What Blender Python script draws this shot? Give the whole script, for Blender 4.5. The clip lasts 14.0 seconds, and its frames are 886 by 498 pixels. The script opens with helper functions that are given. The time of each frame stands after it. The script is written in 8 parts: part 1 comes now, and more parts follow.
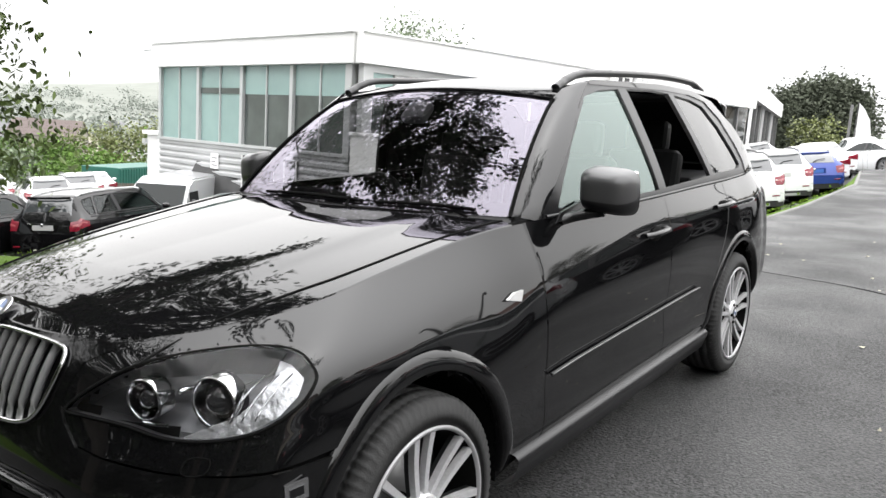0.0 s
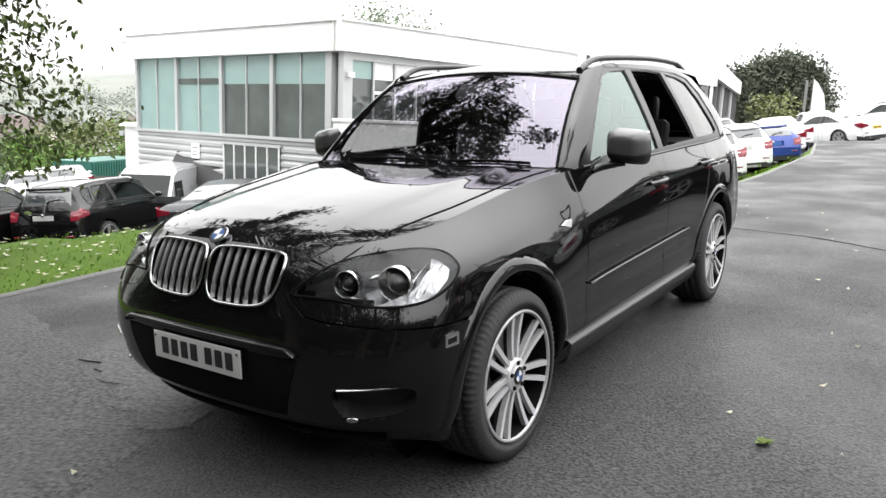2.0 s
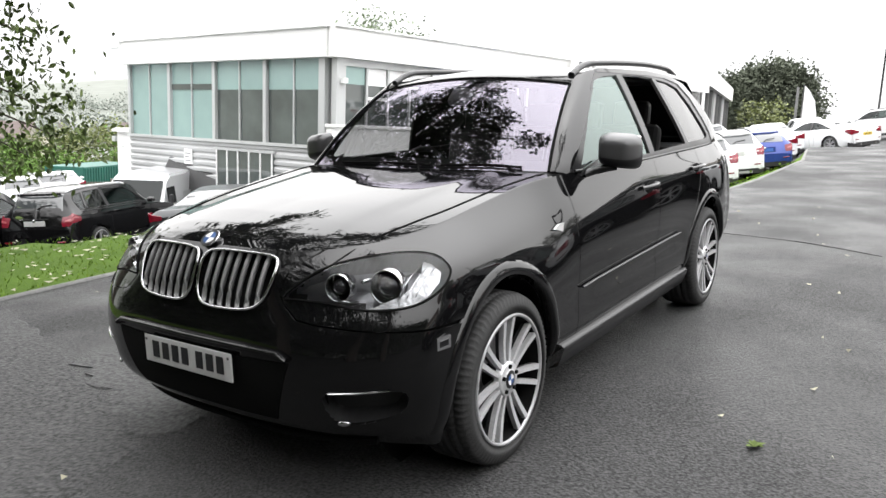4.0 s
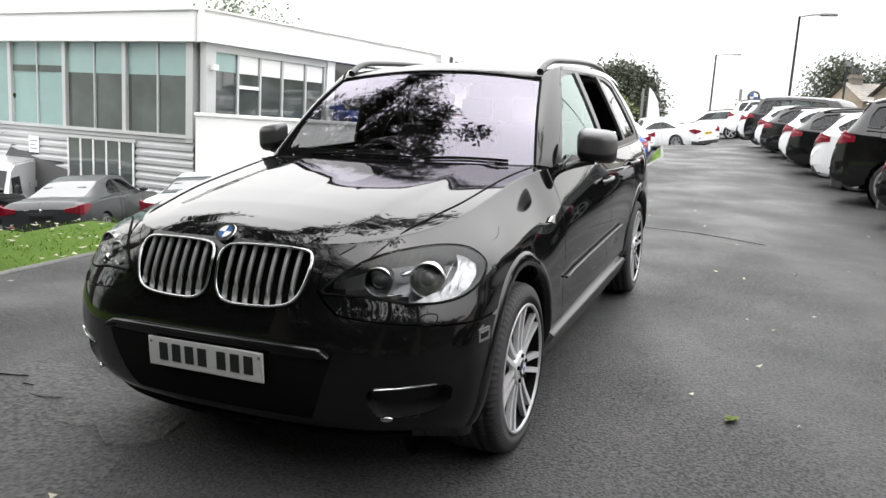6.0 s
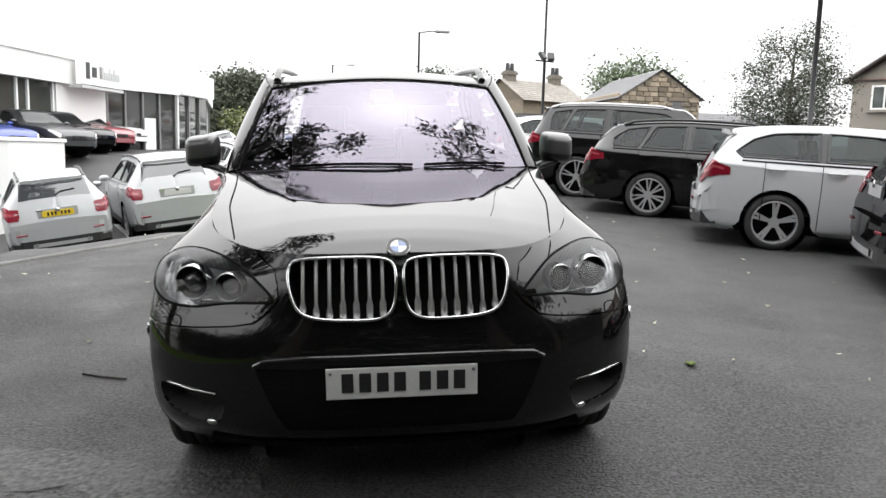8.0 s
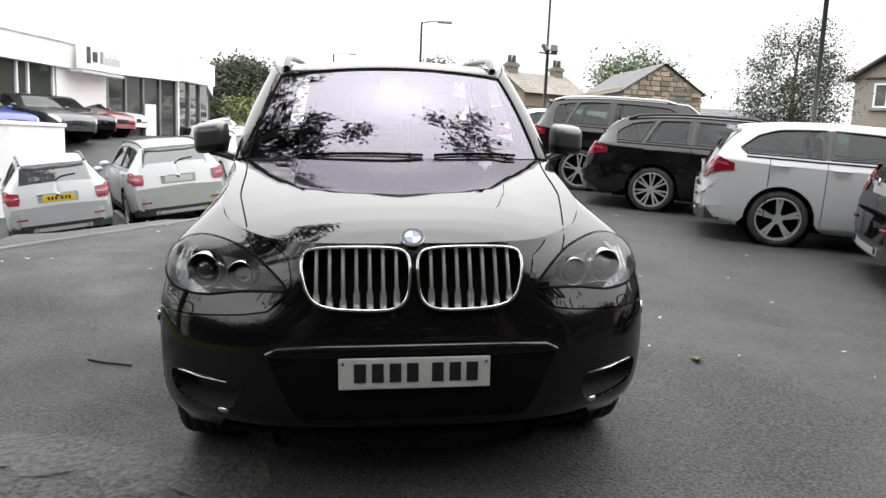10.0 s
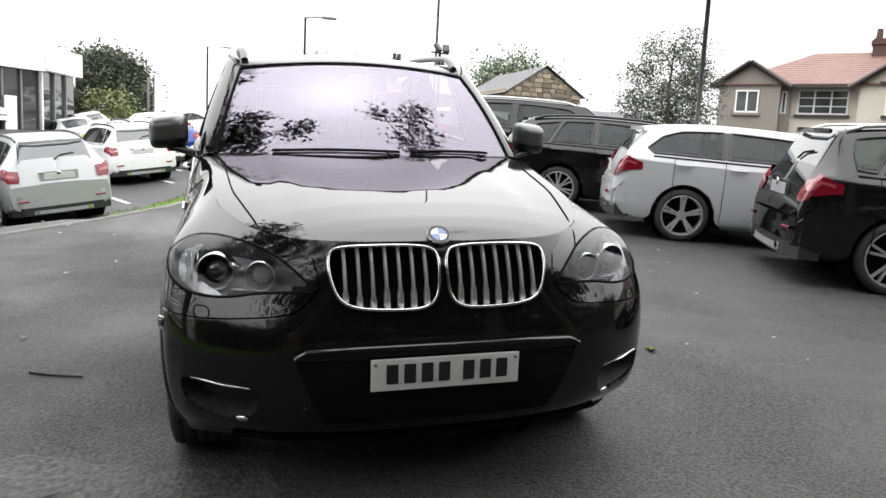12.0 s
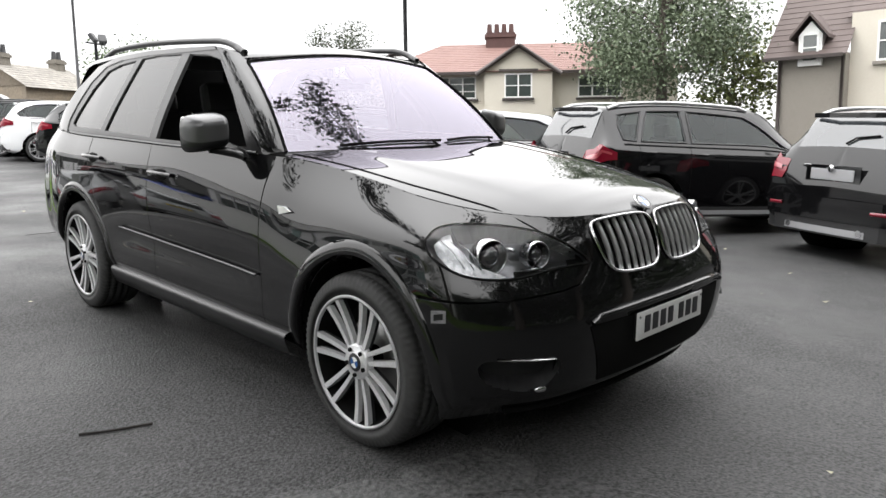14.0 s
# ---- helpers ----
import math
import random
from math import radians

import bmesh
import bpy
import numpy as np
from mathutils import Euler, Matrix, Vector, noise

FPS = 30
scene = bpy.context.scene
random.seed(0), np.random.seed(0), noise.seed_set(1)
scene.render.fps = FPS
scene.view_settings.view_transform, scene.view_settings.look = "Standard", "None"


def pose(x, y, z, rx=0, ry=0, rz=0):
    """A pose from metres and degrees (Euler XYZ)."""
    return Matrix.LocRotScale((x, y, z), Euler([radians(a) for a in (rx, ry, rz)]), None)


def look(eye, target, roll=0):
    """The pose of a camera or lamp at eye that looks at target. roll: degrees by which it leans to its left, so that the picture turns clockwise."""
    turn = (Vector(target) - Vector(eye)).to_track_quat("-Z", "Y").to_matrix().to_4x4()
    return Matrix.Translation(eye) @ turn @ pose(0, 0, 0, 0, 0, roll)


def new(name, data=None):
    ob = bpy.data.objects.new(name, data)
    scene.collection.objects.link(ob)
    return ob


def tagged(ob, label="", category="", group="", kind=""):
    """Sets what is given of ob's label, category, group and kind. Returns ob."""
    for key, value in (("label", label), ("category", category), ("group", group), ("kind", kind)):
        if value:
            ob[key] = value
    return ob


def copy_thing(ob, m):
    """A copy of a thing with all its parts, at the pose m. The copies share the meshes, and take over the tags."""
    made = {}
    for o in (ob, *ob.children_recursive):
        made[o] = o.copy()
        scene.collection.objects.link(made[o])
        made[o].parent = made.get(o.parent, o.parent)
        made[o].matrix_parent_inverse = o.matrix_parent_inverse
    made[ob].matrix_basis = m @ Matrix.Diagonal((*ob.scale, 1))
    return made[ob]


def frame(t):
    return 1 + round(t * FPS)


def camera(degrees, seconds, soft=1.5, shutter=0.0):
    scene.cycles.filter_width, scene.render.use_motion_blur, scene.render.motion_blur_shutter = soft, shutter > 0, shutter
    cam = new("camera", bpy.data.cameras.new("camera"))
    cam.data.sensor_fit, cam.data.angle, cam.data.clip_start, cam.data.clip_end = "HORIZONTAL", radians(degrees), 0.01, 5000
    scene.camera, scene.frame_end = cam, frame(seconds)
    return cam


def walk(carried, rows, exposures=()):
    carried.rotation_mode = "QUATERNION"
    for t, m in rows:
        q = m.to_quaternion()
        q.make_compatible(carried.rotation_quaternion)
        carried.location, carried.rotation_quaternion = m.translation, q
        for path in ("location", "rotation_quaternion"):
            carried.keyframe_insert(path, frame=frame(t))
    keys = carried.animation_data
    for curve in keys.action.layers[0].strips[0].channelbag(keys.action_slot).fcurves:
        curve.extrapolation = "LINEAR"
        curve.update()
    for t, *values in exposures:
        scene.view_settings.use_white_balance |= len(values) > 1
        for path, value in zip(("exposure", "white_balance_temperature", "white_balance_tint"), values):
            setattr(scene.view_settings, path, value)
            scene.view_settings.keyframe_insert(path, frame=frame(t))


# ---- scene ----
cam = camera(61.7, 14.0)
PATH = [
    (0, (2.128, -1.632, 1.504), (0.946, -0.048, 1.199), 3.7),
    (0.5, (2.204, -2.1, 1.444), (1.094, -0.473, 1.093), 3.4),
    (1, (2.227, -2.5, 1.421), (1.148, -0.856, 1.058), 1.9),
    (1.5, (2.283, -2.628, 1.423), (1.174, -0.996, 1.096), 3.0),
    (2, (2.304, -2.644, 1.422), (1.198, -1.013, 1.084), 2.2),
    (2.5, (2.31, -2.64, 1.423), (1.205, -1.006, 1.094), 2.2),
    (3, (2.315, -2.642, 1.425), (1.216, -1.002, 1.104), 2.3),
    (5.3, (2.274, -2.647, 1.395), (1.19, -0.997, 1.074), 2.1),
    (5.5, (2.157, -2.724, 1.413), (1.144, -1.026, 1.114), 3.3),
    (6, (1.746, -2.962, 1.38), (0.992, -1.138, 1.059), 3.5),
    (6.5, (1.152, -3.092, 1.338), (0.619, -1.19, 1.024), 5.6),
    (7, (0.556, -3.245, 1.279), (0.355, -1.276, 0.993), 3.6),
    (7.5, (0.119, -3.325, 1.266), (0.168, -1.342, 1.017), 2.7),
    (8, (-0.167, -3.355, 1.284), (0.053, -1.384, 1.028), 1.5),
    (10.5, (-0.227, -3.335, 1.28), (-0.002, -1.368, 1.0), 2.5),
    (11, (-0.232, -3.34, 1.283), (-0.002, -1.371, 1.015), 2.3),
    (11.5, (-0.315, -3.315, 1.281), (-0.044, -1.352, 1.014), 3.8),
    (12, (-0.726, -3.225, 1.25), (-0.178, -1.32, 0.982), 3.0),
    (12.5, (-1.237, -3.051, 1.225), (-0.455, -1.224, 0.993), 1.5),
    (13, (-1.838, -2.798, 1.22), (-0.729, -1.15, 0.991), 2.9),
    (13.5, (-2.315, -2.564, 1.188), (-1.039, -1.04, 0.967), 0.9),
    (14, (-2.739, -2.328, 1.18), (-1.343, -0.922, 0.91), -0.7),
]
walk(cam, [(t, look(e, g, r)) for t, e, g, r in PATH], [(0, 2.5), (3, 2.56), (6, 2.4), (11.5, 2.38), (13.0, 2.46), (14, 2.6)])

# ---- sky and sun: a bright overcast day ----
world = bpy.data.worlds.new("overcast_sky")
scene.world = world
world.use_nodes = True
_n, _l = world.node_tree.nodes, world.node_tree.links
_n.clear()
_sky = _n.new("ShaderNodeTexSky")
_sky.sky_type, _sky.sun_disc = "NISHITA", False
_sky.sun_elevation, _sky.sun_rotation = radians(80), radians(12)
_sky.air_density, _sky.dust_density, _sky.ozone_density = 1.0, 1.2, 1.0
_hs = _n.new("ShaderNodeHueSaturation")
_hs.inputs["Saturation"].default_value = 0.06
_bg = _n.new("ShaderNodeBackground")
_bg.inputs["Strength"].default_value = 0.15
_out = _n.new("ShaderNodeOutputWorld")
_l.new(_sky.outputs[0], _hs.inputs["Color"])
_cloud = _n.new("ShaderNodeMix")
_cloud.data_type = "RGBA"
_cloud.inputs["Factor"].default_value = 0.7
_cloud.inputs["B"].default_value = (3.7, 3.7, 3.75, 1)      # an even cloud cover over the clear sky
_l.new(_hs.outputs[0], _cloud.inputs["A"])
_co, _sp, _grad, _dim = _n.new("ShaderNodeTexCoord"), _n.new("ShaderNodeSeparateXYZ"), _n.new("ShaderNodeMapRange"), _n.new("ShaderNodeMix")
_grad.interpolation_type = "SMOOTHSTEP"
_grad.inputs["From Min"].default_value, _grad.inputs["From Max"].default_value = 0.08, 0.95
_grad.inputs["To Min"].default_value, _grad.inputs["To Max"].default_value = 0.42, 1.25
_dim.data_type, _dim.blend_type = "RGBA", "MULTIPLY"
_dim.inputs["Factor"].default_value = 1.0
_l.new(_co.outputs["Generated"], _sp.inputs[0])
_l.new(_sp.outputs["Z"], _grad.inputs["Value"])
_l.new(_cloud.outputs["Result"], _dim.inputs["A"])
_l.new(_grad.outputs[0], _dim.inputs["B"])
_l.new(_dim.outputs["Result"], _bg.inputs["Color"])
_l.new(_bg.outputs[0], _out.inputs["Surface"])

sun = new("sun", bpy.data.lights.new("sun", "SUN"))
sun.data.energy, sun.data.angle, sun.data.color = 0.5, radians(168), (1.0, 0.97, 0.93)
sun.matrix_world = look((0, 0, 30), (-.36, -1.7, 20.15))


# ---- materials ----
def mat(name, colour, rough=0.5, metal=0.0, grain=0.0, scale=20.0, bump=0.0, bump_scale=60.0, second=None, coat=0.0,
        spec=0.5, ior=1.5, patch=0.0, patch_scale=1.5, emit=0.0, island=0.0, rough_var=0.0, stretch=(1, 1, 1), each=0.0):
    """A surface: colour varied by fine grain and broad patches towards a second colour, with its own bump."""
    m = bpy.data.materials.new(name)
    m.use_nodes = True
    n, l = m.node_tree.nodes, m.node_tree.links
    b = n["Principled BSDF"]
    b.inputs["Base Color"].default_value = (*colour, 1)
    b.inputs["Roughness"].default_value = rough
    b.inputs["Metallic"].default_value = metal
    b.inputs["IOR"].default_value = ior
    b.inputs["Specular IOR Level"].default_value = spec
    b.inputs["Coat Weight"].default_value = coat
    b.inputs["Coat Roughness"].default_value = 0.02
    if emit:
        b.inputs["Emission Color"].default_value = (*colour, 1)
        b.inputs["Emission Strength"].default_value = emit
    if not (grain or patch or bump or island or rough_var or each):
        return m
    co = n.new("ShaderNodeTexCoord")
    mp = n.new("ShaderNodeMapping")
    mp.inputs["Scale"].default_value = stretch
    l.new(co.outputs["Object"], mp.inputs["Vector"])
    other = second or tuple(c * 0.45 for c in colour)

    def noise_node(s, detail=4.0):
        t = n.new("ShaderNodeTexNoise")
        t.inputs["Scale"].default_value, t.inputs["Detail"].default_value = s, detail
        l.new(mp.outputs[0], t.inputs["Vector"])
        return t

    last = None
    for amount, s, lo, hi in ((grain, scale, 0.35, 0.65), (patch, patch_scale, 0.4, 0.68)):
        if not amount:
            continue
        t = noise_node(s)
        r = n.new("ShaderNodeMapRange")
        r.inputs["From Min"].default_value, r.inputs["From Max"].default_value = lo, hi
        r.inputs["To Max"].default_value = amount
        l.new(t.outputs["Fac"], r.inputs["Value"])
        x = n.new("ShaderNodeMix")
        x.data_type = "RGBA"
        x.inputs["A"].default_value = (*colour, 1)
        x.inputs["B"].default_value = (*other, 1)
        if last:
            l.new(last, x.inputs["A"])
        l.new(r.outputs[0], x.inputs["Factor"])
        last = x.outputs["Result"]
    if island:
        g = n.new("ShaderNodeNewGeometry")
        r = n.new("ShaderNodeMapRange")
        r.inputs["To Min"].default_value, r.inputs["To Max"].default_value = 1 - island, 1 + island
        l.new(g.outputs["Random Per Island"], r.inputs["Value"])
        h = n.new("ShaderNodeHueSaturation")
        h.inputs["Color"].default_value = (*colour, 1)
        if last:
            l.new(last, h.inputs["Color"])
        l.new(r.outputs[0], h.inputs["Value"])
        last = h.outputs[0]
    if each:
        g = n.new("ShaderNodeObjectInfo")
        r = n.new("ShaderNodeMapRange")
        r.inputs["To Min"].default_value, r.inputs["To Max"].default_value = 1 - each, 1 + each * .7
        l.new(g.outputs["Random"], r.inputs["Value"])
        h = n.new("ShaderNodeHueSaturation")
        h.inputs["Color"].default_value = (*colour, 1)
        if last:
            l.new(last, h.inputs["Color"])
        l.new(r.outputs[0], h.inputs["Value"])
        last = h.outputs[0]
    if last:
        l.new(last, b.inputs["Base Color"])
    if rough_var:
        t = noise_node(patch_scale * 1.7)
        r = n.new("ShaderNodeMapRange")
        r.inputs["From Min"].default_value, r.inputs["From Max"].default_value = 0.35, 0.65
        r.inputs["To Min"].default_value, r.inputs["To Max"].default_value = rough - rough_var, rough + rough_var
        l.new(t.outputs["Fac"], r.inputs["Value"])
        l.new(r.outputs[0], b.inputs["Roughness"])
    if bump:
        t = noise_node(bump_scale, 6.0)
        u = n.new("ShaderNodeBump")
        u.inputs["Strength"].default_value, u.inputs["Distance"].default_value = bump, 0.01
        l.new(t.outputs["Fac"], u.inputs["Height"])
        l.new(u.outputs[0], b.inputs["Normal"])
    return m


def glass(name, tint, gloss=(1, 1, 1), ior=1.5, rough=0.0, dark=0.0):
    """A pane: lets light through with a tint, mirrors by Fresnel."""
    m = bpy.data.materials.new(name)
    m.use_nodes = True
    n, l = m.node_tree.nodes, m.node_tree.links
    n.clear()
    out, mix = n.new("ShaderNodeOutputMaterial"), n.new("ShaderNodeMixShader")
    tr, gl, fr = n.new("ShaderNodeBsdfTransparent"), n.new("ShaderNodeBsdfGlossy"), n.new("ShaderNodeFresnel")
    tr.inputs["Color"].default_value = (*tint, 1)
    gl.inputs["Color"].default_value, gl.inputs["Roughness"].default_value = (*gloss, 1), rough
    fr.inputs["IOR"].default_value = ior
    l.new(fr.outputs[0], mix.inputs[0])
    l.new(tr.outputs[0], mix.inputs[1])
    l.new(gl.outputs[0], mix.inputs[2])
    l.new(mix.outputs[0], out.inputs["Surface"])
    return m


# copy of the black paint, mirrors less so the bumper looks shaded
PAINT_BUMPER = mat("black_paint_dim_copy", (0.004, 0.004, 0.0043), 0.06, ior=1.45)
PAINT_BLACK = mat("black_paint", (0.004, 0.004, 0.0044), 0.03, ior=1.52)
PAINT_CAR_BLACK = mat("dark_car_paint", (0.005, 0.005, 0.0055), 0.05, ior=1.5)
PAINT_WHITE = mat("white_car_paint", (0.78, 0.79, 0.80), 0.4, coat=1.0)
PAINT_SILVER = mat("silver_car_paint", (0.40, 0.41, 0.42), 0.40, metal=0.25, coat=0.5)
PAINT_GREY = mat("grey_car_paint", (0.035, 0.037, 0.04), 0.38, metal=0.4, coat=0.5)
PAINT_BLUE = mat("blue_car_paint", (0.010, 0.035, 0.23), 0.38, metal=0.2, coat=0.6)
PAINT_RED = mat("red_car_paint", (0.20, 0.012, 0.02), 0.35, coat=1.0)
PAINT_MIRROR = mat("grey_mirror_cap", (0.07, 0.07, 0.072), 0.34, metal=0.3, coat=0.3)
TRIM = mat("black_plastic_trim", (0.018, 0.018, 0.019), 0.55, grain=0.3, scale=300, bump=0.15, bump_scale=500)
SATIN = mat("satin_black", (0.008, 0.008, 0.009), 0.32)
GAP = mat("panel_gap", (0.005, 0.005, 0.005), 0.9, spec=0.1)
CHROME = mat("chrome", (0.62, 0.62, 0.63), 0.09, metal=1.0)
ALLOY = mat("machined_alloy", (0.66, 0.66, 0.67), 0.34, metal=0.45, grain=0.2, scale=90)
ALLOY_DARK = mat("dark_pocket_shade", (0.035, 0.035, 0.037), 0.4, metal=0.6)
RUBBER = mat("tyre_rubber", (0.030, 0.030, 0.030), 0.75, grain=0.4, scale=40, bump=0.2, bump_scale=200)
STEEL = mat("brake_steel", (0.25, 0.25, 0.25), 0.4, metal=0.9)
WINDSCREEN = glass("coated_windscreen", (0.36, 0.36, 0.37), (0.91, 0.86, 1.0), 2.15)
GLASS = glass("green_car_glass", (0.42, 0.58, 0.52), (0.86, 1.0, 0.96), 2.1)
PRIVACY = glass("dark_car_glass", (0.06, 0.066, 0.066), (1, 1, 1), 1.55)
PAINT_PALE = mat("pale_silver_paint", (0.44, 0.45, 0.46), 0.4, coat=0.6)
LAMP_STRIP = mat("pale_lamp_strip", (0.34, 0.06, 0.075), 0.2, coat=1.0)
GREY_PLATE = mat("grey_plate_cover", (0.34, 0.34, 0.35), 0.35)
SIDE_GLASS = glass("parked_car_glass", (0.26, 0.30, 0.29), (0.95, 1, 1), 1.38)
PARK_ALLOY = mat("painted_alloy", (0.40, 0.40, 0.41), 0.4, metal=0.4)
CLEAR_LAMP = mat("clear_indicator", (0.72, 0.72, 0.72), 0.15, coat=1.0)
GRILLE_BAR = mat("grey_grille_bar", (0.24, 0.24, 0.24), 0.35, metal=0.4)
LENS = glass("clear_lamp_lens", (0.93, 0.94, 0.95), (1, 1, 1), 1.32)
CAR_DARK_GLASS = mat("tinted_rear_glass", (0.008, 0.009, 0.009), 0.03, ior=1.5)
PLATE_WHITE = mat("white_plate", (0.58, 0.58, 0.57), 0.35, grain=0.08, scale=60)
PLATE_YELLOW = mat("yellow_plate", (0.70, 0.50, 0.03), 0.35, grain=0.08, scale=60)
INK = mat("black_ink", (0.010, 0.010, 0.012), 0.5)
LAMP_RED = mat("red_lamp_lens", (0.17, 0.004, 0.015), 0.2, coat=0.35)
LAMP_WHITE = mat("clear_reflector", (0.50, 0.50, 0.51), 0.25, metal=0.6, coat=1.0, grain=0.7, scale=45, bump=1.0, bump_scale=28)
LAMP_AMBER = mat("amber_lamp_lens", (0.65, 0.22, 0.02), 0.15, coat=1.0)
LEATHER = mat("dark_leather", (0.02, 0.02, 0.021), 0.5, grain=0.3, scale=30)
CABIN = mat("cabin_plastic", (0.022, 0.022, 0.024), 0.6)
BADGE_BLUE = mat("badge_blue", (0.015, 0.08, 0.26), 0.3, coat=1.0)
WHITE = mat("white_enamel", (0.8, 0.8, 0.8), 0.3)


# ---- helpers for meshes ----
from mathutils.geometry import delaunay_2d_cdt


def link(name, mesh, material, parent=None, label="", smooth=True):
    mesh.materials.clear()
    mesh.materials.append(material)
    ob = new(name, mesh)
    if parent:
        ob.parent = parent
    if label:
        ob["label"] = label
    return ob


def mesh_of(name, verts, faces, smooth=True, normals=None):
    me = bpy.data.meshes.new(name)
    me.from_pydata([tuple(v) for v in verts], [], [tuple(f) for f in faces])
    me.validate()
    if smooth:
        me.polygons.foreach_set("use_smooth", [True] * len(me.polygons))
    if normals is not None and len(normals) == len(me.vertices):
        me.normals_split_custom_set_from_vertices([tuple(n) for n in normals])
    me.update()
    return me


def part(name, bm, material, parent=None, label="", smooth=False, angle=None):
    """Links a bmesh as one mesh object under a thing."""
    me = bpy.data.meshes.new(name)
    bmesh.ops.recalc_face_normals(bm, faces=bm.faces)
    for f in bm.faces:
        f.smooth = smooth
    if smooth and angle:
        for e in bm.edges:
            if len(e.link_faces) == 2 and e.calc_face_angle(0) > radians(angle):
                e.smooth = False
    bm.to_mesh(me)
    bm.free()
    return link(name, me, material, parent, label)


def thing(name, m=None, label="", category="", group="", kind=""):
    ob = new(name)
    ob.empty_display_size = 0.2
    if m is not None:
        ob.matrix_basis = m
    return tagged(ob, label, category, group, kind)


def box(bm, size, at=(0, 0, 0), bevel=0.0, turn=(0, 0, 0), seg=1):
    """A bevelled box, centred at a place."""
    m = pose(*at, *turn) @ Matrix.Diagonal((*size, 1))
    made = bmesh.ops.create_cube(bm, size=1.0, matrix=m)
    if bevel:
        edges = list({e for v in made["verts"] for e in v.link_edges})
        bmesh.ops.bevel(bm, geom=edges, offset=bevel, segments=seg, affect="EDGES", profile=0.6)
    return bm


def box_bm(size, at=(0, 0, 0), bevel=0.0, turn=(0, 0, 0), seg=1):
    return box(bmesh.new(), size, at, bevel, turn, seg)


def cyl(bm, r1, r2, depth, at=(0, 0, 0), turn=(0, 0, 0), seg=20, caps=True):
    bmesh.ops.create_cone(bm, cap_ends=caps, segments=seg, radius1=r1, radius2=r2, depth=depth, matrix=pose(*at, *turn))
    return bm


def tube(points, radius, sides=8, closed=False, flat=1.0, taper=None):
    """Verts and faces of a tube along points; flat squashes it in its second direction."""
    pts = [Vector(p) for p in points]
    n = len(pts)
    verts, faces = [], []
    up = Vector((0, 0, 1))
    for i, p in enumerate(pts):
        a = pts[(i - 1) % n] if closed else pts[max(i - 1, 0)]
        b = pts[(i + 1) % n] if closed else pts[min(i + 1, n - 1)]
        d = (b - a).normalized() if (b - a).length > 1e-9 else Vector((0, 1, 0))
        ref = up if abs(d.z) < 0.95 else Vector((1, 0, 0))
        s = d.cross(ref).normalized()
        w = s.cross(d).normalized()
        r = radius * (taper[i] if taper else 1.0)
        for k in range(sides):
            g = 2 * math.pi * k / sides
            verts.append(p + s * (r * math.cos(g)) + w * (r * flat * math.sin(g)))
    rings = n if closed else n - 1
    for i in range(rings):
        j = (i + 1) % n
        for k in range(sides):
            q = (k + 1) % sides
            faces.append((i * sides + k, j * sides + k, j * sides + q, i * sides + q))
    if not closed:
        faces.append(tuple(range(sides - 1, -1, -1)))
        faces.append(tuple((n - 1) * sides + k for k in range(sides)))
    return verts, faces


def tube_part(name, points, radius, material, parent=None, label="", sides=8, closed=False, flat=1.0, taper=None):
    v, f = tube(points, radius, sides, closed, flat, taper)
    return link(name, mesh_of(name, v, f), material, parent, label)


def spin(profile, seg=48, axis="x"):
    """Verts and faces of a profile of (along, radius) turned round an axis."""
    verts, faces = [], []
    n = len(profile)
    for k in range(seg):
        g = 2 * math.pi * k / seg
        for a, r in profile:
            p = (a, r * math.cos(g), r * math.sin(g)) if axis == "x" else (r * math.cos(g), r * math.sin(g), a)
            verts.append(p)
    for k in range(seg):
        q = (k + 1) % seg
        for i in range(n - 1):
            faces.append((k * n + i, k * n + i + 1, q * n + i + 1, q * n + i))
    return verts, faces


def prism(outline, depth):
    """Verts and faces of a flat outline of (x, z), from y = 0 back to depth."""
    n = len(outline)
    v = [(x, 0, z) for x, z in outline] + [(x, depth, z) for x, z in outline]
    f = [tuple(range(n)), tuple(range(2 * n - 1, n - 1, -1))]
    f += [(i, i + n, (i + 1) % n + n, (i + 1) % n) for i in range(n)]
    return v, f


def spline(points, t):
    """Catmull-Rom through rows of values, t from 0 to len - 1."""
    p = np.asarray(points, float)
    n = len(p)
    t = np.clip(np.asarray(t, float), 0, n - 1 - 1e-9)
    i = t.astype(int)
    f = (t - i)[..., None]
    get = lambda k: p[np.clip(k, 0, n - 1)]
    a, b, c, d = get(i - 1), get(i), get(i + 1), get(i + 2)
    a = np.where((i == 0)[..., None], 2 * b - c, a)
    d = np.where((i >= n - 2)[..., None], 2 * c - b, d)
    return 0.5 * (2 * b + (c - a) * f + (2 * a - 5 * b + 4 * c - d) * f**2 + (3 * b - a - 3 * c + d) * f**3)


def smooth_loop(points, per=8):
    """A closed outline rounded through its points."""
    p = np.asarray(points, float)
    n = len(p)
    out = []
    for i in range(n):
        a, b, c, d = p[i - 1], p[i], p[(i + 1) % n], p[(i + 2) % n]
        for k in range(per):
            f = k / per
            out.append(0.5 * (2 * b + (c - a) * f + (2 * a - 5 * b + 4 * c - d) * f**2 + (3 * b - a - 3 * c + d) * f**3))
    return np.array(out)


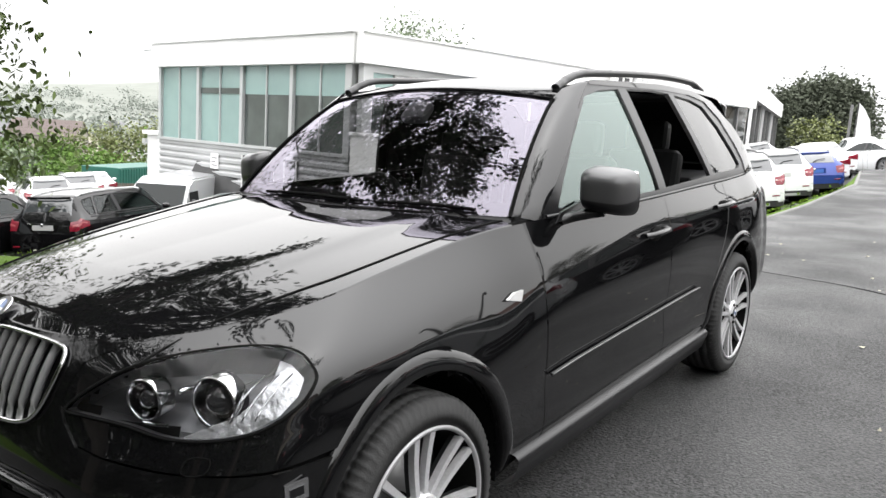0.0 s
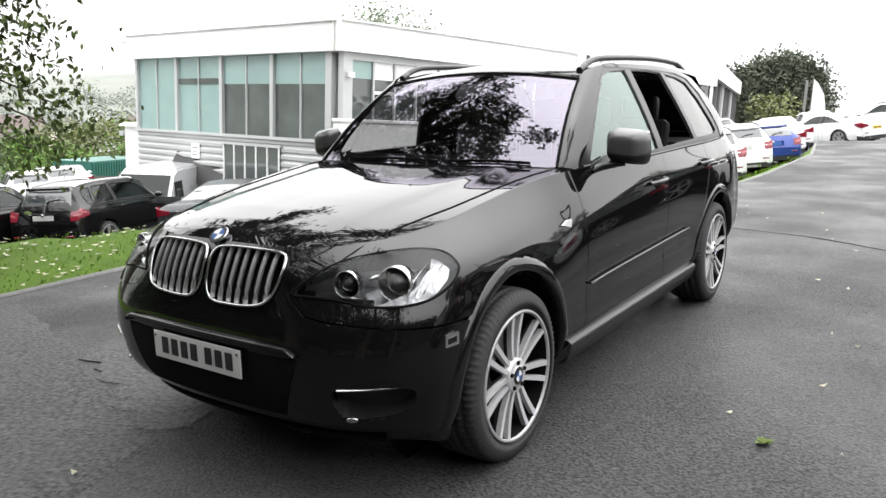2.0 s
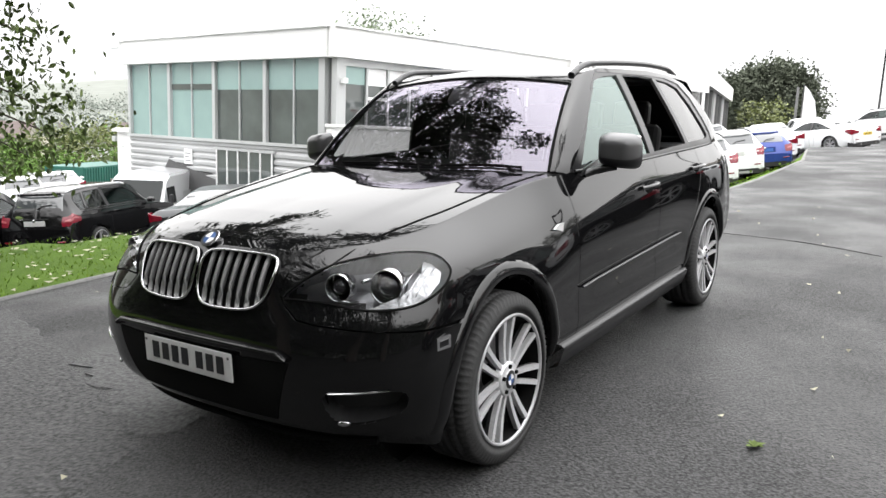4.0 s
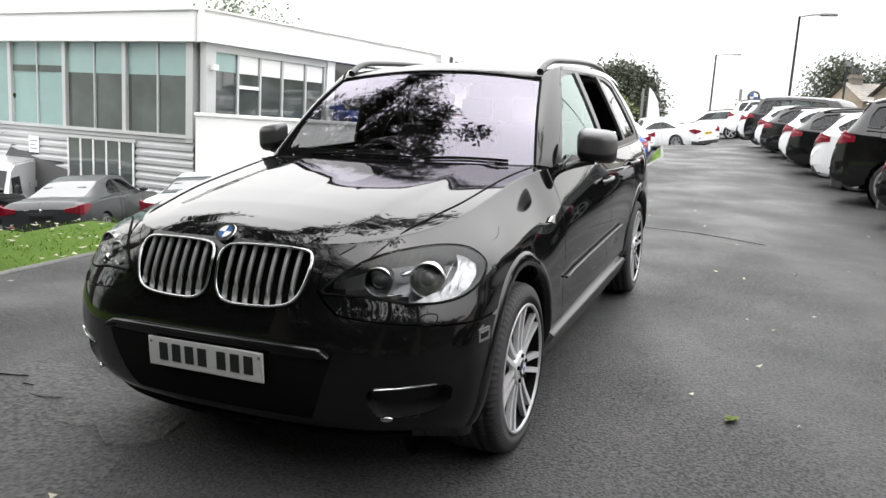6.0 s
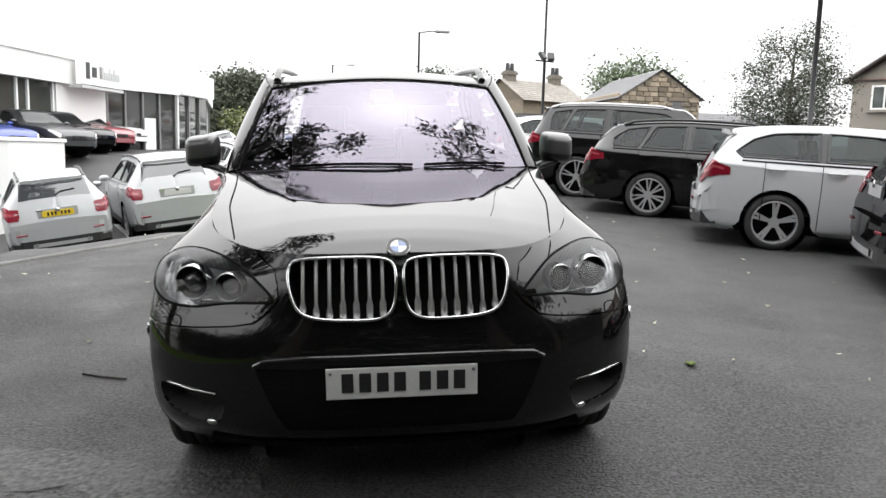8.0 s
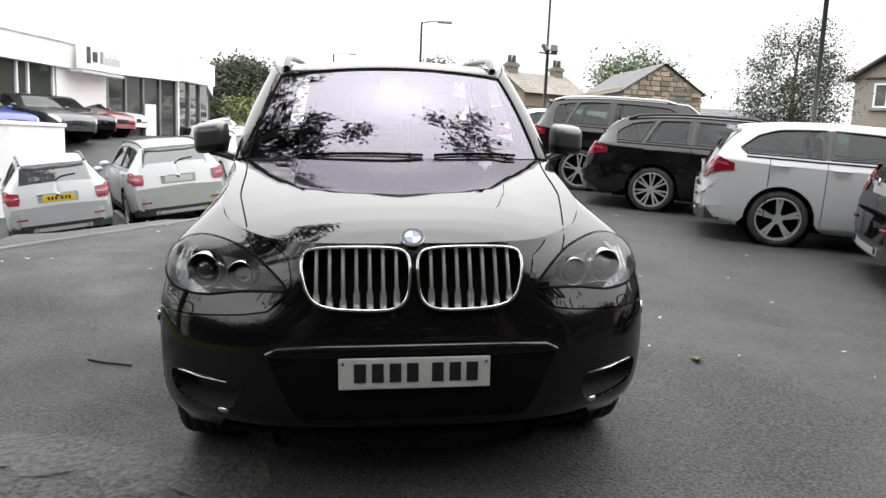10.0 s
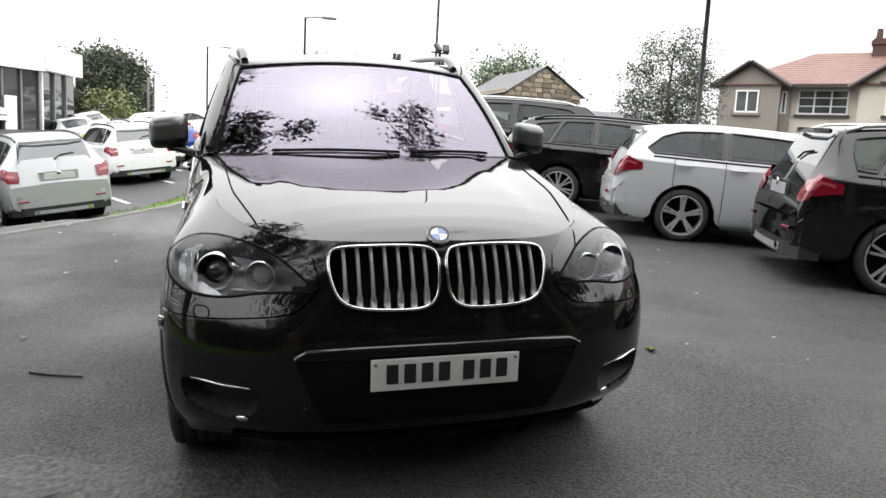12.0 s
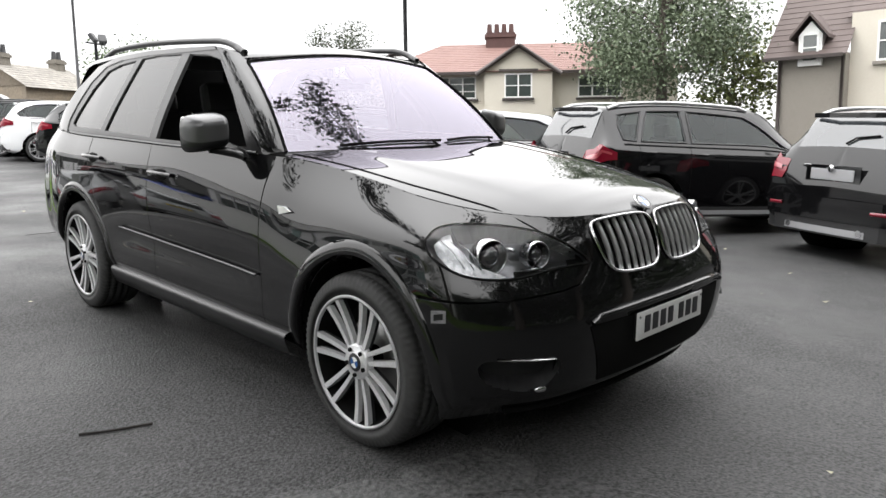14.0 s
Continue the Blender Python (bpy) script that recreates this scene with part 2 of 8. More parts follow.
def inside(poly, pts):
    """Which points lie inside a polygon."""
    poly, pts = np.asarray(poly, float), np.asarray(pts, float)
    x, y = pts[:, 0], pts[:, 1]
    odd = np.zeros(len(pts), bool)
    for (x0, y0), (x1, y1) in zip(poly, np.roll(poly, -1, 0)):
        hit = ((y0 > y) != (y1 > y)) & (x < (x1 - x0) * (y - y0) / (y1 - y0 + 1e-15) + x0)
        odd ^= hit
    return odd


def from_edge(poly, pts):
    """The distance of points from a closed polygon's edge."""
    poly, pts = np.asarray(poly, float), np.asarray(pts, float)
    best = np.full(len(pts), 1e9)
    for a, b in zip(poly, np.roll(poly, -1, 0)):
        d = b - a
        k = np.clip(((pts - a) @ d) / (d @ d + 1e-15), 0, 1)[:, None]
        best = np.minimum(best, np.linalg.norm(pts - a - k * d, axis=1))
    return best


def dense(poly, step):
    out = []
    for a, b in zip(np.asarray(poly, float), np.roll(np.asarray(poly, float), -1, 0)):
        n = max(1, int(np.ceil(np.linalg.norm(b - a) / step)))
        out += [a + (b - a) * k / n for k in range(n)]
    return np.array(out)


def trimmed(outline, holes, step):
    """Points and triangles of a flat region with holes, with an even grid inside."""
    rings = [dense(r, step) for r in [outline, *holes]]
    lo, hi = rings[0].min(0), rings[0].max(0)
    gx, gy = np.meshgrid(np.arange(lo[0], hi[0], step), np.arange(lo[1], hi[1], step))
    grid = np.c_[gx.ravel(), gy.ravel()]
    keep = inside(rings[0], grid) & (from_edge(rings[0], grid) > 0.45 * step)
    for r in rings[1:]:
        keep &= ~inside(r, grid) & (from_edge(r, grid) > 0.45 * step)
    grid = grid[keep]
    edges, pts, base = [], [], 0
    for r in rings:
        edges += [(base + i, base + (i + 1) % len(r)) for i in range(len(r))]
        pts.append(r)
        base += len(r)
    allp = np.concatenate(pts + [grid])
    v, _, f, *_ = delaunay_2d_cdt([Vector(p) for p in allp], edges, [], 0, 1e-7)
    v = np.array([(p.x, p.y) for p in v])
    f = np.array([t for t in f if len(t) == 3])
    mid = v[f].mean(1)
    ok = inside(rings[0], mid)
    for r in rings[1:]:
        ok &= ~inside(r, mid)
    return v, f[ok]


def surface_mesh(name, fn, outline, holes=(), step=0.03, flip=False, mirror=False, lip=0.012):
    """A trimmed piece of the surface fn((n, 2) array) -> (n, 3) array, with true normals and a turned-in lip along its edges."""
    uv, tri = trimmed(outline, list(holes), step)
    p = fn(uv)
    e = 2e-3
    du, dv = fn(uv + (e, 0)) - fn(uv - (e, 0)), fn(uv + (0, e)) - fn(uv - (0, e))
    nor = np.cross(du, dv)
    nor /= np.linalg.norm(nor, axis=1, keepdims=True) + 1e-12
    if flip:
        nor, tri = -nor, tri[:, ::-1]
    a, b, c = p[tri[:, 0]], p[tri[:, 1]], p[tri[:, 2]]
    turned = (np.cross(b - a, c - a) * nor[tri[:, 0]]).sum(1) < 0
    tri = np.where(turned[:, None], tri[:, ::-1], tri)
    verts, faces, normals = [*p], [tuple(t) for t in tri.tolist()], [*nor]
    if lip:
        count = {}
        for t in tri.tolist():
            for i in range(3):
                k = (t[i], t[(i + 1) % 3])
                count[k] = count.get(k, 0) + 1
        rim = [k for k in count if (k[1], k[0]) not in count]
        at = {}
        for i in {i for k in rim for i in k}:
            at[i] = len(verts)
            verts += [p[i], p[i] - lip * nor[i]]
            normals += [nor[i], nor[i]]
        for i, j in rim:
            faces.append((at[j], at[i], at[i] + 1, at[j] + 1))
    verts, normals = np.array(verts), np.array(normals)
    if mirror:
        verts, normals = verts * (-1, 1, 1), normals * (-1, 1, 1)
        faces = [f[::-1] for f in faces]
    return mesh_of(name, verts, faces, True, normals)


def letters(text, height, depth=0.002):
    """A mesh of the built-in font, standing in x and z, facing -y, centred."""
    c = bpy.data.curves.new("writing", "FONT")
    c.body, c.size, c.extrude, c.align_x, c.align_y = text, height, depth, "CENTER", "CENTER"
    o = bpy.data.objects.new("writing", c)
    me = bpy.data.meshes.new_from_object(o)
    bpy.data.objects.remove(o)
    me.transform(pose(0, 0, 0, 90, 0, 0))
    return me


# ---- the lie of the land ----
UP = Vector((0.036, 0.056, 1.0)).normalized()
_yc = (Vector((0, 1, 0)) - UP * UP.y).normalized()
_xc = _yc.cross(UP)
ROAD = Matrix((_xc, _yc, UP)).to_4x4()      # turns the road's own plane (x, y, 0) into the world
_rn = ROAD @ Vector((0, 0, 1))


def road_z(x, y):
    """The road: a plane that falls away gently beyond its crown, towards the parked row."""
    c = np.clip(np.asarray(x, float) - 1.15, 0, 8)
    return -(_rn.x * x + _rn.y * y) / _rn.z - 0.050 * c * c / (c + 0.5)


def lot_z(x, y):
    """The lower car park: a hollow below the bank that rises towards the far end of the lane."""
    far = -0.85 + 0.11 * (x + 4.9) + 0.065 * (y - 9.1)
    near = -1.10 + 0.07 * (x + 5.95) + 0.045 * (y - 12)
    t = np.clip((x + 9.5) / 3.0, 0, 1)
    return near + (far - near) * t * t * (3 - 2 * t)


def on_road(x, y, turn=0.0, z=0.0):
    """The pose of a thing that stands on the sloping road; turn in degrees."""
    n = Vector((road_z(x - .8, y) - road_z(x + .8, y), road_z(x, y - .8) - road_z(x, y + .8), 1.6)).normalized() if x > 1.2 else _rn.normalized()
    yy = (Vector((0, 1, 0)) - n * n.y).normalized()
    m = Matrix((yy.cross(n), yy, n)).transposed().to_4x4() if x > 1.2 else ROAD.copy()
    m.translation = (x, y, float(road_z(x, y)) + z)
    return m @ pose(0, 0, 0, 0, 0, turn)


def on_lot(x, y, turn=0.0, z=0.0):
    """The pose of a thing that stands in the lower car park."""
    n = Vector((lot_z(x - .8, y) - lot_z(x + .8, y), lot_z(x, y - .8) - lot_z(x, y + .8), 1.6)).normalized()
    yy = (Vector((0, 1, 0)) - n * n.y).normalized()
    m = Matrix((yy.cross(n), yy, n)).transposed().to_4x4()
    m.translation = (x, y, lot_z(x, y) + z)
    return m @ pose(0, 0, 0, 0, 0, turn)


# ---- ground ----
EDGE = [(-3.4, -40), (-3.6, -6), (-4.0, .3), (-4.08, 1.4), (-4.05, 2.3), (-4.0, 3.5), (-3.65, 4.16), (-2.94, 4.97), (-2.14, 5.93), (-1.5, 6.9), (-1.02, 8.05), (-.74, 9.9), (-.62, 12.5), (-.64, 17.8), (-1.3, 23)]
FOOT = [(-9.2, -40), (-8.8, -6), (-8.5, .3), (-7.5, 2.3), (-6.4, 3.9), (-5.3, 5.1), (-4.3, 5.9), (-3.6, 6.6), (-3.1, 7.4), (-2.8, 8.4), (-2.6, 9.6), (-2.3, 11.2), (-1.9, 13.6), (-1.4, 17.8), (-1.7, 23)]


def smoothstep(a, b, x):
    t = np.clip((x - a) / (b - a), 0, 1)
    return t * t * (3 - 2 * t)


def seg_dist(line, pts):
    """Distance from a polyline, negative on its left-hand side (towards the lower car park)."""
    pts = np.asarray(pts, float)
    best, sign = np.full(len(pts), 1e9), np.ones(len(pts))
    for a, b in zip(np.array(line[:-1], float), np.array(line[1:], float)):
        d = b - a
        k = np.clip(((pts - a) @ d) / (d @ d), 0, 1)[:, None]
        q = pts - a - k * d
        r = np.linalg.norm(q, axis=1)
        s = np.sign(d[1] * (pts[:, 0] - a[0]) - d[0] * (pts[:, 1] - a[1]))
        take = r < best
        best, sign = np.where(take, r, best), np.where(take, s, sign)
    return best * sign


def ground_z(x, y):
    x, y = np.asarray(x, float), np.asarray(y, float)
    p = np.c_[x.ravel(), y.ravel()]
    r = road_z(p[:, 0], p[:, 1])
    low = lot_z(p[:, 0], p[:, 1])
    e, g = seg_dist(EDGE, p), seg_dist(FOOT, p)
    k = np.clip(e / (e - g + 1e-6), 0, 1)
    k = np.where(e >= 0, 0, np.where(g <= 0, 1, k))
    start = 0.62 * smoothstep(6.5, 3.5, p[:, 1]) + 0.12
    k = smoothstep(0, 1, np.clip((k - start) / (1 - start), 0, 1))
    k = np.where(p[:, 1] > 23, np.maximum(k, smoothstep(23, 34, p[:, 1]) * smoothstep(8, 0, p[:, 0])), k)
    z = r * (1 - k) + np.minimum(low, r) * k
    # the raised terrace before the showroom
    wy = np.interp(p[:, 0], [-13, -10.6, -8.75], [13.9, 15.1, 16.0])
    terr = np.where(p[:, 0] < -9.6, smoothstep(wy + .65, wy + .9, p[:, 1]), smoothstep(14.5, 23, p[:, 1])) * smoothstep(-4.6, -7.6, p[:, 0]) * smoothstep(-25.5, -24.2, p[:, 0]) * smoothstep(70, 45, p[:, 1])
    terr = np.where(p[:, 0] < -12.6, terr * smoothstep(14.6, 15.2, p[:, 1]), terr)
    z = z * (1 - terr) + (0.82 + 0.036 * (p[:, 1] - 20.5)) * terr
    bank = smoothstep(wy - 1.7, wy - .4, p[:, 1]) * (p[:, 1] < wy + .2) * smoothstep(-9.4, -10.4, p[:, 0]) * smoothstep(-12.9, -11.5, p[:, 0])
    z = z + 0.25 * bank
    # beyond the car parks: a valley to the left, gently rising land elsewhere
    far = np.hypot(p[:, 0], p[:, 1])
    cap = 1.2 + 0.02 * np.minimum(far, 400)
    z = np.where(z > cap, cap + (z - cap) * 0.03, z)
    z = np.maximum(z, -9 + 0.0 * far)
    hill = 95 * smoothstep(350, 1500, far) * smoothstep(-0.2, 0.5, -p[:, 0] / np.maximum(far, 1)) * (0.75 + 0.25 * np.sin(p[:, 1] / 210.0 + p[:, 0] / 330.0))
    return (z + hill).reshape(x.shape)


ASPHALT = mat("wet_asphalt", (0.016, 0.016, 0.0165), 0.55, spec=0.14, grain=1.0, scale=70, second=(0.082, 0.082, 0.082), bump=1.0, bump_scale=75, patch=0.30, patch_scale=0.5, rough_var=0.16)
LOT = mat("car_park_asphalt", (0.02, 0.02, 0.021), 0.6, spec=0.2, grain=0.5, scale=90, second=(0.11, 0.11, 0.11), bump=0.4, bump_scale=160, patch=0.3, patch_scale=0.4)
GRASS = mat("mown_grass", (0.10, 0.175, 0.022), 0.9, spec=0.1, grain=0.6, scale=45, second=(0.05, 0.09, 0.015), bump=0.9, bump_scale=90, patch=0.5, patch_scale=1.2)
# greyed and paled: the valley haze is put into the field colour
FIELD = mat("haze_paled_fields", (0.20, 0.21, 0.19), 0.9, spec=0.1, grain=0.5, scale=0.05, second=(0.15, 0.16, 0.14), patch=0.6, patch_scale=0.012)

rings = []
for lo, hi, st in ((0, 12, .45), (12, 22, .6), (22, 36, 1.2), (36, 120, 6.0), (120, 500, 30), (500, 3200, 150)):
    g = np.arange(-hi, hi + st, st)
    gx, gy = np.meshgrid(g, g)
    q = np.c_[gx.ravel(), gy.ravel()] + (0, 4)
    m = np.maximum(np.abs(q[:, 0]), np.abs(q[:, 1] - 4))
    rings.append(q[(m <= hi) & (m > lo)])
grid = np.concatenate(rings)
lines, cons = [], []
for L in (EDGE, FOOT):
    d = []
    for a, b in zip(np.array(L[:-1], float), np.array(L[1:], float)):
        n = max(1, int(np.linalg.norm(b - a) / .5))
        d += [a + (b - a) * k / n for k in range(n)]
    d.append(np.array(L[-1], float))
    base = sum(len(k) for k in lines)
    cons += [(base + i, base + i + 1) for i in range(len(d) - 1)]
    lines.append(np.array(d))
near = np.minimum(np.abs(seg_dist(EDGE, grid)), np.abs(seg_dist(FOOT, grid)))
pts = np.concatenate(lines + [grid[near > .12]])
gv, _, gf, *_ = delaunay_2d_cdt([Vector(p) for p in pts], cons, [], 0, 1e-6)
gxy = np.array([(p.x, p.y) for p in gv])
gz = ground_z(gxy[:, 0], gxy[:, 1])
gme = bpy.data.meshes.new("ground")
gme.from_pydata([(*p, z) for p, z in zip(gxy, gz)], [], [tuple(f) for f in gf])
for m in (ASPHALT, GRASS, LOT, FIELD):
    gme.materials.append(m)
mid = np.array([gxy[list(f)].mean(0) for f in gf])
e, g = seg_dist(EDGE, mid), seg_dist(FOOT, mid)
far = np.hypot(mid[:, 0], mid[:, 1])
BARE = lambda q: (q[:, 1] > 4.3 + .35 * np.clip(-4.4 - q[:, 0], 0, 9)) & ~((q[:, 0] > -2.25) & (q[:, 1] > 5.75))
slot = np.where(e >= 0, 0, np.where((g > 0) & ~BARE(mid), 1, 2))
wy = np.interp(mid[:, 0], [-13, -10.6, -8.75], [13.9, 15.1, 16.0])
slot = np.where((slot == 2) & (mid[:, 1] > wy - 1.9) & (mid[:, 1] < wy + .1) & (mid[:, 0] < -10.0) & (mid[:, 0] > -12.8), 1, slot)
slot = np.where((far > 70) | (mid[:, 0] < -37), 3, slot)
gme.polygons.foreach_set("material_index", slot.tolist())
gme.polygons.foreach_set("use_smooth", [True] * len(gme.polygons))
gme.update()
ground = tagged(new("ground", gme), "wet dark asphalt road and car park with a grass bank", "ground", kind="structure")

# pale kerb along the road's edge
kp = []
for a, b in zip(EDGE[1:-1], EDGE[2:]):
    n = max(2, int(math.dist(a, b) / .35))
    kp += [(a[0] + (b[0] - a[0]) * i / n, a[1] + (b[1] - a[1]) * i / n) for i in range(n)]
KERB = thing("kerb", None, "low worn concrete edging along the road", "kerb", kind="structure")
CONCRETE = mat("worn_concrete", (0.20, 0.20, 0.19), 0.85, grain=0.5, scale=25, patch=0.4, patch_scale=2.0)
kerb_pts = [(x, y, road_z(x, y) - .012) for x, y in kp]
tube_part("edging", kerb_pts, .045, CONCRETE, KERB, sides=6, flat=.8)
PAINT_LINE = mat("worn_road_paint", (0.60, 0.60, 0.58), 0.7, grain=0.4, scale=20, patch=0.3, patch_scale=3, second=(0.2, 0.2, 0.2))
lx, ly = math.sin(radians(204)), -math.cos(radians(204))
for i, (x, y) in enumerate(((-12.8, 8.4), (-10.6, 9.6), (-8.0, 11.2), (-4.75, 12.2), (-2.9, 14.2), (-2.2, 17.4), (-2.2, 20.4), (-2.1, 24))):
    v = [(x + a * ly * .05 + d * lx, y - a * lx * .05 + d * ly) for a, d in ((-1, 0), (1, 0), (1, 4.6), (-1, 4.6))]
    me = mesh_of("bay_line", [(p, q, lot_z(p, q) + .006) for p, q in v], [(0, 1, 2, 3)], False)
    tagged(link("bay_line", me, PAINT_LINE), "worn white parking bay line on asphalt", "road marking", "bay lines", "structure")
BOLLARD = thing("bollard", pose(-5.0, 8.0, lot_z(-5.0, 8.0)), "short white marker post at the car park edge", "post")
part("post", box_bm((.16, .10, .62), (0, 0, .31), .02), PAINT_LINE, BOLLARD)
# fallen leaves on the verge and the road
lr = random.Random(4)
LEAF_LITTER = mat("fallen_leaf", (0.42, 0.40, 0.30), 0.7, island=0.4)
v, f = [], []
for i in range(420):
    if i < 330:
        x, y = lr.uniform(-7.2, -4.1), lr.uniform(-3, 4.2)
    else:
        x, y = lr.uniform(-4, 5), lr.uniform(-2, 9)
    if i >= 330 and abs(x) < 1.1 and -1 < y < 4:
        continue
    z = float(ground_z(np.array([x]), np.array([y]))[0]) + (.025 if i < 330 else .006)
    g, s_ = lr.uniform(0, 6.3), lr.uniform(.025, .05) * (1 if i < 330 else .6)
    k = len(v)
    v += [(x + s_ * math.cos(g + a) * b, y + s_ * math.sin(g + a) * b, z + c * lr.uniform(0, .02)) for a, b, c in ((0, 1, 1), (1.6, .55, 0), (3.14, 1, 1), (4.7, .55, 0))]
    f += [(k, k + 1, k + 2), (k, k + 2, k + 3)]
tagged(link("leaf_litter", mesh_of("leaf_litter", v, f, False), LEAF_LITTER), "pale fallen leaves strewn over grass and road", "leaves", kind="stuff")
for pts in (((-1.72, .90), (-1.6, .84), (-1.45, .79)),):
    TW_ = thing("twig", None, "thin dark fallen twig on the asphalt", "twig", "fallen twigs")
    tube_part("stem", [(x, y, road_z(x, y) + .008) for x, y in pts], .006, mat("twig_bark", (.02, .017, .015), .9), TW_, sides=5)
# small weed in the road, a joint and a worn pale patch in the asphalt
WEED = thing("weed", pose(1.77, .70, road_z(1.77, .70)), "small green weed growing through the asphalt", "plant")
WEED_GREEN = mat("weed_green", (0.10, 0.14, 0.03), 0.8, island=0.3)
for k in range(9):
    g, q = k * 2.4, .02 + .004 * (k % 4)
    v = [(0, 0, 0), (q * math.cos(g - .5), q * math.sin(g - .5), .014), (1.9 * q * math.cos(g), 1.9 * q * math.sin(g), .012 + .004 * (k % 3)), (q * math.cos(g + .5), q * math.sin(g + .5), .014)]
    link("leaf", mesh_of("leaf", v, [(0, 1, 2), (0, 2, 3)], False), WEED_GREEN, WEED)


def flat_patch(name, outline, material, label, rise=.005, wob=.05, seed=1):
    """An irregular thin layer on the road, following its slope."""
    rg = random.Random(seed)
    o = []
    for (x0, y0), (x1, y1) in zip(outline, outline[1:] + outline[:1]):
        n = max(2, int(math.dist((x0, y0), (x1, y1)) / .09))
        o += [(x0 + (x1 - x0) * i / n + rg.uniform(-wob, wob), y0 + (y1 - y0) * i / n + rg.uniform(-wob, wob)) for i in range(n)]
    v = [(x, y, road_z(x, y) + rise) for x, y in o]
    # feathered rim that runs down into the road
    k = len(v)
    cx, cy = sum(p[0] for p in o) / k, sum(p[1] for p in o) / k
    for x, y in o:
        d = math.dist((x, y), (cx, cy))
        x, y = x + (x - cx) / d * .03, y + (y - cy) / d * .03
        v.append((x, y, road_z(x, y) - .004))
    rim = [(i, k + i, k + (i + 1) % k, (i + 1) % k) for i in range(k)]
    return tagged(link(name, mesh_of(name, v, [tuple(range(k))] + rim, False), material), label, "road surface", kind="structure")


WORN = mat("worn_pale_asphalt", (0.03, 0.03, 0.03), 0.6, spec=0.2, grain=1.0, scale=38, second=(0.105, 0.105, 0.105), bump=1.0, bump_scale=45, patch=0.5, patch_scale=2.2)
COARSE = mat("coarse_asphalt", (0.012, 0.012, 0.0125), 0.55, spec=0.2, grain=1.0, scale=42, second=(0.085, 0.085, 0.085), bump=1.0, bump_scale=50, patch=0.3, patch_scale=0.8)
flat_patch("asphalt_patch", [(-1.95, -.22), (-1.35, -.46), (-.80, -.66), (-.50, -.60), (-.62, -.42), (-1.05, -.30), (-1.5, -.10), (-1.9, -.05)], WORN, "pale worn asphalt patch with loose stones", .0065, .06, 2)
flat_patch("asphalt_overlay", [(-3.62, .16), (-2.61, -.09), (-1.35, -.51), (-.53, -.79), (-.2, -1.7), (-.6, -4.5), (-3.3, -6.0), (-3.4, -2.0)], COARSE, "coarse darker asphalt overlay with a ragged edge", .0035, .03, 3)
flat_patch("asphalt_joint", [(-.4, 6.22), (.31, 6.17), (1.11, 5.97), (1.89, 5.62), (1.90, 5.58), (1.11, 5.93), (.31, 6.13), (-.4, 6.18)], COARSE, "dark sealed joint across the asphalt", .005, .006, 4)
BLADE = mat("grass_blades", (0.115, 0.19, 0.022), 0.9, spec=0.1, island=0.4)
gr = np.random.default_rng(9)
n = 26000
gx, gy = gr.uniform(-8.2, -.6, n), gr.uniform(-5, 18, n)
q = np.c_[gx, gy]
keep = (seg_dist(EDGE, q) < -.06) & (seg_dist(FOOT, q) > .05) & ~BARE(q)
q = q[keep]
gz_ = ground_z(q[:, 0], q[:, 1])
m_ = len(q)
h_ = gr.uniform(.018, .042, m_)
a_ = gr.uniform(0, 6.3, m_)
w_ = .007
v = np.stack([np.c_[q[:, 0] - w_ * np.cos(a_), q[:, 1] - w_ * np.sin(a_), gz_], np.c_[q[:, 0] + w_ * np.cos(a_), q[:, 1] + w_ * np.sin(a_), gz_], np.c_[q[:, 0] + gr.normal(0, .02, m_), q[:, 1] + gr.normal(0, .02, m_), gz_ + h_]], 1).reshape(-1, 3)
tagged(link("grass", mesh_of("grass", v, np.arange(3 * m_).reshape(m_, 3).tolist(), False), BLADE), "short mown green grass on the bank", "grass", kind="stuff")


# ---- the large black sport utility vehicle ----
# Own axes: x to its left side, y from the front axle back, z up from the ground.
COLUMNS = []


def column(*xyz):
    COLUMNS.append(np.reshape(xyz, (7, 3)))


column(0, -.68, .25, 0, -.800, .36, 0, -.842, .50, 0, -.84, .655, 0, -.805, .78, 0, -.765, .90, 0, -.715, .975)
column(.30, -.67, .25, .30, -.790, .36, .30, -.833, .50, .30, -.831, .655, .30, -.795, .78, .30, -.75, .90, .29, -.70, .975)
column(.53, -.625, .25, .56, -.752, .36, .57, -.795, .50, .57, -.79, .655, .53, -.745, .78, .51, -.69, .89, .48, -.62, .975)
column(.69, -.56, .25, .74, -.668, .36, .765, -.705, .50, .765, -.70, .655, .735, -.66, .78, .70, -.59, .89, .62, -.47, .99)
column(.81, -.49, .245, .862, -.58, .36, .883, -.595, .50, .883, -.59, .66, .87, -.545, .78, .835, -.465, .90, .70, -.31, 1.012)
column(.86, -.40, .23, .916, -.45, .36, .934, -.465, .50, .935, -.46, .665, .925, -.42, .79, .897, -.335, .91, .745, -.15, 1.04)
column(.87, -.15, .24, .930, -.15, .38, .943, -.15, .52, .945, -.15, .67, .931, -.12, .80, .902, -.07, .92, .762, .05, 1.075)
column(.87, .35, .25, .930, .35, .40, .942, .35, .54, .944, .35, .68, .925, .36, .82, .882, .38, .96, .785, .42, 1.128)
column(.87, .75, .27, .930, .75, .40, .935, .75, .54, .942, .75, .70, .937, .75, .85, .908, .75, .99, .84, .75, 1.152)
column(.87, 1.5, .28, .928, 1.5, .41, .934, 1.5, .55, .945, 1.5, .70, .949, 1.5, .86, .930, 1.5, 1.01, .895, 1.5, 1.152)
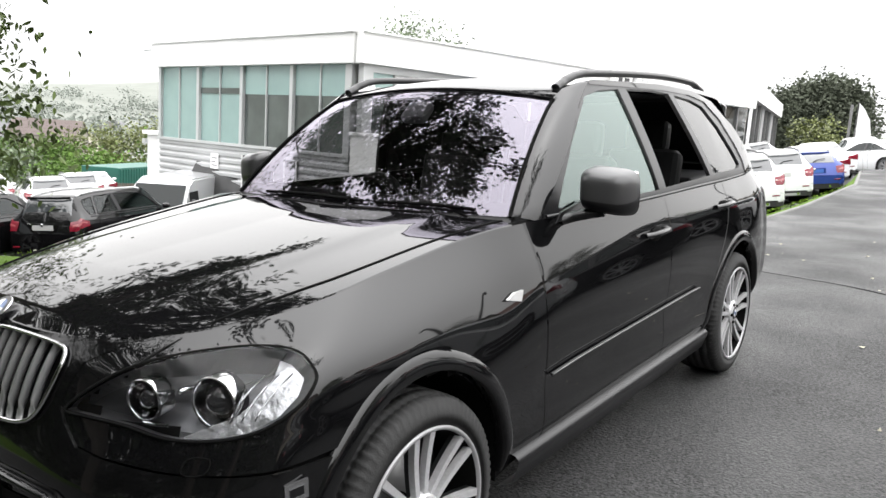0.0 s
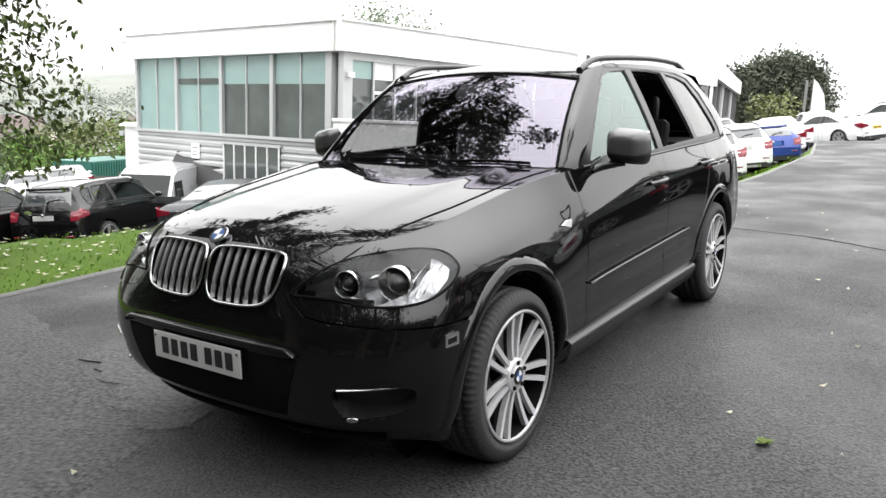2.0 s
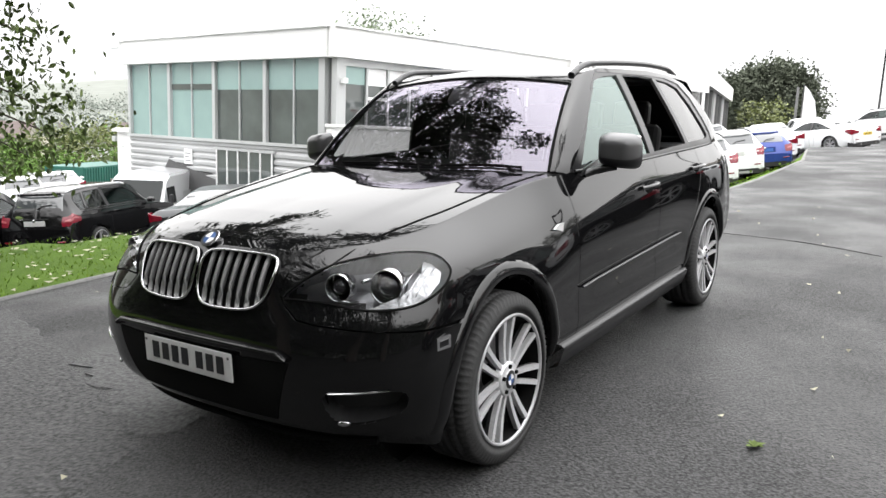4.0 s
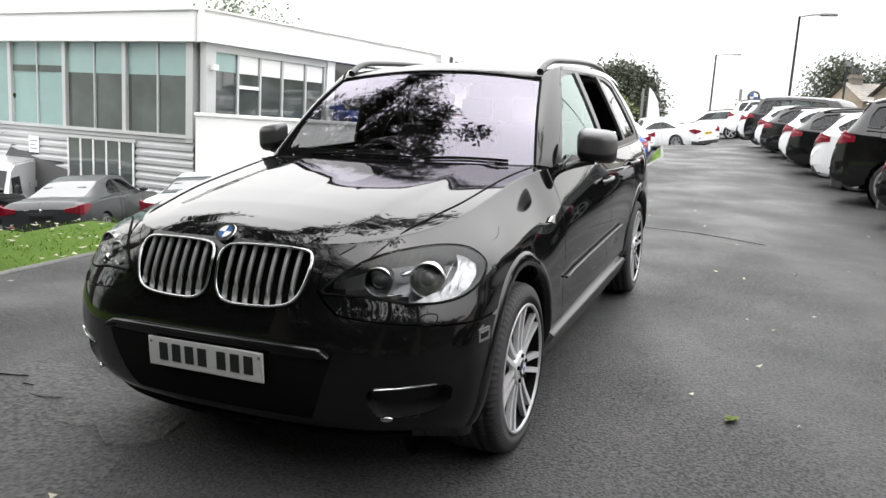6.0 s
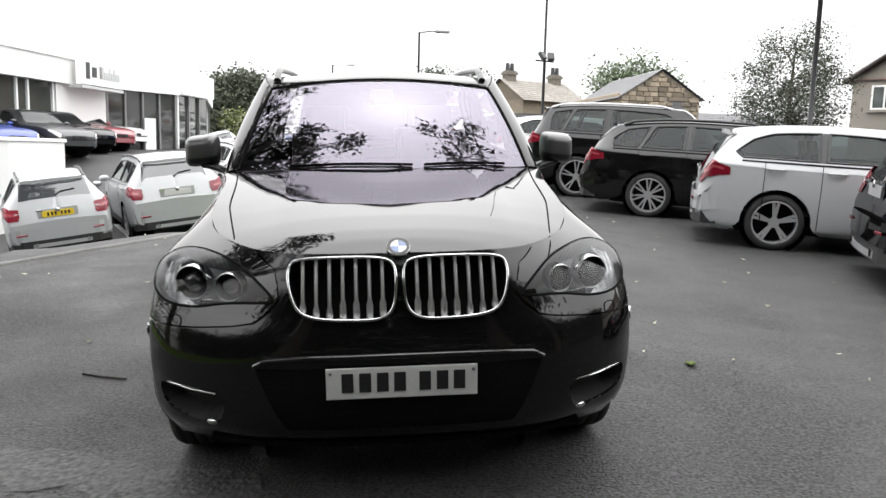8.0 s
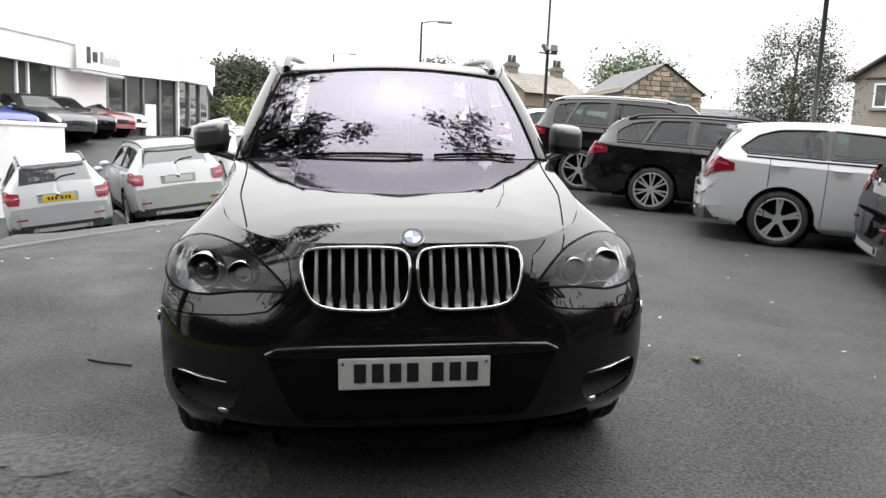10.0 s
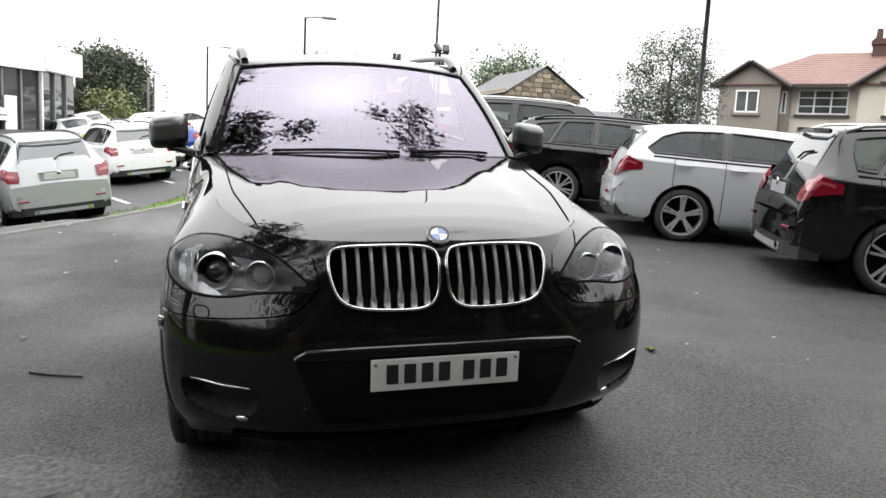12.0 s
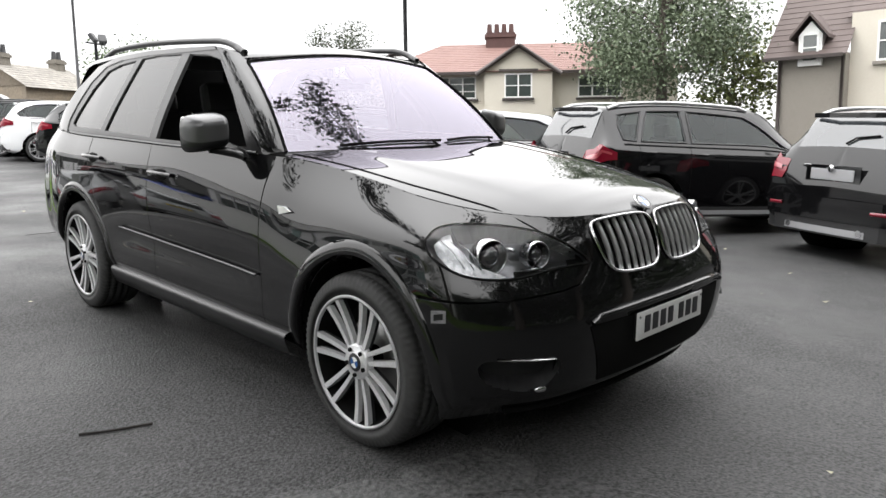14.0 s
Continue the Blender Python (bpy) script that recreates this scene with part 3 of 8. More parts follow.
column(.87, 2.3, .28, .930, 2.3, .41, .940, 2.3, .56, .952, 2.3, .71, .957, 2.3, .87, .945, 2.3, 1.025, .895, 2.3, 1.160)
column(.87, 2.95, .30, .945, 2.95, .43, .960, 2.95, .57, .966, 2.95, .72, .960, 2.95, .88, .940, 2.95, 1.04, .885, 2.95, 1.165)
column(.85, 3.5, .32, .925, 3.5, .45, .94, 3.5, .58, .942, 3.5, .73, .932, 3.5, .89, .91, 3.5, 1.05, .85, 3.46, 1.18)
column(.70, 3.80, .34, .78, 3.82, .46, .80, 3.84, .60, .80, 3.84, .74, .79, 3.82, .90, .76, 3.78, 1.06, .70, 3.70, 1.19)
column(0, 3.93, .36, 0, 3.95, .48, 0, 3.96, .60, 0, 3.95, .75, 0, 3.92, .90, 0, 3.88, 1.06, 0, 3.78, 1.20)
NET = np.array(COLUMNS)


def wall(uv):
    """The vehicle's outer wall: u from the front's middle (0) round its left side to the tail's middle (14), v from bottom (0) to top (6)."""
    uv = np.asarray(uv, float)
    u, v = np.clip(np.abs(uv[:, 0]), 0, 14 - 1e-6), np.clip(uv[:, 1], 0, 6 - 1e-6)
    i = u.astype(int)
    f = (u - i)[:, None]
    rows = {}
    for k in (-1, 0, 1, 2):
        j = np.clip(i + k, -14, 14)
        c = NET[np.abs(j)].copy()
        c[:, :, 0] *= np.where(j < 0, -1, 1)[:, None]
        # each column's own curve in v
        vi = v.astype(int)
        vf = (v - vi)[:, None]
        n = np.arange(len(u))
        g = lambda q: c[n, np.clip(vi + q, 0, 6)]
        a, b, d, e = g(-1), g(0), g(1), g(2)
        a = np.where((vi == 0)[:, None], 2 * b - d, a)
        e = np.where((vi >= 5)[:, None], 2 * d - b, e)
        rows[k] = 0.5 * (2 * b + (d - a) * vf + (2 * a - 5 * b + 4 * d - e) * vf**2 + (3 * b - a - 3 * d + e) * vf**3)
    a, b, c, d = rows[-1], rows[0], rows[1], rows[2]
    p = 0.5 * (2 * b + (c - a) * f + (2 * a - 5 * b + 4 * c - d) * f**2 + (3 * b - a - 3 * c + d) * f**3)
    p[:, 0] *= np.where(uv[:, 0] < 0, -1, 1)
    # swelling round the wheels and the scooped lower doors
    for wy in (0.0, 2.933):
        r = np.hypot(p[:, 1] - wy, p[:, 2] - 0.36)
        p[:, 0] += np.sign(p[:, 0]) * 0.004 * np.exp(-((r - 0.42) / 0.06) ** 2) * (np.abs(p[:, 0]) > 0.8)
    scoop = np.exp(-((p[:, 2] - 0.60) / 0.07) ** 2) * np.clip((p[:, 1] - 0.62) / 0.3, 0, 1) * np.clip((2.45 - p[:, 1]) / 0.3, 0, 1)
    p[:, 0] -= np.sign(p[:, 0]) * 0.010 * scoop
    return p


_gu, _gv = np.meshgrid(np.linspace(0, 14, 561), np.linspace(0, 6, 181), indexing="ij")
_gp = wall(np.c_[_gu.ravel(), _gv.ravel()])
_guv = np.c_[_gu.ravel(), _gv.ravel()]


def settle(uv, target, axes):
    """Moves places on the wall until their two given coordinates are met."""
    uv, target = np.array(uv, float), np.array(target, float)
    for _ in range(6):
        e = 1e-4
        p = wall(uv)[:, axes]
        a, b = (wall(uv + (e, 0))[:, axes] - p) / e, (wall(uv + (0, e))[:, axes] - p) / e
        r = target - p
        det = a[:, 0] * b[:, 1] - a[:, 1] * b[:, 0]
        det = np.where(np.abs(det) < 1e-7, 1e-7, det)
        du, dv = (r[:, 0] * b[:, 1] - r[:, 1] * b[:, 0]) / det, (a[:, 0] * r[:, 1] - a[:, 1] * r[:, 0]) / det
        uv += np.clip(np.c_[du, dv], -.25, .25)
        uv[:, 0], uv[:, 1] = np.clip(uv[:, 0], 1e-5, 13.99), np.clip(uv[:, 1], 0, 5.999)
    return uv


def side_uv(points):
    """Places on the wall's side, given as (y, z)."""
    ok = (_guv[:, 0] > 3.0) & (_guv[:, 0] < 13)
    out = []
    for y, z in points:
        d = (_gp[ok, 1] - y) ** 2 + (_gp[ok, 2] - z) ** 2
        near = np.argsort(d)[:4]
        w = 1 / (d[near] + 1e-8)
        out.append((_guv[ok][near] * w[:, None]).sum(0) / w.sum())
    return settle(out, points, [1, 2])


def front_uv(points):
    """Places on the wall's front, given as (x, z)."""
    ok = _guv[:, 0] < 6.0
    out = []
    for x, z in points:
        d = (_gp[ok, 0] - abs(x)) ** 2 + (_gp[ok, 2] - z) ** 2
        near = np.argsort(d)[:4]
        w = 1 / (d[near] + 1e-8)
        out.append((_guv[ok][near] * w[:, None]).sum(0) / w.sum())
    pts = np.array(points, float)
    out = settle(out, np.abs(pts[:, :1]) * (1, 0) + pts * (0, 1), [0, 2])
    return out * np.c_[np.sign(pts[:, 0]), np.ones(len(pts))]


def arch_line(wy, r, lo, n=40, cz=0.362):
    """The wheel opening's edge as (y, z), from behind round to the front, cut at the height lo."""
    g0 = math.asin((lo - cz) / r)
    return [(wy + r * math.cos(g), cz + r * math.sin(g) * 1.02) for g in np.linspace(g0, math.pi - g0, n)]


HEADLAMP = smooth_loop([(.436, .823), (.492, .880), (.562, .926), (.645, .948), (.745, .956), (.832, .943), (.892, .907), (.911, .867),
                        (.903, .828), (.866, .798), (.80, .787), (.715, .790), (.62, .806), (.55, .812), (.49, .815)], 4)
KIDNEY = smooth_loop([(.018, .930), (.06, .955), (.20, .960), (.34, .952), (.380, .925), (.378, .86), (.350, .795), (.29, .768),
                      (.17, .760), (.07, .765), (.026, .80), (.014, .87)], 4)
CAR = thing("sport_utility_vehicle", on_road(0, 0), "large glossy black sport utility vehicle parked on wet asphalt", "car")


def hood_edge(y):
    """Half width and height of the bonnet's edge along y."""
    t = np.linspace(0, 8, 400)
    c = wall(np.c_[t, np.full(400, 6.0)])
    return np.interp(y, c[:, 1], c[:, 0]), np.interp(y, c[:, 1], c[:, 2])


def hood(xy):
    x, y = xy[:, 0], xy[:, 1]
    xe, ze = hood_edge(y)
    zc = np.interp(y, [-.75, -.715, -.69, -.64, -.56, -.4, -.2, 0, .2, .4, .62, .8], [.96, .975, .992, 1.018, 1.040, 1.068, 1.092, 1.113, 1.135, 1.155, 1.172, 1.182])
    k = np.minimum(np.abs(x) / np.maximum(xe, 0.05), 1.15)
    z = zc - (zc - ze) * k**2.4
    rise = np.clip((y + .62) / .5, 0, 1)
    ridge = 0.44 + 0.10 * np.clip((y + .6) / 1.2, 0, 1)
    z += 0.010 * rise / (1 + np.exp((np.abs(x) - ridge) / 0.018)) - 0.010 * rise * (1 - k)
    return np.c_[x, y, z]


def cowl(x):
    return 0.545 + 0.13 * (np.abs(x) / 0.8) ** 2


def screen(ab):
    """The windscreen: a across (-1 to 1), b up (0 to 1)."""
    a, b = ab[:, 0], ab[:, 1]
    lo = np.c_[.765 * a, 0.60 + .105 * a**2, 1.160 + .006 * (1 - a**2)]
    hi = np.c_[.635 * a, 1.160 + .07 * a**2, 1.636 - .048 * a**2]
    bow = 0.028 * 4 * b * (1 - b)
    return lo + (hi - lo) * b[:, None] + bow[:, None] * (0, -.62, .78)


def roof(ab):
    a, b = ab[:, 0], ab[:, 1]
    y0 = 1.160 + .07 * a**2
    y = y0 + (3.42 - y0) * b
    z = 1.636 - .048 * a**2 + .046 * (1 - np.exp(-np.clip(b, 0, 1) / .045)) * (1 - .2 * a**2) + .052 * np.sin(np.clip(b, 0, 1) * math.pi * 0.86) * (1 - .35 * a**2) - .07 * np.clip(b - .5, 0, 1) ** 1.6 + .034 * a**4 * (1 - np.exp(-np.clip(b, 0, 1) / .03))
    return np.c_[a * (.632 + .035 * np.sin(np.clip(b, 0, 1) * math.pi) - .02 * b), y, z]


def house(yz):
    """The side of the upper body, given as (y, z)."""
    y, z = yz[:, 0], yz[:, 1]
    t = np.linspace(7, 13, 300)
    c = wall(np.c_[t, np.full(300, 6.0)])
    xb, zb = np.interp(y, c[:, 1], c[:, 0]), np.interp(y, c[:, 1], c[:, 2])
    top = 1.675 - 0.03 * np.clip((y - 2.4) / 0.8, 0, 1)
    k = np.clip((z - zb) / (top - zb), -0.2, 1.1)
    xt = .682 + .02 * np.sin(np.clip((y - 1.2) / 2, 0, 1) * math.pi) - .03 * np.clip((y - 2.8) / .6, 0, 1.5)
    return np.c_[xb - (xb - xt) * np.sign(k) * np.abs(k) ** 1.22, y, z]


def belt(y):
    t = np.linspace(7, 13, 300)
    c = wall(np.c_[t, np.full(300, 6.0)])
    return float(np.interp(y, c[:, 1], c[:, 2]))


WIN_FRONT = [(.905, 1.178), (.98, 1.275), (1.125, 1.425), (1.255, 1.545), (1.345, 1.602), (1.50, 1.632), (1.70, 1.643), (1.80, 1.185)]
WIN_REAR = [(1.885, 1.188), (1.79, 1.646), (2.10, 1.648), (2.30, 1.637), (2.55, 1.205)]
WIN_QUARTER = [(2.62, 1.21), (2.375, 1.630), (2.62, 1.610), (2.80, 1.575), (2.98, 1.46), (3.12, 1.30), (3.16, 1.235), (3.12, 1.215)]


def both_sides(name, fn, outline, holes, material, label="", step=0.03, lip=0.012):
    for s in (False, True):
        link(name, surface_mesh(name, fn, outline, holes, step, mirror=s, lip=lip), material, CAR, label)


# outlines on the wall, drawn on its unrolled side
ARCH_F = arch_line(0.0, 0.437, 0.30)
ARCH_R = arch_line(2.933, 0.437, 0.33)
FRONT_OF_ARCH = [p for p in ARCH_F if p[0] < 0.0]
BEHIND_ARCH = [p for p in ARCH_F if p[0] >= 0.0]


def u_line(u0, u1, v, n=14):
    return [(u, v) for u in np.linspace(u0, u1, n)]


lamp_uv = front_uv(HEADLAMP)
kid_uv = front_uv(KIDNEY)
vent_uv = front_uv(smooth_loop([(.63, .499), (.83, .512), (.872, .482), (.85, .422), (.77, .387), (.67, .372), (.63, .412)], 3))
mouth_uv = front_uv([(-.56, .44), (-.52, .33), (.52, .33), (.56, .44)])
af = side_uv(FRONT_OF_ARCH)            # from the arch's top down to its front foot
ab_ = side_uv(BEHIND_ARCH)             # from the rear foot up to the top
seam = side_uv([(-.375, .70)])[0]      # where the bumper's upper joint meets the arch
low = [p for p in af if p[1] <= seam[1]]
high = [p for p in af if p[1] > seam[1]]
joint = front_uv([(.86, .712), (.72, .722), (.58, .735), (.50, .748), (.445, .79), (.415, .826)])
# front bumper: one piece from arch to arch, up to the bonnet between the lamps
half = [tuple(p) for p in low[::-1]] + [tuple(seam)] + [tuple(p) for p in joint] + [tuple(p) for p in front_uv([(.42, .88), (.432, .925)])] + [(2.12, 5.97), (1.4, 5.97), (0.7, 5.97)]
foot = [(u, 0.0) for u in np.linspace(0.5, low[-1][0], 10)]
outline = half + [(0.0, 5.97)] + [(-u, v) for u, v in half[::-1]] + [(-u, v) for u, v in foot[::-1]] + [(0.0, 0.0)] + foot
kid_l, kid_r = kid_uv, kid_uv * (-1, 1)
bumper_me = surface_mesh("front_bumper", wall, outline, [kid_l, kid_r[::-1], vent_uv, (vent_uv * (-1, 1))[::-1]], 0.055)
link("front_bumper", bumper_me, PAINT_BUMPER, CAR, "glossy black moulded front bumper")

# wings, doors and rear quarters
DOOR1, DOOR2 = 0.69, 1.845
SILL_V = 0.55
top_f = u_line(2.2, 7.86, 5.975, 24)
wing = [tuple(p) for p in side_uv([(DOOR1, .355)])] + [tuple(p) for p in side_uv([(DOOR1, z) for z in (.45, .6, .75, .9, 1.02)])] + [(7.86, 5.975)] + top_f[::-1][1:]
wing += [tuple(p) for p in front_uv([(.438, .925), (.426, .88), (.421, .832), (.452, .795), (.505, .753), (.58, .740), (.72, .727), (.86, .717)])]
wing += [tuple(p) for p in high[::-1]] + [tuple(p) for p in ab_[::-1]]
both_sides("front_wing", wall, wing, [lamp_uv], PAINT_BLACK, step=0.055)


def door_outline(y0, y1, rear=False):
    zs = (.36, .45, .6, .75, .9, 1.02)
    left = [tuple(p) for p in side_uv([(y0, z) for z in zs])]
    ua, ub = side_uv([(y0, belt(y0) - .006)])[0][0], side_uv([(y1, belt(y1) - .006)])[0][0]
    right = [tuple(p) for p in side_uv([(y1, z) for z in zs[::-1]])]
    return left + [(u, 5.985) for u in np.linspace(ua, ub, 8)] + right


both_sides("front_door_skin", wall, door_outline(DOOR1 + .008, DOOR2 - .004), [], PAINT_BLACK, step=0.055)
rear_edge = [(2.70, 1.02), (2.66, .9), (2.60, .8), (2.545, .70), (2.50, .60), (2.47, .50), (2.45, .36)]
rear_out = [tuple(p) for p in side_uv([(DOOR2 + .004, z) for z in (.36, .45, .6, .75, .9, 1.02)])]
rear_out += [(u, 5.985) for u in np.linspace(side_uv([(DOOR2, 1.13)])[0][0], side_uv([(2.72, 1.15)])[0][0], 8)]
rear_out += [tuple(p) for p in side_uv(rear_edge)]
both_sides("rear_door_skin", wall, rear_out, [], PAINT_BLACK, step=0.055)
quarter = [tuple(p) for p in side_uv([(y + .008, z) for y, z in rear_edge[::-1]])]
quarter += [(u, 5.985) for u in np.linspace(side_uv([(2.73, 1.15)])[0][0], 13.99, 16)] + [(13.99, .02)]
quarter += [tuple(p) for p in side_uv([(3.40, .33)])] + [tuple(p) for p in side_uv(ARCH_R)]
both_sides("rear_quarter", wall, quarter, [], PAINT_BLACK, step=0.06)

# dark core behind the panel gaps, so that the joints read as shadow lines
core_v, core_f = [], []
_us, _vs = np.linspace(0, 14, 141), np.linspace(0.2, 6, 30)
for s in (1, -1):
    base = len(core_v)
    q = wall(np.array([(u, v) for u in _us for v in _vs]))
    q[:, 0] = (q[:, 0] - 0.022 * (np.abs(q[:, 0]) > .2)) * s
    q[:, 1] = np.where(q[:, 1] < 0.2, q[:, 1] + 0.030, q[:, 1] - 0.02 * (q[:, 1] > 3.3))
    core_v += [tuple(p) for p in q]
    nv = len(_vs)
    for i in range(len(_us) - 1):
        for j in range(nv - 1):
            m = q[[i * nv + j, i * nv + nv + j + 1]].mean(0)
            if any(math.hypot(m[1] - wy, m[2] - .362) < .435 for wy in (0, 2.933)) and m[2] < .80 and abs(m[0]) > .6:
                continue
            x, z = abs(m[0]), m[2]
            if m[1] < -.2 and (inside(HEADLAMP, [(x, z)])[0] or inside(KIDNEY, [(x, z)])[0] or (.61 < x < .89 and .37 < z < .515)):
                continue
            core_f.append(tuple(base + k for k in (i * nv + j, i * nv + nv + j, i * nv + nv + j + 1, i * nv + j + 1)[::s]))
link("inner_body", mesh_of("inner_body", core_v, core_f), GAP, CAR)

# bonnet
t_edge = np.linspace(0.0, 7.72, 60)
edge = wall(np.c_[t_edge, np.full(60, 6.0)])
edge = edge * (0.9985, 1, 1) + (0, 0.001, 0)
right_edge = [(p[0], p[1]) for p in edge[1:]]
rear_line = [(x, cowl(x)) for x in np.linspace(right_edge[-1][0], -right_edge[-1][0], 24)][1:-1]
hood_out = [(0, edge[0][1])] + right_edge + rear_line + [(-x, y) for x, y in right_edge[::-1]]


def on_wing(x, y):
    """A place on the front wing's top, given as (x, y)."""
    ok = (_guv[:, 0] < 7) & (_guv[:, 1] > 4)
    i = np.argmin((_gp[ok, 0] - x) ** 2 + (_gp[ok, 1] - y) ** 2)
    return _gp[ok][i]


for sg in (1, -1):
    q = [hood(np.array([[x, y]]))[0] for x, y in spline([(.765, .655), (.738, .48), (.715, .28), (.690, -.03), (.660, -.20), (.610, -.44)], np.linspace(0, 5, 22))]
    q += [on_wing(.583, -.565), on_wing(.562, -.625)]
    tube_part("bonnet_seam", [(p[0] * sg, p[1], p[2] + .0012) for p in q], .0032, GAP, CAR, sides=5)
link("bonnet", surface_mesh("bonnet", hood, hood_out, [], 0.04, lip=0.02), PAINT_BLACK, CAR, "glossy black bonnet beaded with reflections")


# windscreen with its black border, wipers below
def rect(a0, a1, b0, b1, n=10):
    g, h = np.linspace(a0, a1, n), np.linspace(b0, b1, n)
    return [(x, b0) for x in g[:-1]] + [(a1, y) for y in h[:-1]] + [(x, b1) for x in g[::-1][:-1]] + [(a0, y) for y in h[::-1][:-1]]


pane = link("windscreen", surface_mesh("windscreen", screen, rect(-1, 1, 0, 1), [], 0.08, lip=0), WINDSCREEN, CAR, "lilac-coated windscreen mirroring trees and sky")
pane.visible_shadow = False


def offset(fn, d):
    def g(uv):
        e = 2e-3
        n = np.cross(fn(uv + (e, 0)) - fn(uv - (e, 0)), fn(uv + (0, e)) - fn(uv - (0, e)))
        return fn(uv) + d * n / (np.linalg.norm(n, axis=1, keepdims=True) + 1e-12)
    return g


link("windscreen_surround", surface_mesh("windscreen_surround", offset(screen, -.004), rect(-1.01, 1.01, -.05, 1.01), [rect(-.965, .965, .095, .965)], 0.08, lip=0), SATIN, CAR)
link("roof", surface_mesh("roof", roof, rect(-1, 1, 0.012, 1), [], 0.06, lip=0.02), PAINT_BLACK, CAR, "glossy black roof panel")

# rubber seals round the windscreen
q = screen(np.c_[np.linspace(-1, 1, 31), np.full(31, 1.004)])
tube_part("screen_seal", [(x, y - .003, z + .002) for x, y, z in q], .008, GAP, CAR, sides=6, flat=.7)
for s in (1, -1):
    q = screen(np.c_[np.full(24, 1.003 * s), np.linspace(.0, 1, 24)])
    tube_part("screen_seal", [(x, y - .004, z + .002) for x, y, z in q], .007, GAP, CAR, sides=6)

# pillars beside the windscreen and the frames round the side windows
A_FOOT, A_HEAD = (.80, belt(.80) - .005), (1.43, 1.628)
for s in (1, -1):
    v, f = [], []
    bs = np.linspace(-0.03, 1.0, 24)
    outer = house(np.c_[np.interp(bs, [0, .5, 1], [.80, 1.13, 1.43]), np.interp(bs, [-.03, 0, .5, 1], [1.135, 1.16, 1.428, 1.665])])
    inner = screen(np.c_[np.full(24, 1.0), np.clip(bs, 0, 1)])
    for o, i in zip(outer, inner):
        m = (o + i) / 2 + np.array([.012, -.014, .008])
        for p in (i, i * .66 + m * .34 + (.004, -.005, .003), m, o * .66 + m * .34 + (.004, -.004, .002), o):
            v.append((p[0] * s, p[1], p[2]))
    for k in range(23):
        for j in range(4):
            f.append((k * 5 + j, k * 5 + j + 1, k * 5 + j + 6, k * 5 + j + 5)[::s])
    link("windscreen_pillar", mesh_of("windscreen_pillar", v, f), PAINT_BLACK, CAR)
    # corner between roof and side
    v, f = [], []
    bs = np.linspace(0, 1, 30)
    inner = roof(np.c_[np.full(30, 1.0), bs])
    outer = house(np.c_[np.clip(inner[:, 1] + .02, 1.43, 3.4), np.interp(inner[:, 1], [1.3, 2.4, 3.2, 3.5], [1.665, 1.670, 1.632, 1.545])])
    for o, i in zip(outer, inner):
        m = (o + i) / 2 + np.array([.010, 0, .008])
        for p in (i, m, o):
            v.append((p[0] * s, p[1], p[2]))
    for k in range(29):
        for j in range(2):
            f.append((k * 3 + j, k * 3 + j + 1, k * 3 + j + 4, k * 3 + j + 3)[::s])
    link("roof_side", mesh_of("roof_side", v, f), PAINT_BLACK, CAR)
frame_out = [(.78, 1.150), (1.12, 1.425), (1.30, 1.582), (1.43, 1.667), (2.2, 1.672), (2.7, 1.652), (3.05, 1.60), (3.30, 1.46), (3.45, 1.30), (3.50, 1.185)] + [(y, belt(y) - .004) for y in (3.2, 2.9, 2.5, 2.1, 1.8, 1.5, 1.2, 1.0)]
both_sides("window_frame", house, frame_out, [WIN_FRONT, WIN_REAR[::-1], WIN_QUARTER[::-1]], SATIN, "satin black frame round the side windows", step=0.05, lip=0.02)
for y0, outl in ((.75, [(1.43, 1.655), (1.45, 1.673), (2.2, 1.678), (2.7, 1.658), (3.05, 1.606), (3.30, 1.466), (3.45, 1.306), (3.50, 1.19), (3.24, belt(3.24)), (3.24, 1.25), (3.18, 1.36), (3.06, 1.505), (2.86, 1.603), (2.6, 1.637), (2.2, 1.652)]),):
    both_sides("roof_pillar", offset(house, .006), outl, [], PAINT_BLACK, step=0.05)
# panes: on its left the rear window is lowered, on its right the front one
for s, open_front in ((False, False), (True, True)):
    for nm, w, g in (("front_window", WIN_FRONT, GLASS), ("rear_window", WIN_REAR, PRIVACY), ("quarter_window", WIN_QUARTER, PRIVACY)):
        if (nm == "front_window" and open_front) or (nm == "rear_window" and not open_front):
            continue
        c = np.mean(w, axis=0)
        w2 = [tuple(c + (np.array(p) - c) * 1.02) for p in w]
        ob = link(nm, surface_mesh(nm, offset(house, -.010), w2, [], 0.06, mirror=s, lip=0), g, CAR)
        ob.visible_shadow = False
# bright line along the belt
for s in (1, -1):
    ys = np.linspace(.82, 3.22, 30)
    p = house(np.c_[ys, [belt(y) + .004 for y in ys]])
    tube_part("belt_trim", [((x + .004) * s, y, z) for x, y, z in p], .008, SATIN, CAR, flat=.9, sides=6)


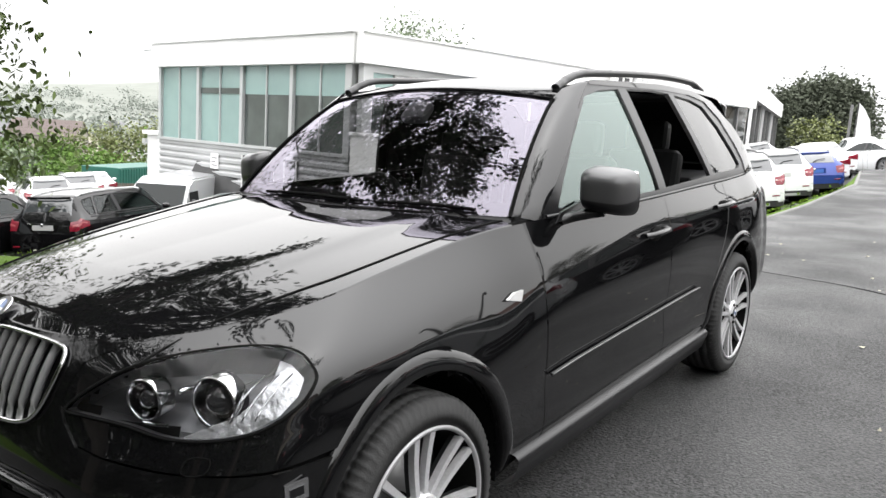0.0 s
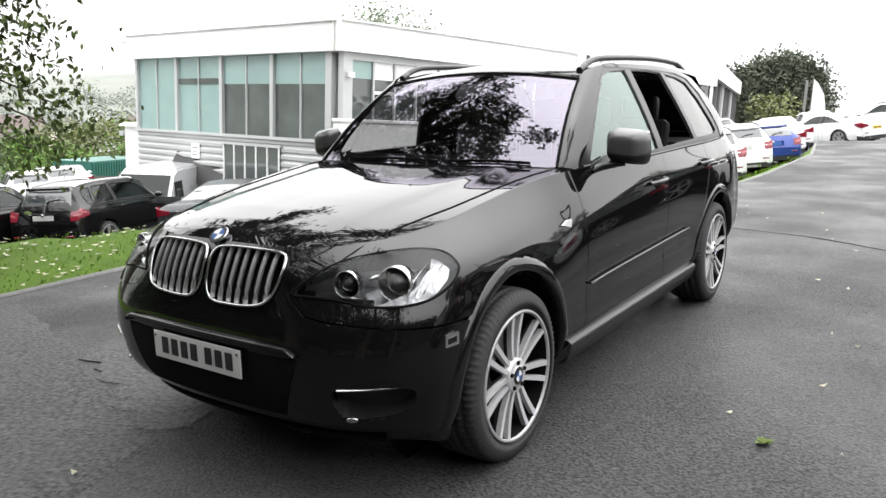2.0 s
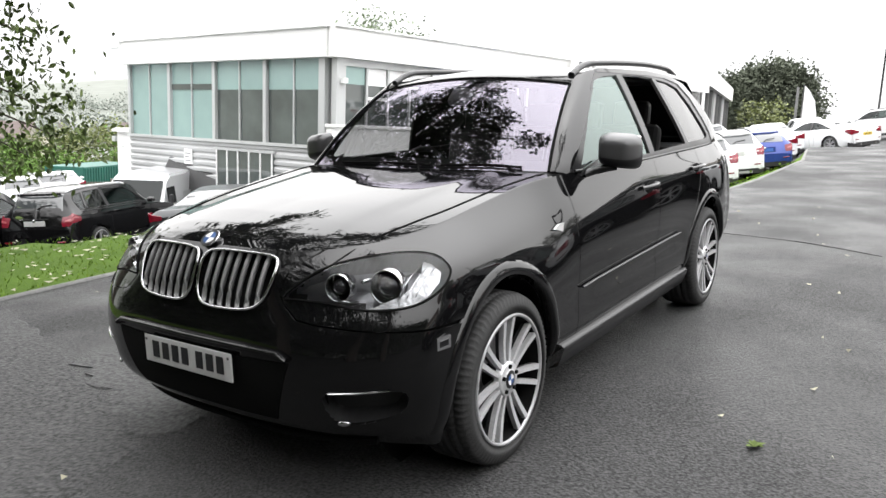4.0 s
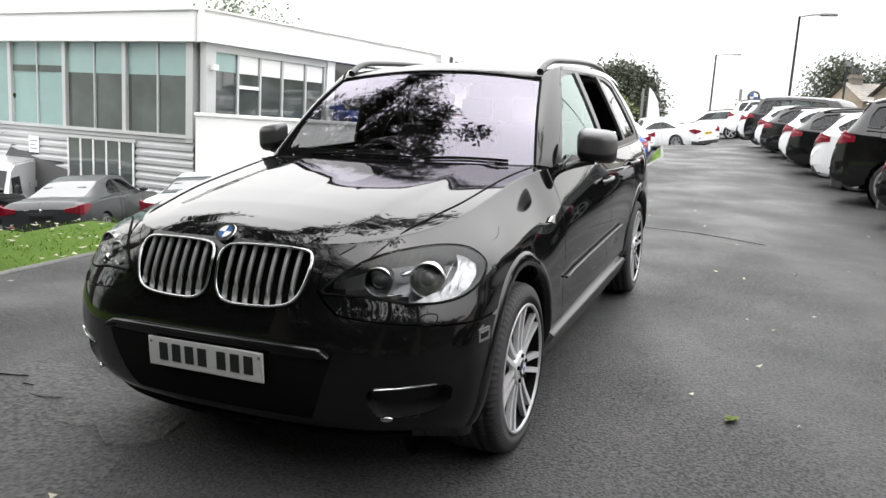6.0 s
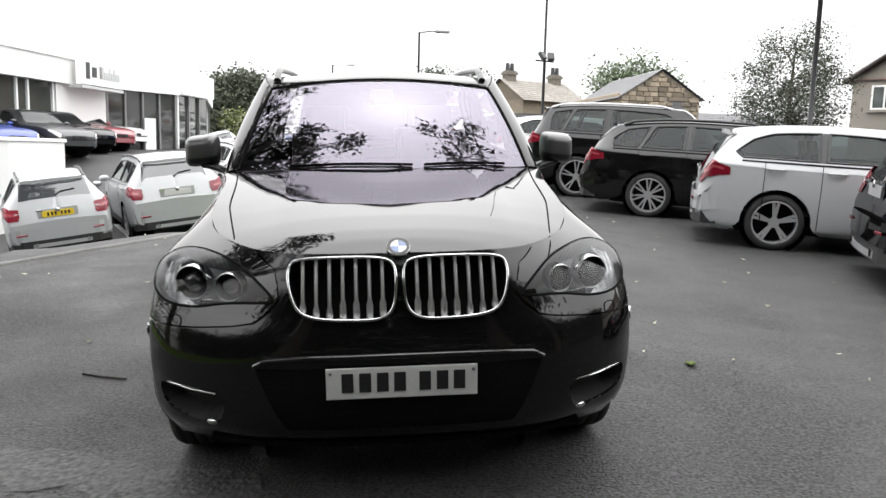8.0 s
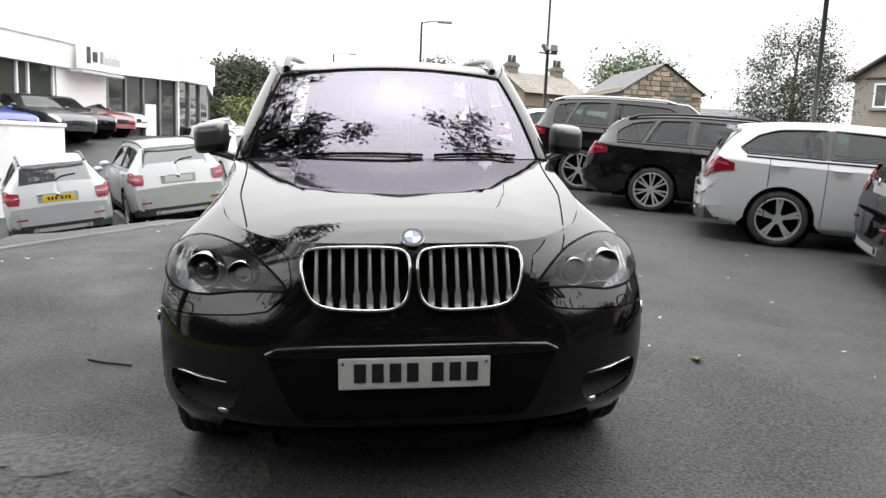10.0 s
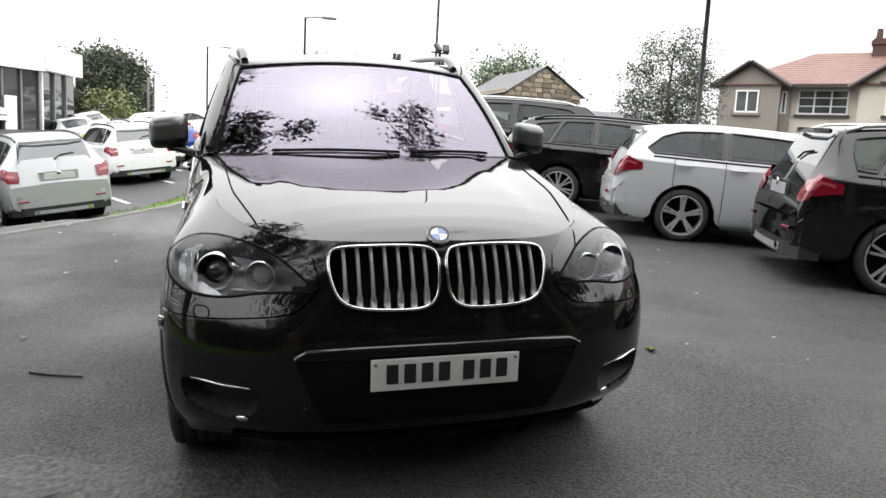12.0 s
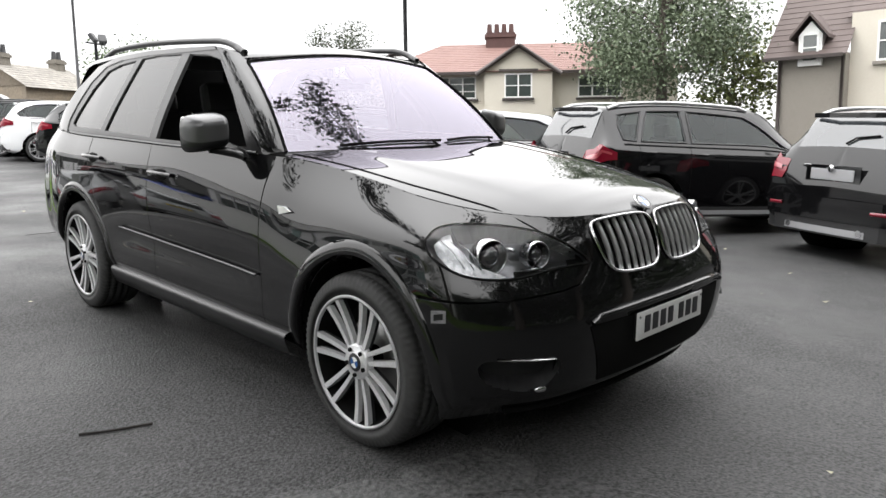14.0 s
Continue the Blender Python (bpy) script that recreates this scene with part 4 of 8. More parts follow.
# wheel arch flares, inner wells, sills
def flare(wy, lo_f, lo_r, s):
    v, f = [], []
    n = 40
    g0, g1 = -math.asin((.362 - lo_r) / .47), math.pi + math.asin((.362 - lo_f) / .47)
    gs = np.linspace(g0, g1, n)
    prof = [(.432, -.05), (.430, .002), (.436, .007), (.455, .009), (.474, .006), (.488, .001), (.494, -.012)]
    for g in gs:
        for r, o in prof:
            y, z = wy + r * math.cos(g), .362 + r * 1.02 * math.sin(g)
            u = side_uv([(np.clip(y, -.46, 3.4), max(z, .24))])
            x = wall(u)[0][0]
            v.append(((x + o) * s, y, z))
    k = len(prof)
    for i in range(n - 1):
        for j in range(k - 1):
            f.append((i * k + j, i * k + j + 1, i * k + k + j + 1, i * k + k + j)[::s])
    return mesh_of("wheel_arch", v, f)


def well(wy, s):
    v, f = spin([(.90, .432), (.55, .44), (.50, .05)], 40)
    v = [((x) * s, y + wy, z + .362) for x, y, z in v]
    f = [q for q in f if max(v[i][2] for i in q) > .30]
    return mesh_of("wheel_well", v, f)


for s in (1, -1):
    for wy, lf, lr in ((0.0, .30, .33), (2.933, .33, .30)):
        link("wheel_arch", flare(wy, lf, lr, s), PAINT_BLACK, CAR, "flared glossy black wheel arch")
        link("wheel_well", well(wy, s), GAP, CAR)
    # sill with its pale upper edge
    v, f = [], []
    ys = np.linspace(.50, 2.47, 20)
    prof = [(.900, .375), (.938, .366), (.951, .352), (.948, .335), (.92, .262), (.86, .235)]
    for y in ys:
        for x, z in prof:
            v.append((x * s, y, z))
    k = len(prof)
    for i in range(19):
        for j in range(k - 1):
            f.append((i * k + j, i * k + j + 1, i * k + k + j + 1, i * k + k + j)[::s])
    link("sill", mesh_of("sill", v, f), SATIN, CAR, "satin black side sill")
    # door moulding strip
    ys = np.linspace(.72, 2.26, 24)
    q = wall(side_uv([(y, .602 + .038 * (y - .72) / 1.54) for y in ys]))
    tube_part("door_moulding", [((x + .010) * s, y, z) for x, y, z in q], .0075, TRIM, CAR, sides=8, flat=.9)
    # thin pale strip painted in as the highlight along the moulding
    tube_part("moulding_highlight", [((x + .019) * s, y, z + .004) for x, y, z in q], .0028, GRILLE_BAR, CAR, sides=6)
    # side repeater
    q = wall(side_uv([(.515, .925)]))[0]
    bm = bmesh.new()
    v, f = prism([(-.052, -.002), (.034, -.022), (.044, .016), (-.008, .016)], .010)
    me = mesh_of("side_repeater", [((q[0] + .012 - yy) * s, q[1] + xx, q[2] + zz) for xx, yy, zz in v], [ff[::s] for ff in f], False)
    link("side_repeater", me, CLEAR_LAMP, CAR, "clear side indicator lens")
    bm.free()
    # bumper side reflector
    q = wall(side_uv([(-.475, .655)]))[0]
    for nm, w, h, o, mm in (("side_reflector", .058, .052, .004, CHROME), ("reflector_core", .034, .028, .007, SATIN)):
        v, f = prism([(-w / 2, -h / 2), (w / 2, -h / 2 + .006), (w / 2, h / 2), (-w / 2, h / 2 - .006)], .008)
        m = pose(q[0] * s, q[1], q[2], 0, 0, 90 * s - 22 * s)
        me = mesh_of(nm, [m @ Vector((a, b - o - .004, c)) for a, b, c in v], f, False)
        link(nm, me, mm, CAR)
    # door handles
    for hy, hz in ((1.66, 1.005), (2.60, 1.045)):
        q = wall(side_uv([(hy, hz)]))[0]
        bm = bmesh.new()
        bmesh.ops.create_uvsphere(bm, u_segments=16, v_segments=8, radius=1, matrix=pose((q[0] + .001) * s, hy + .02, hz - .012) @ Matrix.Diagonal((.010, .075, .036, 1)))
        part("handle_cup", bm, GAP, CAR, smooth=True)
        tube_part("door_handle", [((q[0] + o) * s, hy + a, hz + c) for a, o, c in ((-.105, .006, -.004), (-.085, .030, 0), (0, .038, .004), (.085, .032, .006), (.112, .008, .006))], .017, PAINT_BLACK, CAR, sides=10, flat=.75)
    # door mirrors
    mir = thing("door_mirror", pose(0, 0, 0))
    mir.parent = CAR
    for nm, mm, q0, q1 in (("mirror_cap", PAINT_MIRROR, -.42, 1.0), ("mirror_base", SATIN, -1.0, -.40)):
        v, f = [], []
        ps, qs = np.sin(np.linspace(-math.pi / 2, math.pi / 2, 19)), np.linspace(q0, q1, 13)
        for a in ps:
            for q in qs:
                z = 1.246 + .087 * q * max(0, 1 - abs(a) ** 5) ** .25 - .010 * a
                dep = .118 * math.sqrt(max(0, (1 - a**4) * (1 - q**4)))
                x = 1.008 + .099 * a
                v.append((x * s, 1.025 - dep + (x - .95) * .22, z))
        for i in range(18):
            for j in range(12):
                f.append((i * 13 + j, i * 13 + j + 1, i * 13 + 14 + j, i * 13 + 13 + j)[::-s])
        link(nm, mesh_of(nm, v, f), mm, mir, "grey metallic mirror cap" if nm == "mirror_cap" else "")
    bm = box_bm((.180, .02, .150), (1.008 * s, 1.045, 1.245), .006, (0, 0, 12 * s))
    part("mirror_glass", bm, CHROME, mir)
    tube_part("mirror_arm", [(.86 * s, .93, 1.135), (.90 * s, .945, 1.150), (.96 * s, .975, 1.165), (1.0 * s, .99, 1.172)], .034, SATIN, mir, sides=10, flat=.6)
    q = house(np.array([(.86, 1.13), (1.02, 1.145), (1.07, 1.20), (.90, 1.165)]))
    v = [((x + .004) * s, y, z) for x, y, z in q] + [((x + .016) * s, y, z) for x, y, z in q]
    link("mirror_triangle", mesh_of("mirror_triangle", v, [(4, 5, 6, 7)[::s], (0, 1, 5, 4)[::s], (1, 2, 6, 5)[::s], (2, 3, 7, 6)[::s], (3, 0, 4, 7)[::s]], False), SATIN, CAR)
    # roof rails
    ys = np.linspace(1.36, 3.15, 26)
    ra = roof(np.c_[np.full(26, .955), (ys - 1.29) / (3.42 - 1.29)])
    lift = .034 * np.clip(np.sin(np.linspace(0, math.pi, 26)) * 3.2, 0, 1) + .004
    tube_part("roof_rail", [((p[0] + .005) * s, p[1], p[2] + h) for p, h in zip(ra, lift)], .021, SATIN, CAR, "satin black roof rail", sides=10, flat=.85)


# kidney grilles
def on_front(x, z, out=0.0):
    uv = front_uv([(x, z)])
    e = 1e-2
    n = np.cross(wall(uv + (e, 0)) - wall(uv - (e, 0)), wall(uv + (0, e)) - wall(uv - (0, e)))[0]
    n /= np.linalg.norm(n)
    if n[1] > 0:
        n = -n
    return wall(uv)[0] + out * n


for s in (1, -1):
    gr = thing("kidney_grille", pose(0, 0, 0))
    gr.parent = CAR
    ring = [on_front(x * s, z, .008) for x, z in KIDNEY]
    tube_part("grille_ring", ring, .0058, CHROME, gr, "polished chrome grille ring", sides=10, closed=True)
    back = [on_front(x * s, z, -.07) for x, z in KIDNEY]
    v = ring + back + [np.mean(back, axis=0)]
    n = len(ring)
    f = [(i, (i + 1) % n, n + (i + 1) % n, n + i)[::-s] for i in range(n)] + [(n + i, n + (i + 1) % n, 2 * n)[::-s] for i in range(n)]
    link("grille_well", mesh_of("grille_well", v, f, False), GAP, gr)
    kz = KIDNEY
    for k in range(7):
        x = .060 + .0455 * k
        zs = [z for (xa, za), (xb, zb) in zip(kz, np.roll(kz, -1, 0)) if (xa - x) * (xb - x) <= 0 for z in [za + (zb - za) * (x - xa) / (xb - xa + 1e-9)]]
        if len(zs) < 2:
            continue
        lo, hi = min(zs) + .004, max(zs) - .004
        a, b, c = (on_front(x * s, lo + (hi - lo) * q, .002) for q in (0, .5, 1))
        pts = [a * (1 - q) * (1 - 2 * q) + b * 4 * q * (1 - q) + c * q * (2 * q - 1) for q in np.linspace(0, 1, 9)]
        tube_part("grille_bar", pts, .0068, GRILLE_BAR, gr, sides=8, flat=1.7)

# headlamps
for s in (1, -1):
    lampth = thing("headlamp", pose(0, 0, 0))
    lampth.parent = CAR
    lens = link("lens", surface_mesh("lens", offset(wall, .004), lamp_uv, [], 0.06, mirror=s < 0, lip=0), LENS, lampth, "clear polycarbonate headlamp lens")
    lens.visible_shadow = False
    # bowl behind the lens
    rim_ = [on_front(x * s, z, .001) for x, z in HEADLAMP]
    back = [on_front(x * .985 * s, .865 + (z - .865) * .82, -.07) + np.array([-.02 * s * (x > .8), .02, 0]) for x, z in HEADLAMP]
    n = len(rim_)
    v = rim_ + back + [np.mean(back, axis=0)]
    f = [(i, (i + 1) % n, n + (i + 1) % n, n + i)[::-s] for i in range(n)] + [(n + i, n + (i + 1) % n, 2 * n)[::-s] for i in range(n)]
    link("lamp_bowl", mesh_of("lamp_bowl", v, f, False), mat("lamp_bezel", (.115, .115, .12), .28, metal=.5), lampth)
    tube_part("lamp_rim", [on_front(x * s, z, .001) for x, z in HEADLAMP], .005, GAP, lampth, sides=6, closed=True)
    for lx, lz, r in ((.612, .880, .050), (.762, .884, .062)):
        c = on_front(lx * s, lz, -.045)
        for nm, prof, mm in (("ring", [(0, r * .78), (-.028, r * .96), (-.034, r), (-.028, r * 1.05), (.02, r * 1.05)], CHROME),
                             ("barrel", [(-.02, r * .95), (.03, r * .7), (.035, 0)], GAP)):
            v, f = spin(prof, 28)
            m = pose(c[0], c[1], c[2], 0, 0, 90 + 14 * s)
            link("projector_" + nm, mesh_of(nm, [m @ Vector(q) for q in v], f), mm, lampth)
        bm = bmesh.new()
        bmesh.ops.create_uvsphere(bm, u_segments=20, v_segments=12, radius=r * .62, matrix=pose(*c))
        part("projector_lens", bm, mat("projector_glass", (.02, .02, .022), .03, coat=1.0), lampth, smooth=True)
    # clear outer reflector with fluting
    outl = [(.800, .945), (.83, .937), (.882, .909), (.904, .868), (.895, .830), (.860, .803), (.795, .792), (.735, .795), (.765, .812), (.822, .84), (.838, .885), (.825, .92)]
    link("indicator_reflector", surface_mesh("indicator_reflector", offset(wall, -.030), front_uv(outl), [], 0.08, mirror=s < 0, lip=0), LAMP_WHITE, lampth, "bright fluted indicator reflector")
    for k in range(3):
        pts = [on_front((.815 + .022 * k) * s, z, -.016) for z in np.linspace(.825, .915, 5)]
        tube_part("flute", pts, .0022, CHROME, lampth, sides=5)
    pts = [on_front(x * s, z, -.015) for x, z in ((.64, .820), (.67, .818), (.70, .818))]
    tube_part("bowl_edge", [on_front(x * s, z, -.03) for x, z in ((.672, .890), (.69, .896), (.712, .900))], .009, CHROME, lampth, sides=6)
    tube_part("bowl_edge", pts, .005, CHROME, lampth, sides=6)

# lower front: ledge, side intakes, undertray
for s in (1, -1):
    back = [on_front(x * s, z, -.08) for x, z in smooth_loop([(.63, .499), (.83, .512), (.872, .482), (.85, .422), (.77, .387), (.67, .372), (.63, .412)], 3)]
    front = [on_front(x * s, z, -.001) for x, z in smooth_loop([(.63, .499), (.83, .512), (.872, .482), (.85, .422), (.77, .387), (.67, .372), (.63, .412)], 3)]
    n = len(front)
    v = front + back + [np.mean(back, axis=0)]
    f = [(i, (i + 1) % n, n + (i + 1) % n, n + i)[::-s] for i in range(n)] + [(n + i, n + (i + 1) % n, 2 * n)[::-s] for i in range(n)]
    link("side_intake", mesh_of("side_intake", v, f, False), TRIM, CAR)
    tube_part("intake_blade", [on_front(x * s, z, .004) for x, z in ((.645, .504), (.73, .508), (.83, .515))], .006, CHROME, CAR, sides=6, flat=.7)
    bm = bmesh.new()
    c = on_front(.67 * s, .384, .004)
    bmesh.ops.create_uvsphere(bm, u_segments=12, v_segments=8, radius=1, matrix=pose(*c, 0, 0, 30 * s) @ Matrix.Diagonal((.024, .008, .011, 1)))
    part("fog_trim", bm, CHROME, CAR, smooth=True)
pts = [on_front(x, z, .010) for x, z in [(-.50, .612), (-.46, .632), (-.3, .640), (0, .642), (.3, .640), (.46, .632), (.50, .612)]]
tube_part("bumper_ledge", pts, .016, PAINT_BLACK, CAR, sides=8, flat=.7)
bm = box_bm((1.45, 4.1, .06), (0, 1.75, .32), .02)
part("undertray", bm, GAP, CAR)
link("lower_grille", surface_mesh("lower_grille", offset(wall, .003), front_uv([(-.50, .60), (-.44, .44), (-.40, .36), (.40, .36), (.44, .44), (.50, .60)]), [], 0.08, lip=0), GAP, CAR)
tube_part("front_lip", [on_front(x, .268, .006) for x in np.linspace(-.70, .70, 21)], .012, GAP, CAR, sides=6)
# washer cover
sq = smooth_loop([(.775, .752), (.815, .752), (.815, .722), (.775, .722)], 3)
for s in (1, -1):
    tube_part("washer_cover", [on_front(x * s, z, .001) for x, z in sq], .0022, GAP, CAR, sides=5, closed=True)

# number plate with its writing as plain bars
plate = thing("number_plate", pose(0, 0, 0))
plate.parent = CAR
part("plate_panel", box_bm((.52, .006, .111), (0, -.862, .553), .004, seg=2), PLATE_WHITE, plate, "white number plate with dark bars")
for k, x in enumerate((-.187, -.127, -.067, -.008, .078, .138, .197)):
    part("plate_bar", box_bm((.040, .003, .068), (x + .0, -.8665, .556), .001), INK, plate)
for x in (-.245, .245):
    bm = bmesh.new()
    cyl(bm, .006, .006, .004, (x, -.866, .59), (90, 0, 0), 12)
    part("plate_screw", bm, CHROME, plate)
part("plate_mount", box_bm((.50, .04, .10), (0, -.838, .553), .004), GAP, plate)


# round badge
def badge(name, parent, at, r, turn):
    m = pose(*at, *turn)
    b = thing(name, pose(0, 0, 0))
    b.parent = parent
    v, f = spin([(0, 0), (0, r), (-.004, r), (-.007, r * .96), (-.007, r * .70)], 32)
    link("badge_ring", mesh_of("badge_ring", [m @ Vector(q) for q in v], f), CHROME, b)
    v, f = spin([(-.0045, r * .97), (-.0045, r * .68)], 32)
    link("badge_band", mesh_of("badge_band", [m @ Vector((q[0] - .003, q[1] * .985, q[2] * .985)) for q in v], f), SATIN, b)
    for k in range(4):
        pts = [(0, 0)] + [(r * .68 * math.cos(a), r * .68 * math.sin(a)) for a in np.linspace(k * math.pi / 2, (k + 1) * math.pi / 2, 9)]
        v = [m @ Vector((-.0082, y, z)) for y, z in pts]
        link("badge_field", mesh_of("badge_field", v, [tuple(range(len(v)))], False), BADGE_BLUE if k % 2 else WHITE, b)
    return b


badge("bonnet_badge", CAR, (0, -.706, .992), .042, (0, 52, 90))


# wheels
def wheel_parts(r, width, rim, spokes, paired, group_parent, face=ALLOY, pocket=ALLOY_DARK, sw=.03, name="wheel"):
    """A wheel whose outer face looks along +x, centred on its hub at x = 0 for the face."""
    w = thing(name, pose(0, 0, 0))
    w.parent = group_parent
    h = width
    prof = [(-h + .012, rim), (-h, rim + .03), (-h + .004, r - .05), (-h + .02, r - .012), (-h + .045, r - .002)]
    for k in range(4):
        a = -h + .055 + (h - .11) * k / 4
        b = (h - .11) / 4
        prof += [(a, r), (a + b * .72, r), (a + b * .76, r - .008), (a + b * .96, r - .008)]
    prof += [(-.045, r - .002), (-.018, r - .014), (-.006, r - .05), (-.002, r - .075), (-.008, rim + .022), (-.014, rim)]
    v, f = spin(prof, 240)
    # cross grooves over the tyre's shoulders
    for i, (a, b, c) in enumerate(v):
        k = i // len(prof)
        q = math.hypot(b, c)
        if k % 3 == 0 and q > r - .030 and (a > -.105 or a < -h + .105):
            v[i] = (a, b * (q - .007) / q, c * (q - .007) / q)
    link("tyre", mesh_of("tyre", v, f), RUBBER, w, "black low-profile tyre")
    v, f = spin([(-.010, rim + .004), (-.004, rim + .002), (-.004, rim - .008), (-.014, rim - .011)], 64)
    link("rim", mesh_of("rim", v, f), PARK_ALLOY, w, "machined alloy rim")
    # barrel and back disc near black, to paint shade between the spokes
    v, f = spin([(-.014, rim - .011), (-.05, rim - .02), (-h + .03, rim - .03), (-h + .02, rim - .002)], 64)
    link("rim_barrel", mesh_of("rim_barrel", v, f), GAP, w)
    v, f = spin([(-.13, .17), (-.12, .165), (-.12, .05)], 40)
    link("brake_disc", mesh_of("brake_disc", v, f), STEEL, w)
    v, f = spin([(-.16, rim - .03), (-.155, .0)], 40)
    link("wheel_back", mesh_of("wheel_back", v, f), GAP, w)
    hub = .066 * (rim / .262)

    def spoke(g, half0, half1, skew):
        r0, r1 = hub * .75, rim - .012
        sv, sf = [], []
        n = 9
        for i in range(n):
            k = i / (n - 1)
            rr = r0 + (r1 - r0) * k
            hw = half0 + (half1 - half0) * k
            off = skew * (0.75 + .25 * k)
            x = -.022 + .012 * k - .006 * math.sin(k * math.pi)
            for a, b in ((-hw, -.022), (-hw * .92, 0), (hw * .92, 0), (hw, -.022)):
                sv.append((x + b, a + off, rr))
        for i in range(n - 1):
            for j in range(3):
                sf.append((i * 4 + j, i * 4 + j + 1, i * 4 + 5 + j, i * 4 + 4 + j))
        m = Matrix.Rotation(g, 4, "X")
        return [m @ Vector(q) for q in sv], sf

    step = 2 * math.pi / spokes
    for k in range(spokes):
        for sgn in ((-1, 1) if paired else (0,)):
            if paired:
                v, f = spoke(k * step + sgn * step * .085, sw * .24, sw * .34, -sgn * .016)
            else:
                v, f = spoke(k * step, sw * .5, sw * .8, 0)
            link("spoke", mesh_of("spoke", v, f, False), face, w)
            # dark copy behind each spoke paints in its shade and dark pocket
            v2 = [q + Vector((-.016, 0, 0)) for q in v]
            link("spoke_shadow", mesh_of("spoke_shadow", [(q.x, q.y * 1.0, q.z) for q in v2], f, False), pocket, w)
    v, f = spin([(-.045, hub * 1.15), (-.018, hub * 1.05), (-.014, hub * .95), (-.014, hub * .62), (-.010, hub * .58), (-.009, 0)], 32)
    link("hub", mesh_of("hub", v, f), face, w)
    for k in range(5):
        g = 2 * math.pi * k / 5
        bm = bmesh.new()
        cyl(bm, hub * .13, hub * .13, .012, (-.012, hub * .80 * math.sin(g), hub * .80 * math.cos(g)), (0, 90, 0), 10)
        part("wheel_bolt", bm, GAP, w)
    v, f = spin([(-.0085, 0), (-.0085, hub * .53), (-.010, hub * .56)], 24)
    link("hub_cap", mesh_of("hub_cap", v, f), SATIN, w)
    for k in range(4):
        pts = [(0, 0)] + [(hub * .34 * math.cos(a), hub * .34 * math.sin(a)) for a in np.linspace(k * math.pi / 2, (k + 1) * math.pi / 2, 6)]
        link("cap_field", mesh_of("cap_field", [(-.0065, y, z) for y, z in pts], [tuple(range(len(pts)))], False), BADGE_BLUE if k % 2 else WHITE, w)
    return w


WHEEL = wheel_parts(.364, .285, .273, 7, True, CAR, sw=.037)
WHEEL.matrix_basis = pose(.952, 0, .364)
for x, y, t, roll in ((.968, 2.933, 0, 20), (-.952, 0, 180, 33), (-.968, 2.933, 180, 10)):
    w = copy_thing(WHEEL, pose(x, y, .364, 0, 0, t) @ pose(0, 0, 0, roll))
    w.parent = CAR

# cabin: floor, dash, seats, steering wheel, mirror
part("dashboard", box_bm((1.40, .42, .20), (0, .98, 1.02), .06, (-8, 0, 0), 3), CABIN, CAR)
part("cabin_floor", box_bm((1.5, 2.7, .05), (0, 2.1, .45), .01), CABIN, CAR)
part("cabin_rear", box_bm((1.3, .08, .62), (0, 3.1, .80), .04), CABIN, CAR)
for s in (1, -1):
    for y, z in ((1.62, 0), (2.55, 0)):
        bm = box_bm((.50, .52, .22), (.37 * s, y - .05, .72), .07, (6, 0, 0), 3)
        box(bm, (.46, .14, .62), (.37 * s, y + .27, 1.02), .06, (-14, 0, 0), 3)
        box(bm, (.27, .10, .19), (.37 * s, y + .37, 1.40), .045, (-10, 0, 0), 3)
        part("seat", bm, LEATHER, CAR)
v, f = tube([(-.37 + .185 * math.cos(g), 1.20 + .07 * math.sin(g), 1.06 + .165 * math.sin(g)) for g in np.linspace(0, 2 * math.pi, 28, endpoint=False)], .017, 8, True)
link("steering_wheel", mesh_of("steering_wheel", v, f), LEATHER, CAR)
part("inner_mirror", box_bm((.24, .03, .07), (0, 1.22, 1.48), .015, (-10, 0, 0), 2), GAP, CAR)
part("mirror_mount", box_bm((.13, .05, .11), (0, 1.12, 1.535), .02, (-48, 0, 0), 2), PARK_ALLOY, CAR)


# wipers and scuttle
def wiper(x0, x1):
    pts = [screen(np.array([[x / .765, .022 + .012 * math.sin((x - x0) / (x1 - x0) * math.pi)]]))[0] + np.array([0, -.010, .007]) for x in np.linspace(x0, x1, 10)]
    w = thing("wiper", pose(0, 0, 0))
    w.parent = CAR
    tube_part("wiper_blade", pts, .0055, GAP, w, sides=6, flat=1.4)
    tube_part("wiper_arm", [(x1 - .02, float(cowl(x1)) + .03, 1.15), (x1 - .06, float(cowl(x1)) + .02, 1.168), tuple(pts[8] + np.array([0, -.006, .006]))], .006, GAP, w, sides=6)


wiper(-.50, .14)
wiper(.20, .64)
v, f = [], []
for x in np.linspace(-.78, .78, 25):
    c = float(cowl(x))
    e = screen(np.array([[np.clip(x / .765, -1, 1), .02]]))[0]
    hz = hood(np.array([[x, min(c, .70)]]))[0][2]
    v += [(x, c - .02, hz - .02), (x, (c + e[1]) / 2, min(hz, e[2]) - .03), (x, e[1] + .02, e[2] + .004)]
for i in range(24):
    for j in range(2):
        f.append((i * 3 + j, i * 3 + j + 1, i * 3 + j + 4, i * 3 + j + 3))
link("scuttle", mesh_of("scuttle", v, f), TRIM, CAR)

